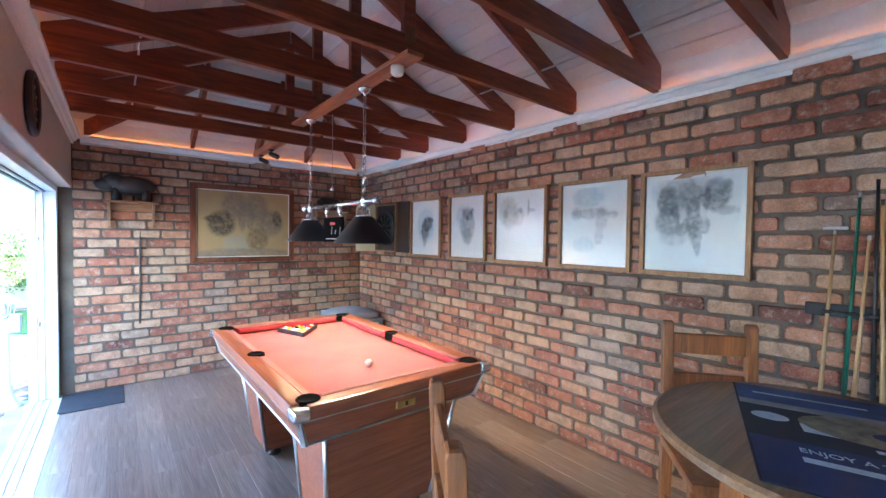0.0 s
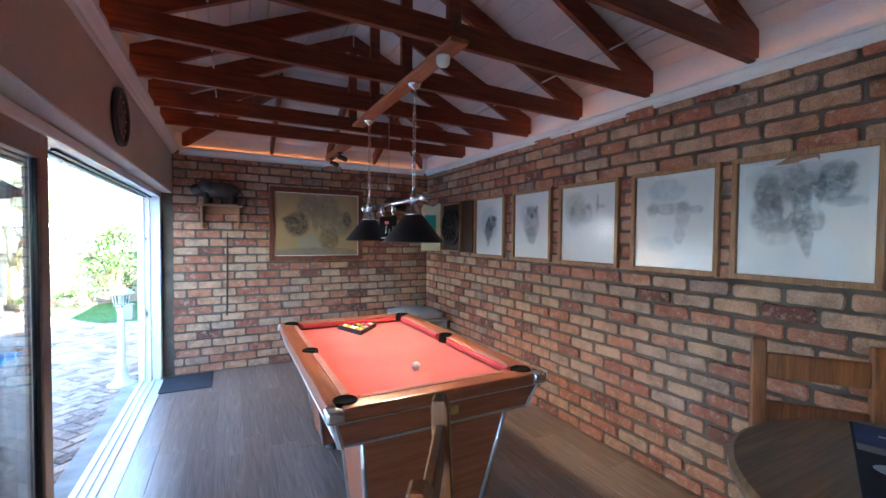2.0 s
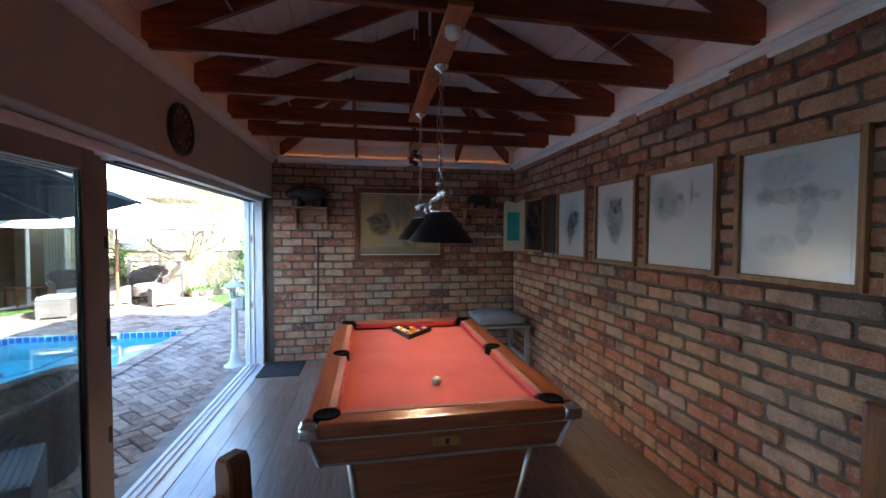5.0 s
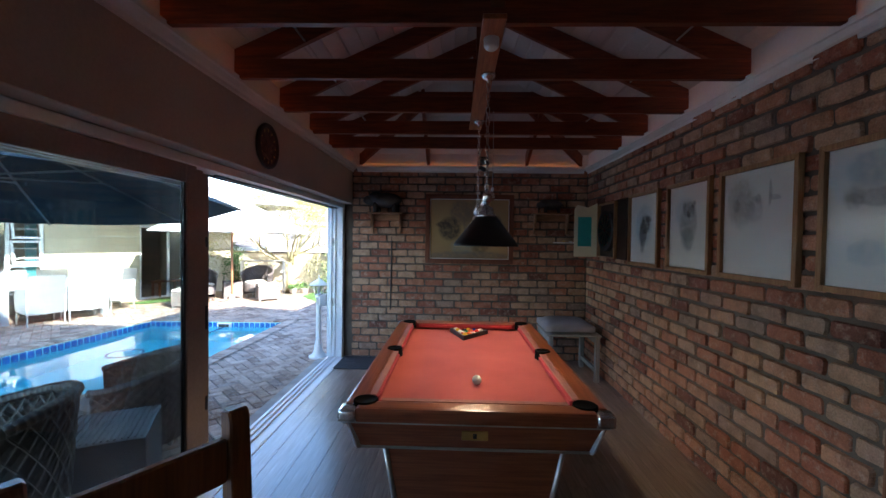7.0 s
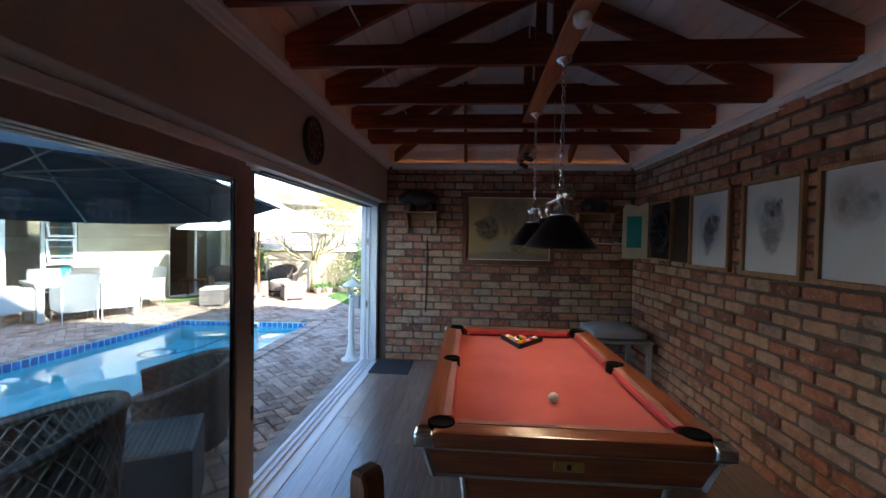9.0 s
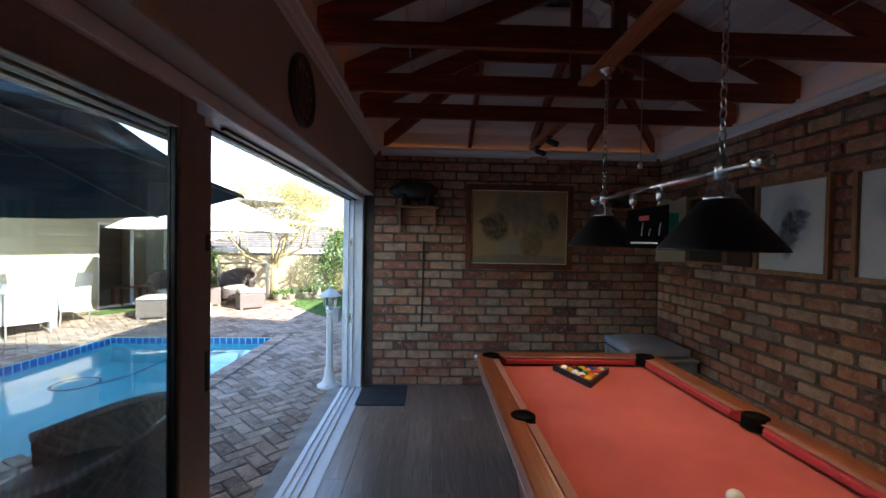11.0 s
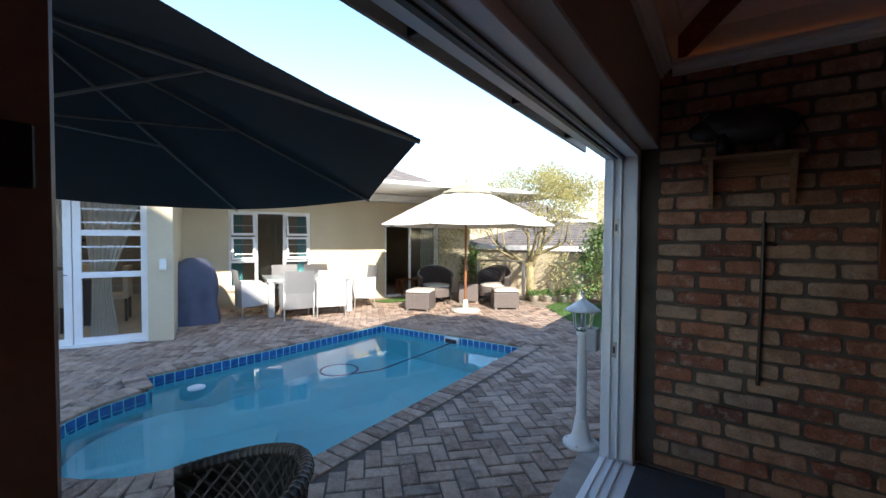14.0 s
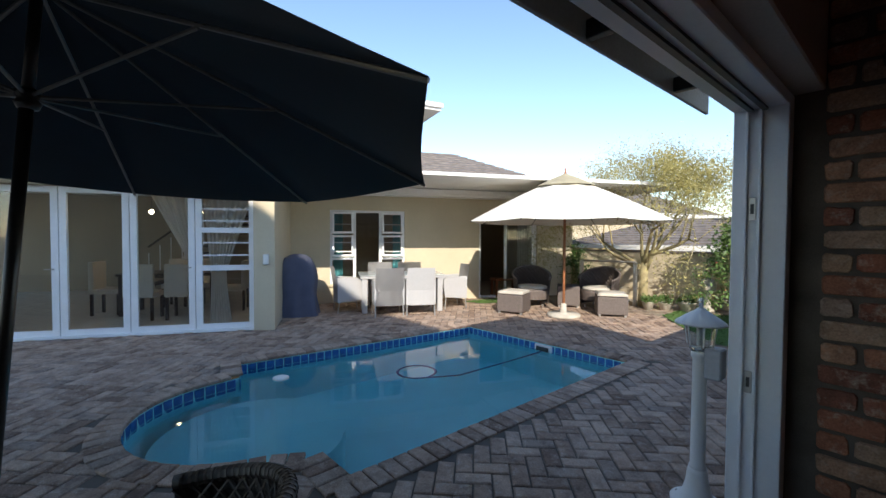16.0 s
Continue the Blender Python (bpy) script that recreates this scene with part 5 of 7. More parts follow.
_green, _red, _ash, _dark = speckled("green_stain", (0.015, 0.12, 0.07), 0.35, 0.15, 8, 90, 0), speckled("red_stain", (0.22, 0.02, 0.02), 0.35, 0.1, 8, 90, 0), wood("ash_shaft", (0.38, 0.22, 0.09), (0.58, 0.38, 0.18), 0.35, 2, 1.5), M_BLACK
for y, ln, z1, ms, r in ((0.52, -0.06, 1.62, (_ash, _ash, M_STEEL), True), (0.442, -0.05, 1.79, (_green, _green, M_STEEL), False), (0.405, -0.06, 1.59, (_ash, _ash, M_STEEL), False), (0.364, 0.02, 1.84, (_dark, _dark, M_BLACK), False),
                         (0.34, 0.05, 1.75, (_ash, _ash, M_BLACK), False), (0.286, 0.0, 1.88, (_red, M_STEEL, M_BLACK), False), (0.21, -0.03, 1.84, (_dark, _ash, M_BLACK), False)):
    cue(y, ln, z1, ms, r)


def dartboard():
    t = thing("dartboard_cabinet", "open dartboard cabinet in the brick corner", "dartboard", m=pose(XR - 0.014, 4.394, 1.372, 0, 0, -90))
    # own frame: x along the wall away from the corner is negative, z up, -y into the room
    M_YC = speckled("cream_paint", (0.62, 0.56, 0.38), 0.6, 0.06, 6, 80, 0.1)
    W, H = 0.50, 0.60
    part("back", box(-W, 0, -0.018, -0.002, 0, H, 0.002), M_DARKWOOD, t)
    for n, b in (("side", (-W, -W + 0.016, -0.056, -0.018, 0, H)), ("side", (-0.016, 0, -0.056, -0.018, 0, H)), ("base", (-W + 0.016, -0.016, -0.056, -0.018, 0, 0.016)), ("top", (-W + 0.016, -0.016, -0.056, -0.018, H - 0.016, H))):
        part(n, box(*b, 0.002), M_FRAME, t)
    cx, cz, R = -W / 2, H / 2, 0.225
    bd = part("board", moved(lathe([(0, 0.04), (R - 0.004, 0.04), (R, 0.036), (R, 0.0), (0, 0)], 40), Matrix.Translation((cx, -0.018, cz)) @ Matrix.Rotation(math.pi / 2, 4, "X")), M_BLACK, t, "black dartboard")
    cream = speckled("cream_sisal", (0.55, 0.48, 0.33), 0.9, 0.1, 30, 200, 0.3)
    red = speckled("red_sisal", (0.40, 0.03, 0.03), 0.9, 0.1, 30, 200, 0.3)
    grn = speckled("green_sisal", (0.02, 0.18, 0.07), 0.9, 0.1, 30, 200, 0.3)
    for k in range(20):
        a0, a1 = (k - 0.5) * math.pi / 10, (k + 0.5) * math.pi / 10
        for r0, r1, mt in ((0.018, 0.100, cream), (0.100, 0.110, red), (0.110, 0.162, cream), (0.162, 0.172, red)):
            if mt is cream and k % 2:
                continue
            if mt is red:
                mt = red if k % 2 == 0 else grn
            bm = bmesh.new()
            vs = [bm.verts.new((cx + r * math.sin(a), -0.0592, cz + r * math.cos(a))) for r, a in ((r0, a0), (r1, a0), (r1, a1), (r0, a1))]
            bm.faces.new(vs)
            bmesh.ops.solidify(bm, geom=bm.faces[:], thickness=0.0006)
            part("segment", bm, mt, bd)
    part("bull", moved(lathe([(0, 0.003), (0.016, 0.003), (0.016, 0)], 16), Matrix.Translation((cx, -0.0582, cz)) @ Matrix.Rotation(math.pi / 2, 4, "X")), red, bd, "red bull")
    # doors folded open: the far one into the corner, the near one towards the prints
    d = part("door", moved(prism([(0, 0), (0.25, 0), (0.25, H - 0.05), (0.22, H), (0.10, H - 0.03), (0, H + 0.02)], 1, -0.016, 0), Matrix.Translation((-W, -0.056, 0)) @ Matrix.Rotation(radians(-100), 4, "Z")), M_YC, t, "cream painted cabinet door")
    part("scoreboard", moved(box(0.06, 0.21, 0.0004, 0.0035, 0.12, 0.46, 0.001), Matrix.Translation((-W, -0.056, 0)) @ Matrix.Rotation(radians(-100), 4, "Z")), M_TEAL, d, "teal score panel")
    d2 = part("door", moved(box(0, 0.25, 0, 0.016, 0, H, 0.003), Matrix.Translation((0.003, -0.024, 0)) @ Matrix.Rotation(radians(-1.5), 4, "Z")), M_DARKWOOD, t, "dark wooden cabinet door")


dartboard()


def wall_shelf(x0, x1, z, label):
    t = thing("wall_shelf", label, "shelf", "bracket shelves on the end wall")
    part("board", box(x0, x1, YN - 0.19, YN - 0.014, z - 0.018, z, 0.003), M_SHELF, t)
    for x in (x0 + 0.03, x1 - 0.05):
        part("bracket", prism([(YN - 0.014, z - 0.02), (YN - 0.17, z - 0.02), (YN - 0.15, z - 0.07), (YN - 0.08, z - 0.17), (YN - 0.05, z - 0.26), (YN - 0.014, z - 0.27)], 0, x, x + 0.02, 0.002), M_SHELF, t)
    part("back_rail", box(x0 + 0.05, x1 - 0.05, YN - 0.03, YN - 0.014, z - 0.10, z - 0.02, 0.002), M_SHELF, t)


wall_shelf(0.285, 0.725, 1.885, "rough pine bracket shelf that carries a dark carving")
wall_shelf(2.37, 2.86, 1.90, "rough pine bracket shelf in the dark corner")


def carved_animal(name, cx, z, s, label):
    """A dark carved animal, kept to one plain mesh."""
    bm = bmesh.new()
    y = YN - 0.10
    ball((cx, y, z + 0.115 * s), 0.10 * s, bm, 3, (1.45, 0.62, 0.72))
    ball((cx - 0.155 * s, y, z + 0.115 * s), 0.055 * s, bm, 2, (1.25, 0.75, 0.85))
    ball((cx - 0.10 * s, y, z + 0.14 * s), 0.065 * s, bm, 2, (1.2, 0.8, 0.9))
    for dx, dy in ((-0.10, -0.03), (-0.08, 0.03), (0.08, -0.03), (0.10, 0.03)):
        tube([(cx + dx * s, y + dy, z), (cx + dx * s, y + dy, z + 0.09 * s)], 0.022 * s, 8, bm)
    tube([(cx + 0.14 * s, y, z + 0.13 * s), (cx + 0.165 * s, y, z + 0.07 * s)], 0.006, 6, bm)
    return tagged(link(name, bm, M_BRONZE, smooth=True), label, "ornament")


carved_animal("carved_ornament", 0.51, 1.885, 1.35, "dark carved four-legged ornament on the pine shelf")
carved_animal("carved_ornament", 2.62, 1.90, 0.9, "small dark carved ornament on the corner shelf")
stick = thing("walking_stick", "thin dark stick with a short crosspiece hung on the bricks", "stick")
part("shaft", tube([(0.572, YN - 0.024, 1.53), (0.570, YN - 0.024, 1.1), (0.564, YN - 0.024, 0.625)], 0.010, 8), M_DARKWOOD, stick)
part("crosspiece", tube([(0.52, YN - 0.024, 1.405), (0.573, YN - 0.026, 1.41), (0.63, YN - 0.024, 1.405)], 0.009, 8), M_DARKWOOD, stick)
part("hook", tube([(0.572, YN - 0.024, 1.53), (0.574, YN - 0.02, 1.58), (0.572, YN - 0.012, 1.59)], 0.004, 6), M_BLACK, stick)
tagged(link("small_shelf", box(2.66, 2.98, YN - 0.14, YN - 0.014, 1.522, 1.535, 0.002), M_WHITE), "thin white shelf under the corner shelf", "shelf")
for x, h, c in ((2.78, 0.022, M_BRASS), (2.86, 0.018, M_WHITE)):
    tagged(link("trinket", lathe([(0, 0), (0.018, 0), (0.02, h * 0.6), (0.012, h), (0, h)], 14, centre=(x, YN - 0.08, 1.536)), c, smooth=True), "tiny trinket on the thin white shelf", "trinket")


def wall_clock():
    t = thing("wall_clock", "round dark rustic wall clock with a mottled face", "clock", m=pose(XL + 0.001, 3.01, 2.19, 0, 90, 0))
    face = wash("clock_face", (0.16, 0.09, 0.075), [((0.05, 0.035, 0.03), 0.42, 0.6), ((0.36, 0.22, 0.17), 0.55, 0.75)], 12.0)
    part("rim", lathe([(0.128, 0.003), (0.155, 0.003), (0.160, 0.014), (0.155, 0.028), (0.138, 0.032), (0.128, 0.022)], 40), M_BRONZE, t, "", True)
    part("face", lathe([(0, 0.016), (0.13, 0.016), (0.13, 0.003), (0, 0.003)], 40), face, t, "mottled brown face")
    for k in range(12):
        a = k * math.pi / 6
        part("hour_mark", moved(box(-0.004, 0.004, 0.102, 0.122, 0.0162, 0.0185), Matrix.Rotation(a, 4, "Z")), M_BRASS, t)
    for a, l in ((0.6, 0.07), (2.4, 0.10)):
        part("hand", moved(box(-0.003, 0.003, -0.01, l, 0.019, 0.021), Matrix.Rotation(a, 4, "Z")), M_BLACK, t)


wall_clock()
mat_t = thing("door_mat", "dark blue-grey rubber door mat by the sliding door", "mat")
part("mat_body", box(-0.03, 0.43, 4.885, 5.40, 0.0005, 0.012, 0.004), M_RUBBER, mat_t)
for k in range(14):
    part("rib", box(-0.015, 0.415, 4.91 + 0.034 * k, 4.922 + 0.034 * k, 0.0122, 0.0145), M_RUBBER, mat_t)


def bench():
    t = thing("bench", "small grey-painted wooden bench in the brick corner", "bench")
    x0, x1, y0, y1, z = 2.42, 3.02, 4.62, 5.22, 0.52
    for x in (x0 + 0.02, x1 - 0.07):
        for y in (y0, y1 - 0.05):
            part("leg", box(x, x + 0.05, y, y + 0.05, 0, z - 0.02, 0.004), M_GREYWOOD, t)
        part("side_stretcher", box(x + 0.01, x + 0.04, y0 + 0.05, y1 - 0.05, 0.10, 0.15, 0.003), M_GREYWOOD, t)
        part("side_rail", box(x + 0.01, x + 0.04, y0 + 0.05, y1 - 0.05, z - 0.10, z - 0.02, 0.003), M_GREYWOOD, t)
    for k in range(5):
        ya = y0 + k * 0.12
        part("slat", box(x0, x1, ya, ya + 0.11, z - 0.02, z, 0.004), M_GREYWOOD, t)


bench()


def cushion_mesh(x0, x1, y0, y1, z0, z1, puff=0.02):
    bm = box(x0, x1, y0, y1, z0, z1)
    bmesh.ops.subdivide_edges(bm, edges=bm.edges[:], cuts=5, use_grid_fill=True)
    cx, cy, cz = (x0 + x1) / 2, (y0 + y1) / 2, (z0 + z1) / 2
    for v in bm.verts:
        u, w = (v.co.x - cx) / (x1 - x0) * 2, (v.co.y - cy) / (y1 - y0) * 2
        k = (1 - u ** 4) * (1 - w ** 4)
        v.co.z = cz + (v.co.z - cz) * (0.55 + 0.45 * math.sqrt(max(k, 0))) + (puff * k if v.co.z > cz else 0)
        v.co.z = max(v.co.z, z0 + 0.001)
    return bm


seat_pad = thing("seat_cushion", "plump grey cloth cushion on the painted bench", "cushion")
part("pad", cushion_mesh(2.42, 2.96, 4.66, 5.20, 0.521, 0.63, 0.02), M_GREY_CUSHION, seat_pad, "", True)
part("piping", tube([(2.425, 4.665, 0.572), (2.955, 4.665, 0.572), (2.955, 5.195, 0.572), (2.425, 5.195, 0.572), (2.425, 4.665, 0.572)], 0.006, 6), M_GREY_CUSHION, seat_pad)


# ---- outdoors ----
def eaves():
    x0 = XL - 0.58
    tagged(link("fascia_board", box(x0 - 0.02, x0, YS - 0.4, YN + 0.5, 2.12, 2.40, 0.003), speckled("weathered_fascia", (0.32, 0.29, 0.26), 0.7, 0.1, 4, 60, 0.1)), "grey-brown fascia board under the roof edge", "fascia", kind="structure")
    tagged(link("eave_soffit", box(x0, XL - 0.241, YS - 0.4, YN + 0.5, 2.37, 2.385), M_PLASTER), "beige eaves soffit", "soffit", kind="structure")
    g = thing("roof_gutter", "dark half-round gutter along the roof edge", "gutter")
    pts = [(x0 - 0.02 - 0.05 + 0.05 * math.cos(a), 2.36 + 0.05 * math.sin(a)) for a in [math.pi + math.pi * i / 8 for i in range(9)]]
    pts += [(x0 - 0.07 + 0.044 * math.cos(a), 2.36 + 0.044 * math.sin(a)) for a in [2 * math.pi - math.pi * i / 8 for i in range(9)]]
    part("channel", prism(pts, 1, YS - 0.4, YN + 0.52), M_ALU_B, g)
    for k in range(7):
        part("bracket", box(x0 - 0.02 + 0.0201, x0 + 0.10, 0.3 + 0.85 * k, 0.34 + 0.85 * k, 2.125, 2.20, 0.004), M_BLACK, g, "dark rafter bracket")


eaves()
structure("threshold_strip", box(-0.40, XL - 0.305, DOOR_Y0, YN + 0.2, GZ - 0.08, GZ + 0.012, 0.004), speckled("grey_concrete", (0.34, 0.31, 0.28), 0.9, 0.2, 6, 90, 0.3), "narrow concrete strip along the door sill", "paving")
# low wall out of view, added for the shadow edge on the patio
structure("wall_garden_side", box(-0.13, 0.06, YN + 0.23, 12.6, GZ - 0.1, 1.25), M_PLASTER, "unseen plain wall added to shade the patio", "wall")
# tall block out of view, added to shade pool and folding doors
structure("wall_upper_storey", box(XL - 0.3, 12.0, -9.0, YS - 0.55, GZ - 0.1, 8.0), M_HOUSE, "unseen plain block added to shade the pool side", "wall")


def bollard_lamp():
    t = thing("bollard_lamp", "white garden bollard lamp with a pointed hood", "garden lamp", m=pose(-0.425, 5.553, GZ))
    part("base", lathe([(0, 0), (0.125, 0), (0.128, 0.018), (0.10, 0.03), (0.072, 0.06), (0.055, 0.12), (0.048, 0.18), (0.043, 0.20), (0, 0.20)], 28), M_WHITE, t, "", True)
    part("post", lathe([(0.04, 0.198), (0.042, 0.21), (0.036, 0.22), (0.033, 0.79), (0.042, 0.80), (0.042, 0.82), (0.03, 0.83), (0, 0.83)], 20), M_WHITE, t, "", True)
    for a in range(4):
        part("bolt", moved(lathe([(0, 0.025), (0.008, 0.025), (0.008, 0), (0, 0)], 8), Matrix.Rotation(a * math.pi / 2, 4, "Z") @ Matrix.Translation((0.1, 0, 0.008))), M_STEEL, t)
    head = part("lantern", lathe([(0.03, 0.82), (0.055, 0.835), (0.062, 0.86), (0.078, 0.98), (0.075, 0.985), (0.058, 0.865), (0.03, 0.84)], 6), M_GLASS, t, "six-sided glass lantern")
    head.visible_shadow = False
    for k in range(6):
        a = k * math.pi / 3
        part("lantern_bar", tube([(0.060 * math.cos(a), 0.060 * math.sin(a), 0.86), (0.079 * math.cos(a), 0.079 * math.sin(a), 0.985)], 0.004, 6), M_WHITE, t)
    part("lamp_tube", lathe([(0, 0.86), (0.016, 0.86), (0.018, 0.95), (0, 0.96)], 12), M_WHITE, t, "pale lamp tube", True)
    part("hood", lathe([(0, 1.095), (0.012, 1.085), (0.008, 1.065), (0.025, 1.05), (0.07, 1.02), (0.118, 0.985), (0.122, 0.975), (0.07, 1.0), (0, 1.01)], 24), M_WHITE, t, "pointed white hood", True)
    part("finial", ball((0, 0, 1.10), 0.013), M_WHITE, t, "", True)
    part("socket_box", box(0.03, 0.11, -0.045, 0.045, 0.70, 0.86, 0.008), speckled("grey_plastic", (0.42, 0.42, 0.43), 0.5, 0.05, 6, 60, 0), t, "grey weatherproof socket box")


bollard_lamp()


def umbrella(name, label, c, rim_z, apex_z, radius, first_angle, canvas, pole_mat, tilt, tilt_to, group="", n=8, runner=0.13, lean=(0.0, 0.0), vent_mat=None):
    t = thing(name, label, "umbrella", group, pose(c[0], c[1], GZ))
    rz, az = rim_z - GZ, apex_z - GZ
    pivot = Vector((0, 0, rz + runner))
    tm = Matrix.Translation(pivot) @ Matrix.Rotation(-tilt, 4, Vector((-math.sin(tilt_to), math.cos(tilt_to), 0)).normalized()) @ Matrix.Translation(-pivot)
    bm = bmesh.new()
    nseg = 6
    spoke = [first_angle + 2 * math.pi * k / n for k in range(n)]
    grid = []
    for j in range(7):
        f = j / 6
        row = []
        for k in range(n):
            for s in range(nseg):
                u = s / nseg
                a0, a1 = spoke[k], spoke[k] + 2 * math.pi / n
                p0, p1 = Vector((math.cos(a0), math.sin(a0))), Vector((math.cos(a1), math.sin(a1)))
                sag = 1 - 0.012 * f * math.sin(math.pi * u)
                p = p0.lerp(p1, u) * radius * f * sag
                z = az + (rz - az) * f + 0.03 * math.sin(math.pi * f) - 0.02 * f * math.sin(math.pi * u)
                row.append(bm.verts.new((p.x, p.y, z)))
        grid.append(row)
    m = n * nseg
    for a, b in zip(grid, grid[1:]):
        for i in range(m):
            bm.faces.new((a[i], a[(i + 1) % m], b[(i + 1) % m], b[i]))
    bmesh.ops.remove_doubles(bm, verts=bm.verts, dist=1e-4)
    moved(bm, tm)
    canopy = part("canopy", bm, canvas, t, "", True)
    vent = lathe([(0.0, 0.045), (radius * 0.16, 0.16 * (rz - az) + 0.055), (radius * 0.30, 0.30 * (rz - az) + 0.055), (radius * 0.305, 0.30 * (rz - az) + 0.045)], n * 2, centre=(0, 0, az), start=first_angle)
    part("vent", moved(vent, tm), vent_mat or canvas, canopy, "faded vent cap" if vent_mat else "")
    part("finial", moved(lathe([(0, 0.06), (0.014, 0.05), (0.018, 0.03), (0.01, 0.01), (0.016, 0.0), (0, 0)], 12, centre=(0, 0, az + 0.08)), tm), pole_mat, t, "", True)
    for a in spoke:
        e = Vector((radius * math.cos(a), radius * math.sin(a), rz - 0.012))
        top = Vector((0.02 * math.cos(a), 0.02 * math.sin(a), az - 0.02))
        rib = part("rib", moved(tube([top, e], 0.009, 6), tm), M_RIB, t)
        mid = top.lerp(e, 0.52) - Vector((0, 0, 0.008))
        part("strut", moved(tube([(0.025 * math.cos(a), 0.025 * math.sin(a), rz + runner), mid], 0.008, 6), tm), M_RIB, rib)
    part("hub", lathe([(0, -0.06), (0.035, -0.055), (0.045, -0.03), (0.034, -0.015), (0.045, 0.0), (0.045, 0.02), (0.03, 0.03), (0, 0.03)], 18, centre=(0, 0, rz + runner)), pole_mat, t, "ribbed runner hub", True)
    part("pole", tube([(lean[0], lean[1], 0.05), (0, 0, rz + runner)], 0.024, 14), pole_mat, t, "", True)
    part("pole_top", moved(tube([(0, 0, rz + runner), (0, 0, az + 0.08)], 0.022, 14), tm), pole_mat, t, "", True)
    return t


M_RIB = speckled("grey_bronze_rib", (0.22, 0.20, 0.17), 0.4, 0.1, 6, 80, 0.03, 0.3)
M_POLE_D = speckled("dark_bronze_pole", (0.07, 0.062, 0.055), 0.35, 0.15, 6, 80, 0.03, 0.6)
M_POLE_W = wood("reddish_pole", (0.28, 0.10, 0.04), (0.45, 0.20, 0.09), 0.45, 2, 1.0)
dark = umbrella("garden_umbrella", "large dark blue-grey garden umbrella, open and tilted", (-2.13, 2.905), 1.812, 2.44, 1.82, radians(30), M_CANVAS_D, M_POLE_D, radians(4.9), radians(-65), lean=(-0.01, -0.16), runner=0.14)
part("base", lathe([(0, 0), (0.30, 0), (0.31, 0.03), (0.27, 0.06), (0.06, 0.09), (0.05, 0.30), (0, 0.30)], 28, centre=(-0.01, -0.155, 0)), M_STONE, dark, "round concrete base", True)
white = umbrella("garden_umbrella", "white canvas garden umbrella with a red-brown pole", (-3.87, 9.59), 1.66, 2.50, 1.75, radians(12), M_CANVAS_W, M_POLE_W, 0.0, 0.0, vent_mat=speckled("faded_olive_canvas", (0.42, 0.37, 0.25), 0.9, 0.12, 6, 200, 0.3))
part("base", lathe([(0, 0), (0.29, 0), (0.30, 0.03), (0.28, 0.06), (0.06, 0.075), (0.05, 0.22), (0.035, 0.24), (0, 0.24)], 28), M_STONE, white, "pale round concrete base", True)


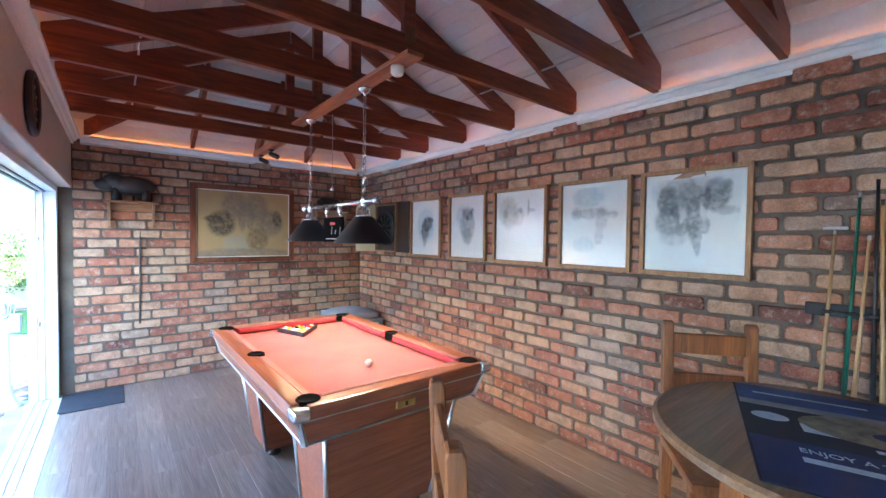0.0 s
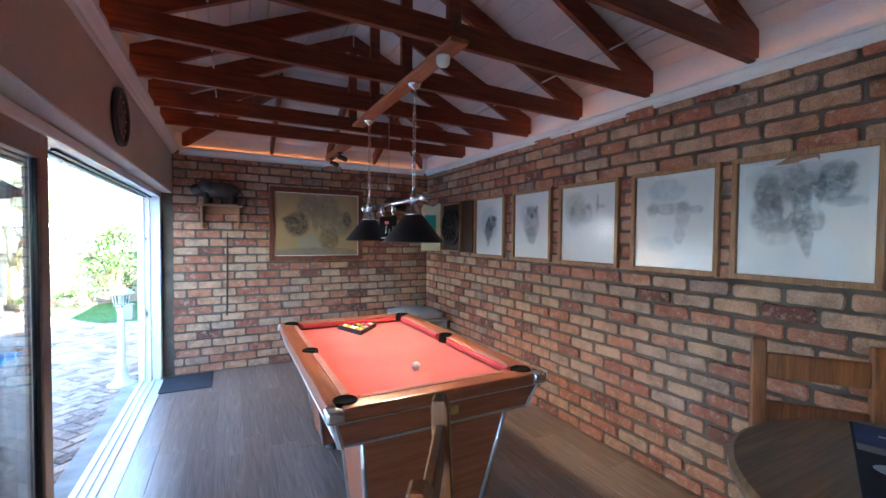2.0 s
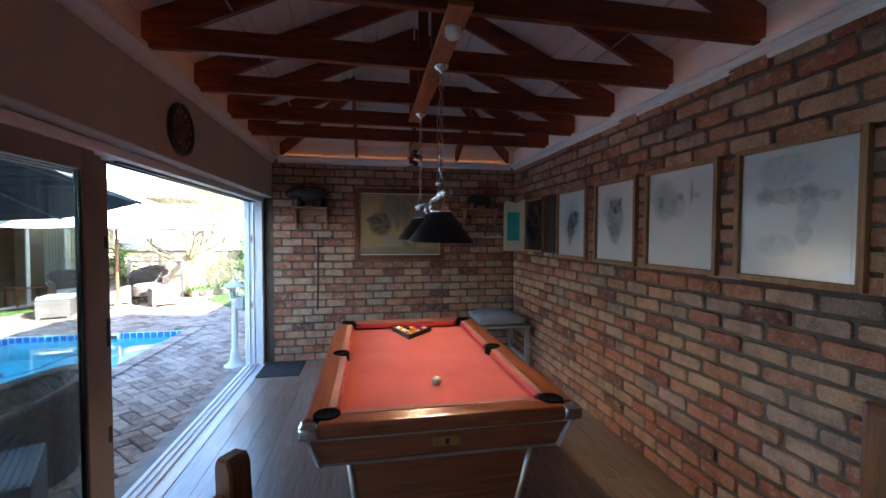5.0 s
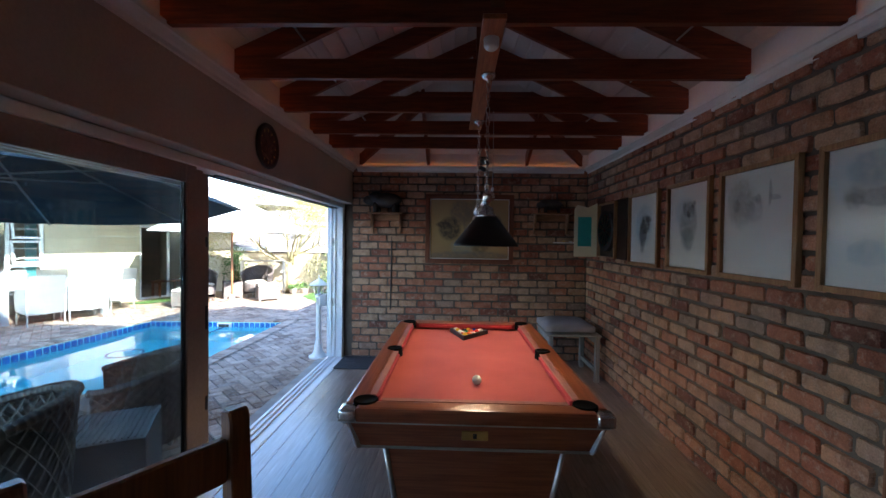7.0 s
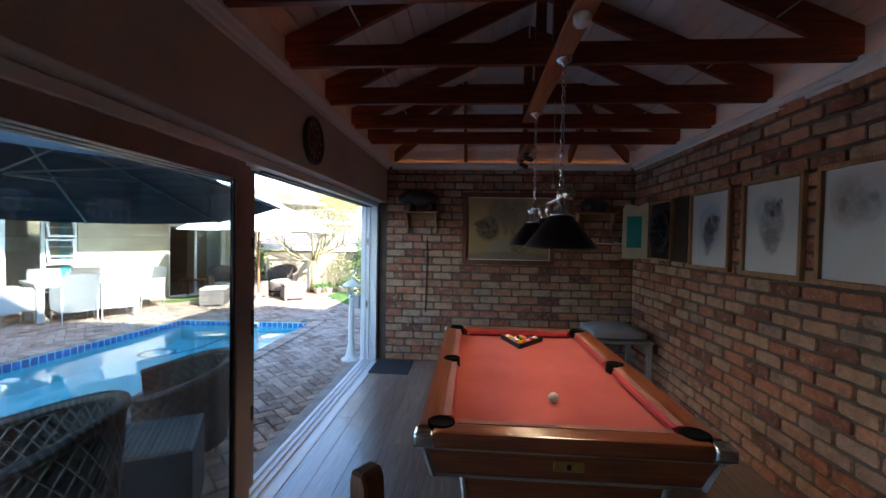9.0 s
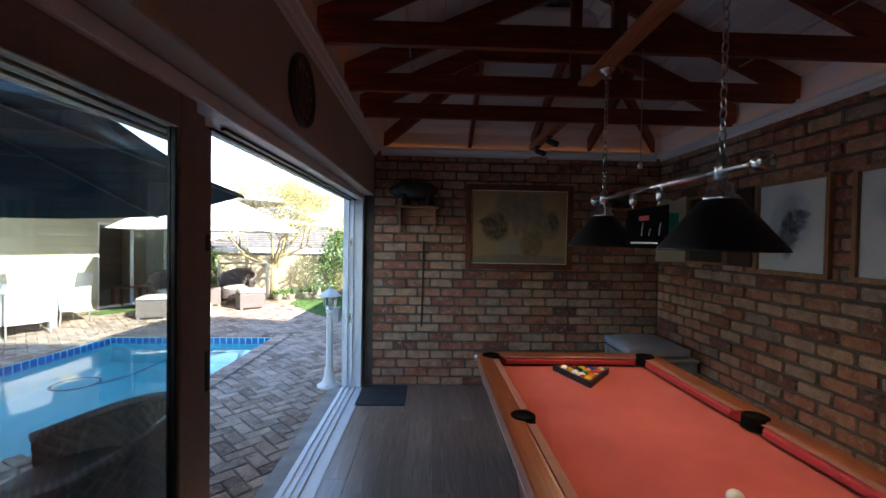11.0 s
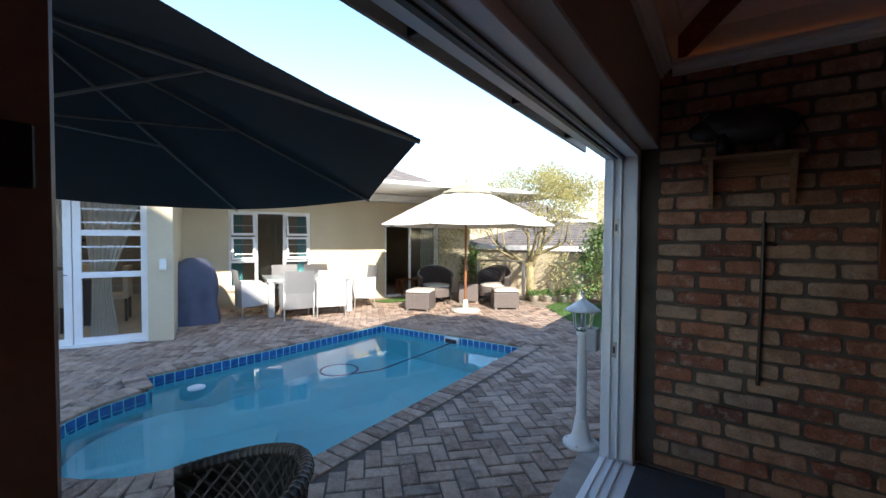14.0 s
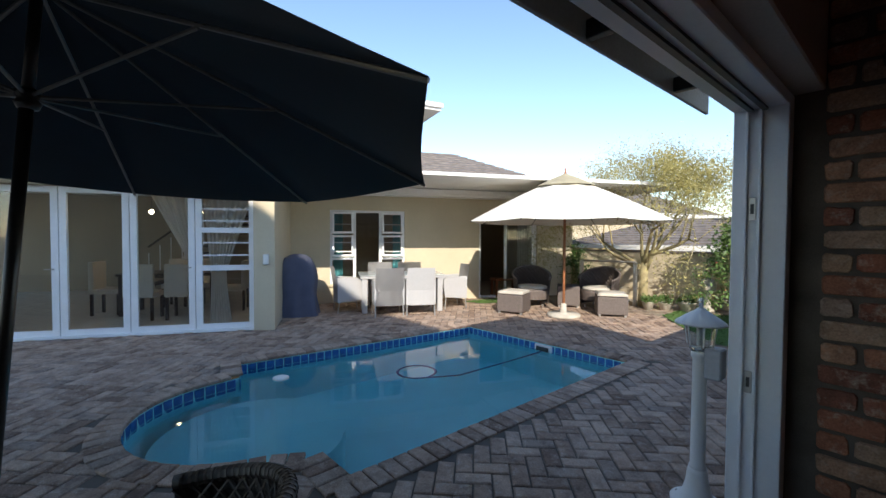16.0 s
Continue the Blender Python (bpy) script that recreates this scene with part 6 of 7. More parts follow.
def tub_chair(name, label, m, weave, r=0.40, back_h=0.74, arm_h=0.60, seat_h=0.38, cushion=None, group="", lattice=None):
    """A woven tub chair: shell round the back, open towards -x in its own frame; rolled rim, woven bands."""
    t = thing(name, label, "chair", group, m)
    bm = bmesh.new()
    n, rows = 40, 16
    grid = []
    span = radians(125)
    def top(a):
        k = 0.5 + 0.5 * math.cos(a / span * math.pi)
        return arm_h + (back_h - arm_h) * k ** 0.8
    for j in range(rows + 1):
        f = j / rows
        row = []
        for i in range(n + 1):
            a = -span + 2 * span * i / n
            rr = r * (0.86 + 0.14 * f) * (1 + 0.012 * (-1) ** (i + j))
            row.append(bm.verts.new((rr * math.cos(a), rr * 0.95 * math.sin(a), 0.05 + (top(a) - 0.05) * f)))
        grid.append(row)
    for a, b in zip(grid, grid[1:]):
        for i in range(n):
            bm.faces.new((a[i], a[i + 1], b[i + 1], b[i]))
    bmesh.ops.solidify(bm, geom=bm.faces[:], thickness=0.03)
    part("shell", bm, weave, t, "", False)
    rim = [(r * 0.985 * math.cos(a), r * 0.985 * 0.95 * math.sin(a), top(a) + 0.004) for a in [-span + 2 * span * i / 30 for i in range(31)]]
    rim_part = part("rim", tube(rim, 0.026, 8), weave, t, "rolled woven rim", True)
    if lattice:
        bm = bmesh.new()
        for sgn in (-1, 1):
            for k in range(-6, 30):
                pts = []
                for q in range(9):
                    f = 0.12 + 0.86 * q / 8
                    a = -span + 2 * span * (k + sgn * 6 * (q / 8 - 0.5)) / 24
                    if abs(a) <= span:
                        rr = r * (0.86 + 0.14 * f) + 0.004
                        pts.append((rr * math.cos(a), rr * 0.95 * math.sin(a), 0.05 + (top(a) - 0.05) * f))
                if len(pts) > 2:
                    tube(pts, 0.005, 4, bm)
                    tube([(x * (r - 0.036) / r, y * (r - 0.036) / r, z) for x, y, z in pts], 0.005, 4, bm)
        wv = part("lattice", bm, lattice, t, "paler lattice strands")
        wv["kind"] = "stuff"
    wraps = bmesh.new()
    for k in range(60):
        f = k / 60 * 30
        i0, u = int(f), f - int(f)
        p, q = Vector(rim[i0]), Vector(rim[i0 + 1])
        c, d = p.lerp(q, u), (q - p).normalized()
        tube([c - d * 0.005, c + d * 0.005], 0.0285, 8, wraps)
    wr = part("rim_wrap", wraps, lattice or weave, rim_part, "wound strands round the rim")
    wr["kind"] = "stuff"
    part("seat", lathe([(0, seat_h), (r * 0.86, seat_h), (r * 0.88, seat_h - 0.03), (r * 0.86, 0.16), (0, 0.16)], 28), weave, t)
    if cushion:
        part("cushion", lathe([(0, seat_h + 0.075), (r * 0.6, seat_h + 0.07), (r * 0.78, seat_h + 0.05), (r * 0.80, seat_h + 0.02), (r * 0.76, seat_h + 0.002), (0, seat_h + 0.002)], 28), cushion, t, "cream seat cushion", True)
    for a in (0.7, 2.4, -0.7, -2.4):
        part("foot", lathe([(0, 0), (0.018, 0), (0.022, 0.06), (0, 0.06)], 10, centre=(r * 0.75 * math.cos(a), r * 0.7 * math.sin(a), 0)), M_STEEL, t)
    return t


def ottoman(label, m, weave, s=0.25, h=0.42, pad=None, group=""):
    t = thing("ottoman", label, "ottoman", group, m)
    part("body", box(-s, s, -s, s, 0.04, h, 0.02, 2), weave, t)
    for k in range(int(2 * s / 0.03)):
        x = -s + 0.025 + 0.03 * k
        if x < s - 0.02:
            part("weave_strand", tube([(x, -s + 0.02, h + 0.002), (x, s - 0.02, h + 0.002)], 0.007, 5), weave, t) if not pad else None
    for x in (-s + 0.04, s - 0.04):
        for y in (-s + 0.04, s - 0.04):
            part("foot", box(x - 0.02, x + 0.02, y - 0.02, y + 0.02, 0.0, 0.045), M_STEEL, t)
    if pad:
        part("cushion", cushion_mesh(-s + 0.005, s - 0.005, -s + 0.005, s - 0.005, h, h + 0.07, 0.01), pad, t, "cream cushion pad", True)
    return t


M_STRAND = speckled("brown_strand", (0.085, 0.068, 0.055), 0.5, 0.25, 30, 160, 0.2)
M_WICKER_B = speckled("brown_grey_wicker", (0.13, 0.105, 0.095), 0.65, 0.25, 40, 180, 0.5)
tub_chair("wicker_chair", "dark brown woven tub chair beside the pool", pose(-1.07, 3.20, GZ, 0, 0, 35), M_WICKER_D, 0.40, 0.67, 0.52, group="dark wicker chairs", lattice=M_STRAND)
tub_chair("wicker_chair", "dark brown woven tub chair close to the glass door", pose(-0.76, 1.78, GZ, 0, 0, 25), M_WICKER_D, 0.44, 0.86, 0.70, group="dark wicker chairs", lattice=M_STRAND)
ottoman("dark brown woven footstool beside the tub chairs", pose(-0.66, 2.46, GZ, 0, 0, 28), M_WICKER_D, 0.25, 0.48)
tub_chair("garden_chair", "brown wicker tub chair with a cream cushion", pose(-5.02, 10.15, GZ, 0, 0, 135), M_WICKER_B, 0.42, 0.80, 0.58, 0.36, M_SEAT, "wicker garden chairs")
tub_chair("garden_chair", "brown wicker tub chair with a cream cushion", pose(-3.98, 11.05, GZ, 0, 0, 100), M_WICKER_B, 0.42, 0.80, 0.58, 0.36, M_SEAT, "wicker garden chairs")
ottoman("brown wicker footstool with a cream pad", pose(-4.72, 9.22, GZ, 0, 0, 20), M_WICKER_B, 0.25, 0.36, M_SEAT, "wicker footstools")
ottoman("brown wicker footstool with a cream pad", pose(-3.40, 10.42, GZ, 0, 0, 35), M_WICKER_B, 0.26, 0.36, M_SEAT, "wicker footstools")
ottoman("square brown wicker side table between the chairs", pose(-4.45, 10.65, GZ, 0, 0, 35), M_WICKER_B, 0.22, 0.44)


def dining_chair_out(m, first=None):
    if first:
        return copy_thing(first, m)
    t = thing("patio_chair", "pale grey woven patio dining chair", "chair", "patio dining chairs", m)
    # own frame: faces +y, back at y = -0.24
    bm = bmesh.new()
    grid = []
    for j in range(11):
        f = j / 10
        z = 0.20 + 0.68 * f
        lean = -0.24 - 0.10 * max(0, f - 0.4)
        w = 0.25 + 0.01 * math.sin(f * 3)
        row = [bm.verts.new((-w + 2 * w * i / 8, lean + 0.03 * (1 - (2 * i / 8 - 1) ** 2) * -1, z)) for i in range(9)]
        grid.append(row)
    for a, b in zip(grid, grid[1:]):
        for i in range(8):
            bm.faces.new((a[i], a[i + 1], b[i + 1], b[i]))
    bmesh.ops.solidify(bm, geom=bm.faces[:], thickness=0.035)
    part("backrest", bm, M_WICKER_L, t)
    part("seat", box(-0.245, 0.245, -0.24, 0.24, 0.38, 0.44, 0.015, 2), M_WICKER_L, t)
    for x in (-0.25, 0.25):
        part("side_panel", prism([(-0.24, 0.20), (0.22, 0.24), (0.25, 0.42), (0.25, 0.60), (0.20, 0.63), (-0.25, 0.66)], 0, x - 0.022, x + 0.022, 0.006), M_WICKER_L, t)
        for y in (-0.21, 0.20):
            part("leg", tube([(x, y, 0.24), (x * 1.02, y * 1.12, 0.0)], 0.014, 8), M_STEEL, t)
    return t


TA = 63.0
tm0 = pose(-6.38, 7.72, GZ, 0, 0, TA)
ptab = thing("patio_table", "pale grey patio dining table with a glass top", "table", m=tm0)
part("glass_top", box(-0.82, 0.82, -0.44, 0.44, 0.705, 0.715, 0.003), speckled("frosted_glass_top", (0.55, 0.60, 0.60), 0.12, 0.03, 3, 60, 0), ptab, "pale glass top")
part("top_frame", box(-0.80, 0.80, -0.42, 0.42, 0.65, 0.703, 0.004), M_WICKER_L, ptab)
for x in (-0.72, 0.72):
    for y in (-0.34, 0.34):
        part("leg", box(x - 0.05, x + 0.05, y - 0.05, y + 0.05, 0.0, 0.65, 0.004), M_WICKER_L, ptab)
fc = dining_chair_out(tm0 @ pose(-0.31, -0.56, 0, 0, 0, 2))
for x, y, r in ((0.28, -0.57, -3), (-0.34, 0.60, 180), (0.30, 0.60, 178), (-1.02, -0.02, -80), (1.05, 0.02, 95)):
    dining_chair_out(tm0 @ pose(x, y, 0, 0, 0, r), fc)


def covered_barbecue():
    bm = bmesh.new()
    n, grid = 40, []
    prof = [(0.33, 0.30, 0.0), (0.315, 0.285, 0.10), (0.30, 0.27, 0.22), (0.285, 0.26, 0.36), (0.30, 0.265, 0.52), (0.31, 0.27, 0.66), (0.29, 0.25, 0.80), (0.255, 0.215, 0.92), (0.20, 0.16, 1.02), (0.12, 0.10, 1.075), (0.05, 0.04, 1.09), (0.01, 0.01, 1.092)]
    for k, (a, b, z) in enumerate(prof):
        row = []
        for i in range(n):
            t = 2 * math.pi * i / n
            c, s = math.cos(t), math.sin(t)
            q = (abs(c) ** 4 + abs(s) ** 4) ** -0.25
            fold = 1 + (0.05 * math.sin(7 * t + 0.5 * k) + 0.03 * math.sin(13 * t - 0.9 * k)) * (1 - z / 1.3)
            row.append(bm.verts.new((a * c * q * fold, b * s * q * fold, z)))
        grid.append(row)
    for a, b in zip(grid, grid[1:]):
        for i in range(n):
            bm.faces.new((a[i], a[(i + 1) % n], b[(i + 1) % n], b[i]))
    ob = link("covered_barbecue", bm, M_COVER, smooth=True)
    ob.matrix_world = pose(-7.08, 5.92, GZ, 0, 0, 65) @ Matrix.Diagonal((1.12, 1.15, 1.02, 1))
    tagged(ob, "barbecue under a slate-blue cloth cover", "barbecue")


covered_barbecue()
wl = part("wall_lamp", box(-0.16, -0.08, -0.07, -0.001, 0.94, 1.10, 0.012), M_WHITE, house, "small white outdoor wall lamp")


# dining room seen through the folding doors
def inner_chair(x, y, r):
    t = thing("parsons_chair", "cream upholstered dining chair behind the glass doors", "chair", "dining room chairs", HM @ pose(x, y, GZ + 0.01, 0, 0, r))
    part("backrest", box(-0.22, 0.22, -0.24, -0.16, 0.40, 0.95, 0.02, 2), M_SEAT, t)
    part("seat", box(-0.22, 0.22, -0.16, 0.24, 0.38, 0.47, 0.02, 2), M_SEAT, t)
    for a in (-0.19, 0.19):
        for b in (-0.2, 0.2):
            part("leg", box(a - 0.02, a + 0.02, b - 0.02, b + 0.02, 0, 0.38), M_DARKWOOD, t)


for x, y, r in ((-2.25, 1.3, 0), (-1.65, 1.3, 0), (-2.2, 2.7, 180), (-1.6, 2.7, 180), (-3.05, 2.0, -90), (-1.0, 2.0, 90)):
    inner_chair(x, y, r)
dt = thing("dining_table", "dark wooden dining table behind the glass doors", "table", m=HM @ pose(-2.0, 2.0, GZ + 0.01))
part("tabletop", box(-0.8, 0.8, -0.42, 0.42, 0.70, 0.75, 0.004), M_DARKWOOD, dt)
for x in (-0.72, 0.72):
    for y in (-0.34, 0.34):
        part("leg", box(x - 0.045, x + 0.045, y - 0.045, y + 0.045, 0, 0.70), M_DARKWOOD, dt)
for x in (-2.35, -1.95, -1.55):
    pl = thing("pendant_bulb", "bare glowing bulb hanging over the dining table", "pendant light", "dining pendants", HM @ pose(x, 1.9, 0))
    part("flex", tube([(0, 0, 2.42), (0, 0, 1.86)], 0.004, 6), M_BLACK, pl)
    part("bulb", ball((0, 0, 1.81), 0.04, sub=2), M_BULB, pl, "glowing bulb", True)
st = thing("staircase", "dark wooden staircase at the back of the dining room", "stairs", m=HM)
for k in range(11):
    part("tread", box(-3.6 + 0.24 * k, -3.34 + 0.24 * k, 4.7, 5.7, 0.15 + 0.19 * k, 0.19 + 0.19 * k), M_DARKWOOD, st)
    part("baluster", box(-3.5 + 0.24 * k, -3.48 + 0.24 * k, 4.72, 4.74, 0.19 + 0.19 * k, 0.95 + 0.19 * k), M_WHITE, st)
part("handrail", tube([(-3.5, 4.73, 1.1), (-1.0, 4.73, 3.08)], 0.025, 8), M_DARKWOOD, st)
lt = thing("lounge_bench", "low orange-brown wooden table inside the garden door", "table", m=HM @ pose(4.95, 2.6, GZ + 0.01))
part("tabletop", box(-0.32, 0.32, -0.2, 0.2, 0.38, 0.42), M_PINE, lt)
for x in (-0.28, 0.28):
    for y in (-0.16, 0.16):
        part("leg", box(x - 0.025, x + 0.025, y - 0.025, y + 0.025, 0, 0.38), M_PINE, lt)


# ---- garden: lawn, tree, shrubs, far wall and neighbours ----
def lawn(name, pts, label):
    bm = bmesh.new()
    rng = random.Random(3)
    f = bm.faces.new([bm.verts.new((x, y, GZ + 0.004)) for x, y in pts])
    ob = link(name, bm, M_GRASS)
    tagged(ob, label, "lawn", kind="structure")
    xs, ys = [p[0] for p in pts], [p[1] for p in pts]
    verts, faces = [], []
    for _ in range(9000):
        x, y = rng.uniform(min(xs), max(xs)), rng.uniform(min(ys), max(ys))
        if inside(x, y, pts):
            a, h, w = rng.uniform(0, 6.28), rng.uniform(0.015, 0.045), 0.004
            i = len(verts)
            verts += [(x - w * math.cos(a), y - w * math.sin(a), GZ), (x + w * math.cos(a), y + w * math.sin(a), GZ), (x + rng.uniform(-0.02, 0.02), y + rng.uniform(-0.02, 0.02), GZ + h)]
            faces.append((i, i + 1, i + 2))
    me = bpy.data.meshes.new("grass")
    me.from_pydata(verts, [], faces)
    me.materials.append(M_LEAF)
    g = new("grass", me)
    g.parent = ob
    g["kind"] = "stuff"


def inside(x, y, poly):
    hit, n = False, len(poly)
    for i in range(n):
        (xa, ya), (xb, yb) = poly[i], poly[(i + 1) % n]
        if (ya > y) != (yb > y) and x < (xb - xa) * (y - ya) / (yb - ya) + xa:
            hit = not hit
    return hit


LAWNS = ([(-2.75, 11.9), (-2.75, 11.1), (-1.55, 9.5), (-0.2, 9.3), (-0.2, 12.3)], [(-6.25, 9.3), (-5.75, 9.5), (-5.35, 10.9), (-5.9, 11.1)])
lawn("lawn", LAWNS[0], "small green lawn by the garden wall")
lawn("lawn_strip", LAWNS[1], "strip of green lawn by the garden door")
tagged(link("patio_slab", box(-6.6, -2.75, 10.9, 13.0, GZ - 0.02, GZ - 0.001), speckled("pale_paving", (0.36, 0.30, 0.22), 0.9, 0.15, 5, 90, 0.3)), "pale paved strip before the garden wall", "paving", kind="structure")
structure("wall_garden_back", box(-6.2, 0.0, 12.7, 12.9, GZ - 0.1, 1.05), M_HOUSE, "low beige plastered garden wall", "wall")
structure("wall_garden_coping", box(-6.25, 0.05, 12.66, 12.94, 1.052, 1.10, 0.01), M_ROOF, "dark coping on the garden wall", "wall")


def branches(rng, p, d, length, r, depth, segs, tips):
    """A limb and its forks, as lists of points and radii."""
    pts, radii = [p.copy()], [r]
    q = p.copy()
    steps = 4
    for i in range(steps):
        d = (d + Vector((rng.uniform(-0.18, 0.18), rng.uniform(-0.18, 0.18), rng.uniform(-0.06, 0.14)))).normalized()
        q = q + d * length / steps
        pts.append(q.copy())
        radii.append(r * (1 - 0.45 * (i + 1) / steps))
    segs.append((pts, radii, depth))
    if depth == 0:
        tips.append((q.copy(), d.copy()))
        return
    for k in range(rng.choice((2, 3, 3)) if depth > 1 else 3):
        a = rng.uniform(0, 6.28)
        side = d.orthogonal().normalized()
        side = Matrix.Rotation(a, 3, d) @ side
        nd_ = (d * rng.uniform(0.55, 0.9) + side * rng.uniform(0.5, 0.9) + Vector((0, 0, 0.10))).normalized()
        start = pts[-1] if k else pts[-2]
        branches(rng, start, nd_, length * rng.uniform(0.62, 0.8), radii[-1] * 0.8, depth - 1, segs, tips)


def leaf_cloud(rng, tips, per, spread, size, slim=0.35):
    verts, faces = [], []
    for p, d in tips:
        for _ in range(per):
            c = p + Vector((rng.gauss(0, spread), rng.gauss(0, spread), rng.gauss(0, spread * 0.8)))
            u = Vector((rng.uniform(-1, 1), rng.uniform(-1, 1), rng.uniform(-0.4, 1))).normalized()
            w = u.orthogonal().normalized()
            w = Matrix.Rotation(rng.uniform(0, 6.28), 3, u) @ w
            l = size * rng.uniform(0.6, 1.3)
            i = len(verts)
            verts += [tuple(c - u * l), tuple(c + w * l * slim), tuple(c + u * l), tuple(c - w * l * slim)]
            faces.append((i, i + 1, i + 2, i + 3))
    return verts, faces


def tree(name, label, base, seed, trunk_h, limb, r, depth, leaf_mat, per, spread, size, spread_dirs, bark):
    rng = random.Random(seed)
    t = thing(name, label, "tree", m=pose(base[0], base[1], GZ))
    segs, tips = [], []
    trunk_top = Vector((0.03, 0, trunk_h))
    bm = tube([(0, 0, -0.02), (0.01, 0.0, trunk_h * 0.5), trunk_top], r, 10, radii=[r * 1.25, r, r * 0.9])
    part("trunk", bm, bark, t, "", True)
    for d in spread_dirs:
        branches(rng, trunk_top - Vector((0, 0, rng.uniform(0, trunk_h * 0.35))), Vector(d).normalized(), limb, r * 0.55, depth, segs, tips)
    bm = bmesh.new()
    for pts, radii, dp in segs:
        tube(pts, 0.02, 5 if dp < 2 else 7, bm, [max(x, 0.004) for x in radii])
    part("branchwork", bm, bark, t, "", True)
    v, f = leaf_cloud(rng, tips, per, spread, size)
    me = bpy.data.meshes.new("crown")
    me.from_pydata(v, [], f)
    me.materials.append(leaf_mat)
    c = new("crown", me)
    c.parent = t
    return t


tree("garden_tree", "sparse yellow-barked tree with fine yellow-green leaves", (-3.43, 11.84), 4, 1.05, 1.0, 0.085, 3, M_LEAF_Y, 230, 0.20, 0.024,
     [(0.9, 0.2, 0.8), (-0.9, -0.2, 0.75), (0.1, 0.8, 1.0), (0.2, -0.8, 1.0), (0.4, 0.1, 1.5), (-0.5, 0.2, 1.4), (1.0, -0.3, 0.3), (-1.0, 0.1, 0.3)], M_BARK)


def shrub(label, base, seed, h, w, mat_, n=70, flowers=None):
    rng = random.Random(seed)
    t = thing("shrub", label, "shrub", m=pose(base[0], base[1], GZ))
    tips = []
    bm = bmesh.new()
    for k in range(n):
        a, rr, z = rng.uniform(0, 6.28), w * math.sqrt(rng.random()), h * (0.15 + 0.85 * rng.random() ** 0.8)
        k2 = math.sin(math.pi * min(1, 0.25 + z / h * 0.75)) ** 0.6
        p = Vector((rr * k2 * math.cos(a), rr * k2 * math.sin(a), z))
        tips.append((p, Vector((0, 0, 1))))
        if k % 3 == 0:
            tube([(0.05 * math.cos(a), 0.05 * math.sin(a), 0), p * 0.55, p], 0.008, 5, bm, [0.012, 0.008, 0.004])
    part("stem_cluster", bm, M_BARK, t)
    v, f = leaf_cloud(rng, tips, 60, 0.11, 0.035, 0.5)
    me = bpy.data.meshes.new("foliage")
    me.from_pydata(v, [], f)
    me.materials.append(mat_)
    c = new("foliage", me)
    c.parent = t
    if flowers:
        v, f = leaf_cloud(rng, rng.sample(tips, 12), 8, 0.07, 0.02, 0.8)
        me = bpy.data.meshes.new("flowers")
        me.from_pydata(v, [], f)
        me.materials.append(flowers)
        c = new("flowers", me)
        c.parent = t
    return t


shrub("bushy green shrub with a few red flowers", (-1.75, 12.0), 21, 1.75, 0.75, M_LEAF, 90, speckled("red_petals", (0.4, 0.05, 0.03), 0.7, 0.2, 10, 60, 0))
shrub("bushy green shrub at the garden wall", (-0.85, 12.1), 22, 1.9, 0.7, M_LEAF, 80)
shrub("low green plant beside the wall", (-5.35, 12.3), 23, 1.25, 0.4, M_LEAF, 40)


def pot(x, y, r, h, label, leaf=True, seed=1):
    t = thing("plant_pot", label, "plant pot", "pots by the garden wall", pose(x, y, GZ))
    part("pot", lathe([(0, 0), (r * 0.72, 0), (r, h * 0.9), (r * 1.06, h * 0.92), (r * 1.06, h), (r * 0.92, h), (r * 0.88, h * 0.8), (0, h * 0.8)], 20), M_STONE, t, "", True)
    if leaf:
        rng = random.Random(seed)
        v, f = leaf_cloud(rng, [(Vector((rng.uniform(-r, r), rng.uniform(-r, r), h + rng.uniform(0, r))), Vector((0, 0, 1))) for _ in range(14)], 22, 0.04, 0.028, 0.5)
        me = bpy.data.meshes.new("plant")
        me.from_pydata(v, [], f)
        me.materials.append(M_LEAF)
        c = new("plant", me)
        c.parent = t
        c["kind"] = "stuff"


pot(-3.2, 11.55, 0.11, 0.16, "small grey stone pot with a green plant", True, 2)
pot(-2.95, 11.75, 0.12, 0.15, "small pale stone pot with a green plant", True, 3)
pot(-2.62, 11.95, 0.15, 0.18, "stone planter full of green leaves", True, 4)
orn = lathe([(0, 0), (0.13, 0), (0.13, 0.05), (0.07, 0.09), (0.055, 0.30), (0.07, 0.36), (0.12, 0.40), (0.155, 0.48), (0.15, 0.56), (0.10, 0.63), (0, 0.66)], 22)
ob = link("garden_ornament", orn, M_STONE, smooth=True)
ob.location = (-2.35, 12.2, GZ)
tagged(ob, "pale cast stone garden ornament on a stem", "ornament")


def rail_fence():
    t = thing("garden_rail", "pale metal rail beside the patio chairs", "railing")
    a, b = Vector((-4.62, 11.45, GZ)), Vector((-3.55, 11.75, GZ))
    for k in range(2):
        p = a.lerp(b, k)
        part("post", box(p.x - 0.035, p.x + 0.035, p.y - 0.035, p.y + 0.035, GZ, GZ + 0.92, 0.004), M_STEEL, t)
    part("top_rail", tube([(a.x, a.y, GZ + 0.93), (b.x, b.y, GZ + 0.93)], 0.022, 8), M_STEEL, t)
    part("mid_rail", tube([(a.x, a.y, GZ + 0.12), (b.x, b.y, GZ + 0.12)], 0.014, 8), M_STEEL, t)


rail_fence()


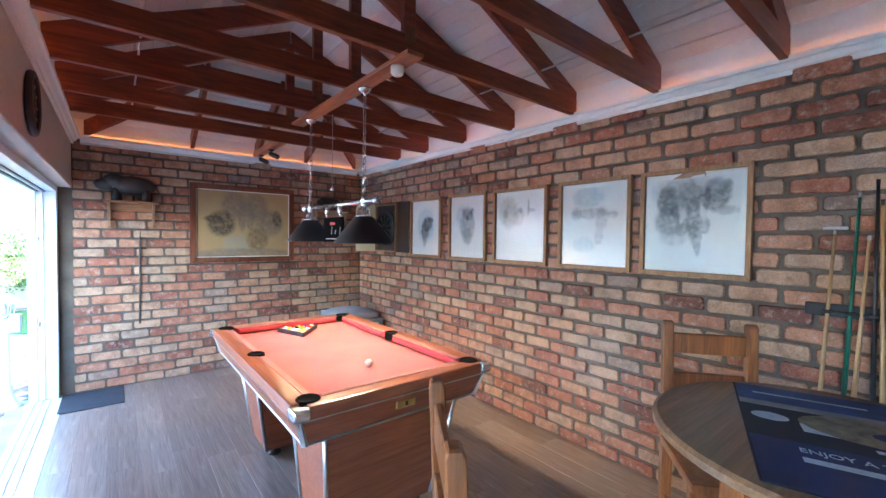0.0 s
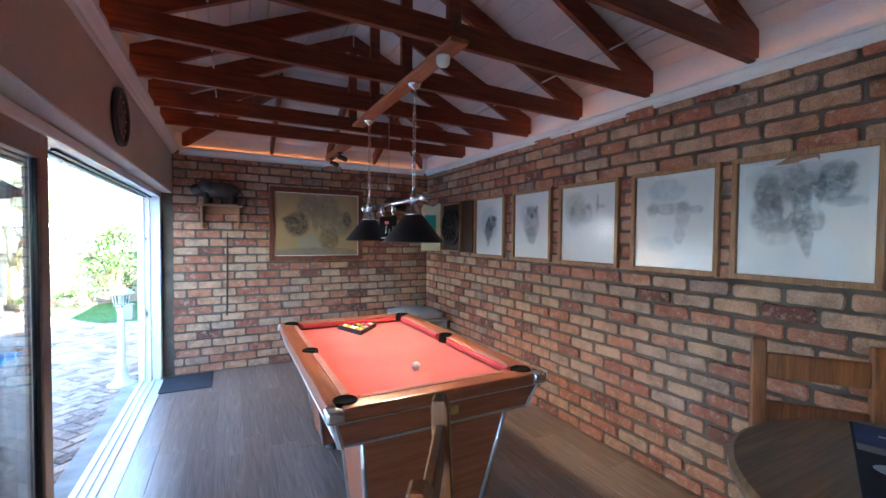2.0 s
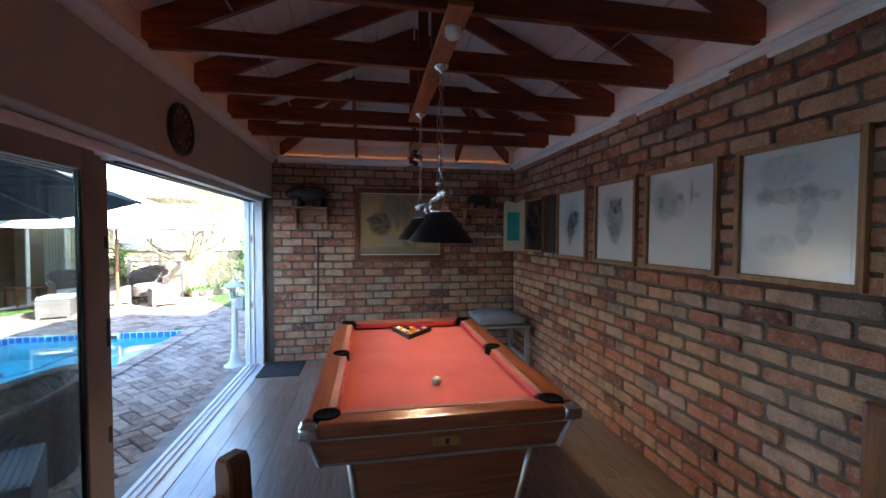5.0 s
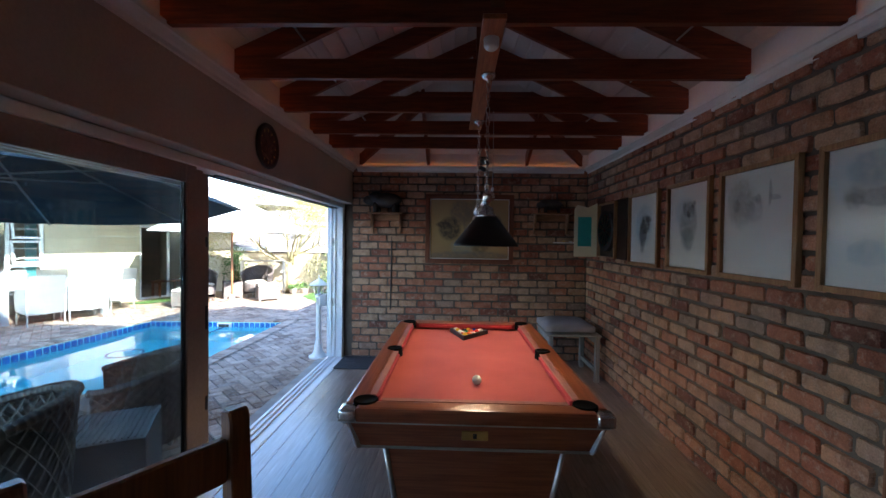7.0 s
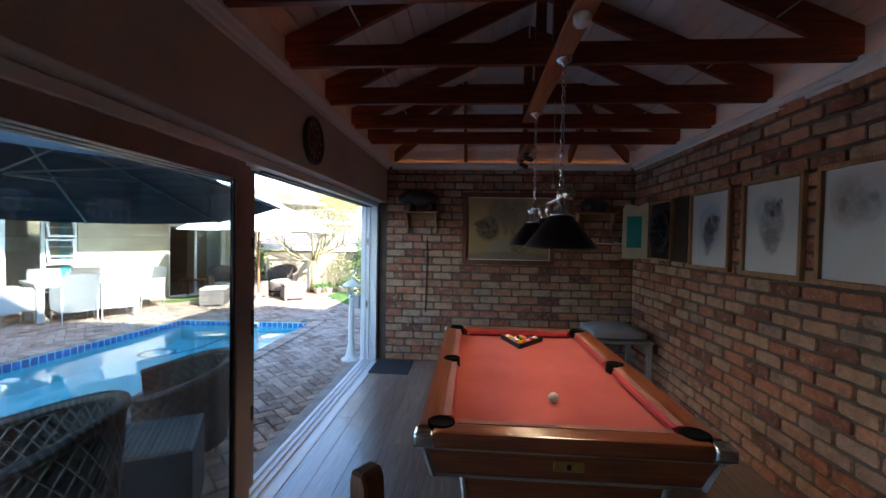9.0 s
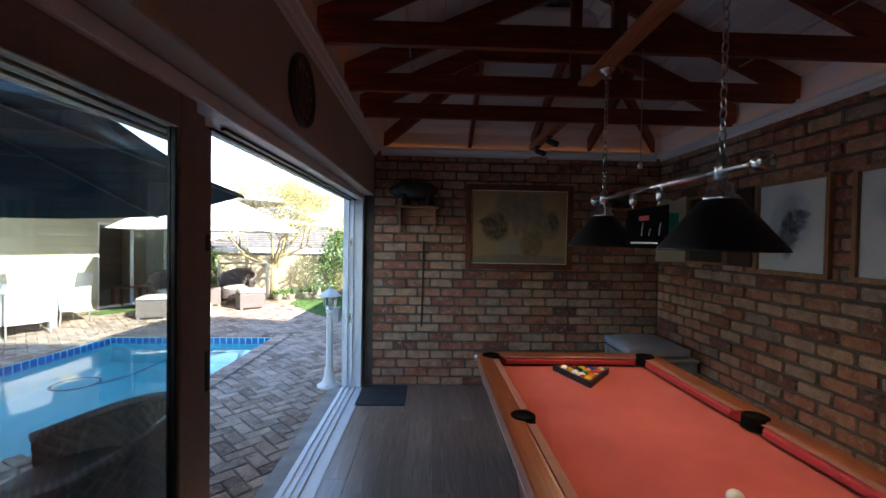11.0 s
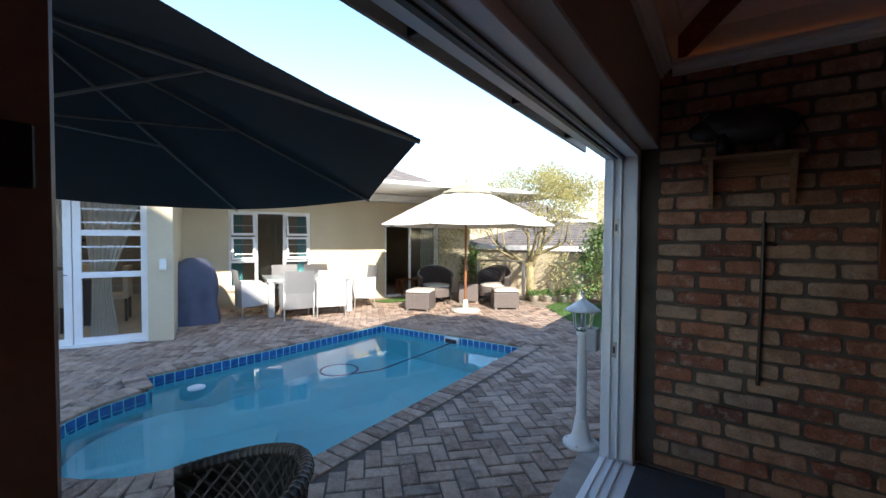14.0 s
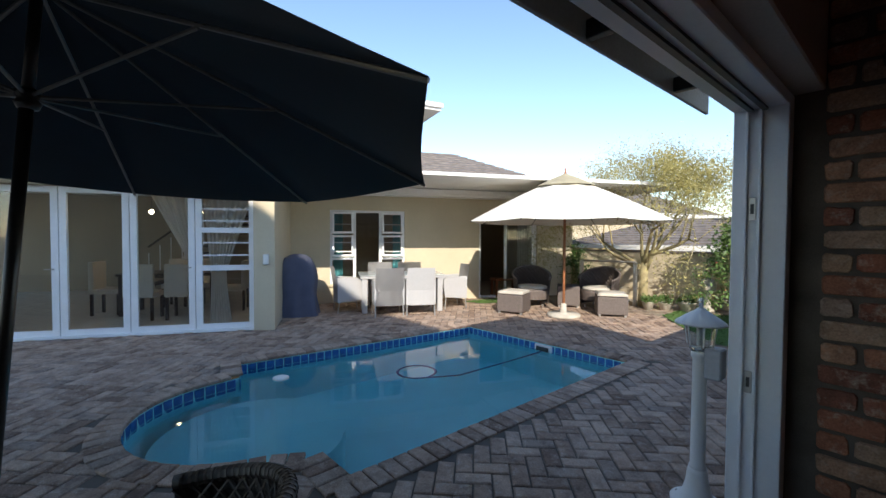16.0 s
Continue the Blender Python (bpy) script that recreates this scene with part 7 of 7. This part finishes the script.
def gable_house(name, label, m, w, d, h, rise, wall_mat):
    t = thing(name, label, "house", "neighbouring houses", m)
    part("wall", box(0, w, 0, d, GZ - 0.1, h), wall_mat, t)
    for s in (0, 1):
        bm = bmesh.new()
        n = 12
        for i in range(n):
            a, b = i / n, (i + 1) / n
            def at(f, lift):
                y = -0.4 + (d / 2 + 0.4) * f if s == 0 else d + 0.4 - (d / 2 + 0.4) * f
                return y, h - 0.1 + (rise + 0.1) * f + lift
            ins0, ins1 = a * d * 0.42, b * d * 0.42
            ya, za = at(a, 0.04)
            yb, zb = at(b, 0.01)
            vs = [bm.verts.new(p) for p in ((-0.4 + ins0, ya, za), (w + 0.4 - ins0, ya, za), (w + 0.4 - ins1, yb, zb), (-0.4 + ins1, yb, zb), (-0.4 + ins0, ya, za - 0.03), (w + 0.4 - ins0, ya, za - 0.03))]
            bm.faces.new(vs[:4])
            bm.faces.new((vs[4], vs[5], vs[1], vs[0]))
        bmesh.ops.remove_doubles(bm, verts=bm.verts, dist=1e-4)
        part("roof", bm, M_ROOF, t, "grey-brown tiled roof slope")
    for s in (0, 1):
        bm = bmesh.new()
        x = -0.4 if s == 0 else w + 0.4
        xi = -0.4 + d * 0.42 if s == 0 else w + 0.4 - d * 0.42
        vs = [bm.verts.new(p) for p in ((x, -0.4, h - 0.06), (x, d + 0.4, h - 0.06), (xi, d / 2, h + rise + 0.01))]
        bm.faces.new(vs)
        part("roof_hip", bm, M_ROOF, t)
    part("fascia", box(-0.42, w + 0.42, -0.45, -0.41, h - 0.22, h - 0.06), M_WHITE, t, "white fascia board")
    return t


FAR = pose(-6.13, 5.15, 0, 0, 0, 75)
gable_house("neighbour_house", "beige neighbouring house with a grey tiled roof", FAR @ pose(8.6, 4.6, 0), 10, 6.5, 2.45, 1.5, M_HOUSE)
gable_house("neighbour_house", "low dark-roofed house beyond the garden wall", pose(-7.0, 15.0, 0), 6.2, 5.0, 1.25, 0.75, M_HOUSE)
ch = thing("neighbour_gable", "tall beige neighbouring wall with a satellite dish", "building", m=pose(-3.1, 16.8, 0))
part("wall", box(0, 1.7, 0, 3.0, GZ, 3.35), M_HOUSE, ch)
dish = lathe([(0, 0.0), (0.12, 0.015), (0.24, 0.06), (0.25, 0.066), (0.24, 0.075), (0.12, 0.03), (0, 0.015)], 24)
part("satellite_dish", moved(dish, Matrix.Translation((0.75, -0.10, 2.35)) @ Matrix.Rotation(radians(100), 4, "X")), M_STEEL, ch, "grey satellite dish", True)
part("dish_arm", tube([(0.75, 0.0, 2.25), (0.75, -0.18, 2.30)], 0.02, 8), M_STEEL, ch)
up = thing("upper_roof", "white eaves of the house's upper storey", "roof", m=FAR)
part("upper_wall", box(-8.0, 4.4, 5.1, 9.0, 2.55, 5.3), M_HOUSE, up)
part("eave_board", box(-8.6, 4.98, 4.5, 9.6, 5.2, 5.32, 0.01), M_WHITE, up, "white eaves board")
part("gutter", box(-8.6, 5.02, 4.42, 4.498, 5.28, 5.42, 0.01), M_WHITE, up, "white gutter")


# ---- pieces: bricks, planks, pavers, coping and pool tiles ----
def brick_mesh(name, length, height, depth, seed):
    """A worn brick whose face looks along -y: rounded, slightly uneven edges. Centre of the face at the origin."""
    rng = random.Random(seed)
    L, H = length / 2, height / 2
    c = 0.011
    j = lambda s=0.0035: rng.uniform(-s, s)
    outline = [(-L + c, -H), (0, -H), (L - c, -H), (L, -H + c), (L, H - c), (L - c, H), (0, H), (-L + c, H), (-L, H - c), (-L, -H + c)]
    outline = [(x + j(), z + j()) for x, z in outline]
    n = len(outline)
    verts = [(x * 0.955, -depth + j(0.002), z * 0.90) for x, z in outline] + [(x, -depth * 0.45, z) for x, z in outline] + [(x, 0.004, z) for x, z in outline]
    faces = [tuple(range(n))] + [(i + k * n, i + (k + 1) * n, (i + 1) % n + (k + 1) * n, (i + 1) % n + k * n) for k in range(2) for i in range(n)]
    me = bpy.data.meshes.new(name)
    me.from_pydata(verts, [], faces)
    me.materials.append(M_BRICK)
    return me


def lay_wall(parent, origin, direction, length, near, name):
    """Courses of bricks in running bond on a wall's face. near: the stretch of the wall whose bricks are single objects."""
    course, pitch, gap = 0.0945, 0.2435, 0.0185
    full = [brick_mesh("brick", pitch - gap, course - gap, 0.010 + 0.0012 * k, 100 + k) for k in range(8)]
    rng = random.Random(len(name))
    rot = math.atan2(direction[1], direction[0])
    verts, faces, smalls = [], [], {}
    made = 0
    for row in range(26):
        z = course * (row + 0.5) - 0.004
        start = -pitch * (0.5 if row % 2 else 0.0) + rng.uniform(-0.02, 0.02)
        k = 0
        while True:
            a, b = start + k * pitch, start + (k + 1) * pitch - gap
            k += 1
            if a >= length - 0.03:
                break
            a, b = max(a, 0.004), min(b, length - 0.004)
            if b - a < 0.03:
                continue
            w = b - a
            if w > pitch - gap - 0.004:
                me = rng.choice(full)
            else:
                key = round(w, 2)
                if key not in smalls:
                    smalls[key] = brick_mesh("brick", w, course - gap, 0.011, int(key * 1000))
                me = smalls[key]
            u = (a + b) / 2
            m = Matrix.Translation((origin[0] + direction[0] * u, origin[1] + direction[1] * u, z + rng.uniform(-0.003, 0.003))) @ Matrix.Rotation(rot, 4, "Z") @ Matrix.Rotation(rng.uniform(-0.012, 0.012), 4, "Y") @ Matrix.Translation((0, rng.uniform(-0.003, 0.004), 0))
            if near(u, z) and made < 300:
                ob = bpy.data.objects.new("brick", me)
                scene.collection.objects.link(ob)
                ob.matrix_world = m
                ob.parent = parent
                made += 1
            else:
                base = len(verts)
                verts.extend(tuple(m @ v.co) for v in me.vertices)
                faces.extend(tuple(base + i for i in p.vertices) for p in me.polygons)
    if verts:
        me = bpy.data.meshes.new("bricks")
        me.from_pydata(verts, [], faces)
        me.materials.append(M_BRICK)
        ob = new("bricks", me)
        ob.parent = parent
        ob["kind"] = "stuff"


lay_wall(bpy.data.objects["wall_north"], (XL, YN), (1, 0), XR - XL - 0.012, lambda u, z: True, "north")
lay_wall(bpy.data.objects["wall_east"], (XR, YN - 0.012), (0, -1), YN - YS - 0.012, lambda u, z: 2.6 < u < 5.2 and z < 2.2, "east")


def floor_planks():
    w, l = 0.182, 1.22
    rng = random.Random(5)
    floor = bpy.data.objects["floor_screed"]
    left = XL - 0.095
    cols = int((XR - left) / w) + 1
    cache = {}
    for i in range(cols):
        x0, x1 = left + i * w, min(left + (i + 1) * w, XR)
        if x1 - x0 < 0.02:
            continue
        y = YS - rng.uniform(0, l)
        while y < YN:
            ya, yb = max(y, YS), min(y + l, YN)
            y += l
            if yb - ya < 0.02:
                continue
            key = (round(x1 - x0, 3), round(yb - ya, 3))
            if key not in cache:
                bm = box(0.0006, key[0] - 0.0006, 0.0006, key[1] - 0.0006, -0.006, 0.0, 0.0012)
                me = bpy.data.meshes.new("plank")
                bm.to_mesh(me)
                bm.free()
                me.materials.append(M_PLANK)
                cache[key] = me
            ob = bpy.data.objects.new("plank", cache[key])
            scene.collection.objects.link(ob)
            ob.location = (x0, ya, 0)
            ob.parent = floor


floor_planks()


def paver_mesh(l, w, seed):
    rng = random.Random(seed)
    a, b, c, d = l / 2, w / 2, 0.008, 0.012
    j = lambda: rng.uniform(-0.0025, 0.0025)
    verts = [(x * (a - c) + j(), y * (b - c) + j(), rng.uniform(-0.0015, 0.0015)) for x, y in ((-1, -1), (1, -1), (1, 1), (-1, 1))]
    verts += [(x * a, y * b, -0.006) for x, y in ((-1, -1), (1, -1), (1, 1), (-1, 1))] + [(x * a, y * b, -0.03) for x, y in ((-1, -1), (1, -1), (1, 1), (-1, 1))]
    faces = [(0, 1, 2, 3)] + [(i + k, (i + 1) % 4 + k, (i + 1) % 4 + 4 + k, i + 4 + k) for k in (4, 0) for i in range(4)]
    me = bpy.data.meshes.new("paver")
    me.from_pydata(verts, [], faces)
    me.materials.append(M_PAVER)
    return me


def in_house(x, y):
    r = Vector((x, y, 0)) - HO
    u, d = r.dot(HU), -r.dot(HN)
    return d > (RY + 0.02 if u > 0 else 0.02) and u < 6.7


def paving():
    pav = tagged(new("paving"), "brown-grey brick paving laid in herringbone round the pool", "paving", kind="structure")
    L, W = 0.225, 0.1125
    shapes = [paver_mesh(L - 0.010, W - 0.010, s) for s in range(6)]
    keep_out = pool_outline(0.20)
    rng = random.Random(9)
    verts, faces = [], []
    made = 0
    turn = Matrix.Rotation(radians(45), 2)
    spots = []
    for i in range(-70, 90):
        for k in range(-40, 50):
            # herringbone: an L-shaped pair repeated along diagonals
            for ox, oy, r in ((0, 0, 0), (-W / 2 + L / 2 + W / 2 * 0, 0, 1)):
                bx, by = W * i + 2 * L * k, W * i
                if r == 0:
                    cx, cy, ang = bx + L / 2, by + W / 2, 0.0
                else:
                    cx, cy, ang = bx + L + W / 2, by + W - L / 2 + 0 * W, math.pi / 2
                p = turn @ Vector((cx, cy)) + Vector((-3.0, 5.0))
                if -9.4 < p.x < -0.34 and -2.0 < p.y < 12.6 and not inside(p.x, p.y, keep_out) and not in_house(p.x, p.y) and not any(inside(p.x, p.y, l) for l in LAWNS):
                    spots.append((abs(p.x + 0.9) + 0.45 * abs(p.y - 5.0), p.x, p.y, ang + radians(45)))
    spots.sort()
    for n, (_, x, y, ang) in enumerate(spots):
        me = rng.choice(shapes)
        m = Matrix.Translation((x, y, GZ + rng.uniform(-0.003, 0.002))) @ Matrix.Rotation(ang + rng.uniform(-0.012, 0.012), 4, "Z") @ Matrix.Rotation(rng.uniform(-0.012, 0.012), 4, "X")
        if n < 300:
            ob = bpy.data.objects.new("paver", me)
            scene.collection.objects.link(ob)
            ob.matrix_world, ob.parent = m, pav
        else:
            base = len(verts)
            verts.extend(tuple(m @ v.co) for v in me.vertices)
            faces.extend(tuple(base + i for i in p.vertices) for p in me.polygons)
    me = bpy.data.meshes.new("pavers")
    me.from_pydata(verts, [], faces)
    me.materials.append(M_PAVER)
    ob = new("pavers", me)
    ob.parent = pav
    ob["kind"] = "stuff"


paving()


def along(poly, step):
    """Points and headings at even steps round a closed outline."""
    out, n = [], len(poly)
    rest = 0.0
    for i in range(n):
        a, b = Vector(poly[i]), Vector(poly[(i + 1) % n])
        d = (b - a).length
        s = rest
        while s < d:
            p = a + (b - a) * (s / d)
            out.append((p.x, p.y, math.atan2((b - a).y, (b - a).x)))
            s += step
        rest = s - d
    return out


def coping_and_tiles():
    cop = [paver_mesh(0.205, 0.102, 50 + s) for s in range(4)]
    for k, (x, y, a) in enumerate(along(pool_outline(0.09), 0.112)):
        ob = bpy.data.objects.new("coping_brick", cop[k % 4])
        scene.collection.objects.link(ob)
        ob.matrix_world = Matrix.Translation((x, y, GZ + 0.006)) @ Matrix.Rotation(a + math.pi / 2, 4, "Z")
        ob.parent = POOL
    bm = box(-0.043, 0.043, -0.004, 0.004, -0.043, 0.043, 0.003)
    me = bpy.data.meshes.new("tile")
    bm.to_mesh(me)
    bm.free()
    me.materials.append(M_TILE)
    for row in range(2):
        for x, y, a in along(pool_outline(-0.004), 0.1):
            ob = bpy.data.objects.new("tile", me)
            scene.collection.objects.link(ob)
            ob.matrix_world = Matrix.Translation((x, y, GZ - 0.082 - 0.1 * row)) @ Matrix.Rotation(a, 4, "Z")
            ob.parent = POOL


coping_and_tiles()
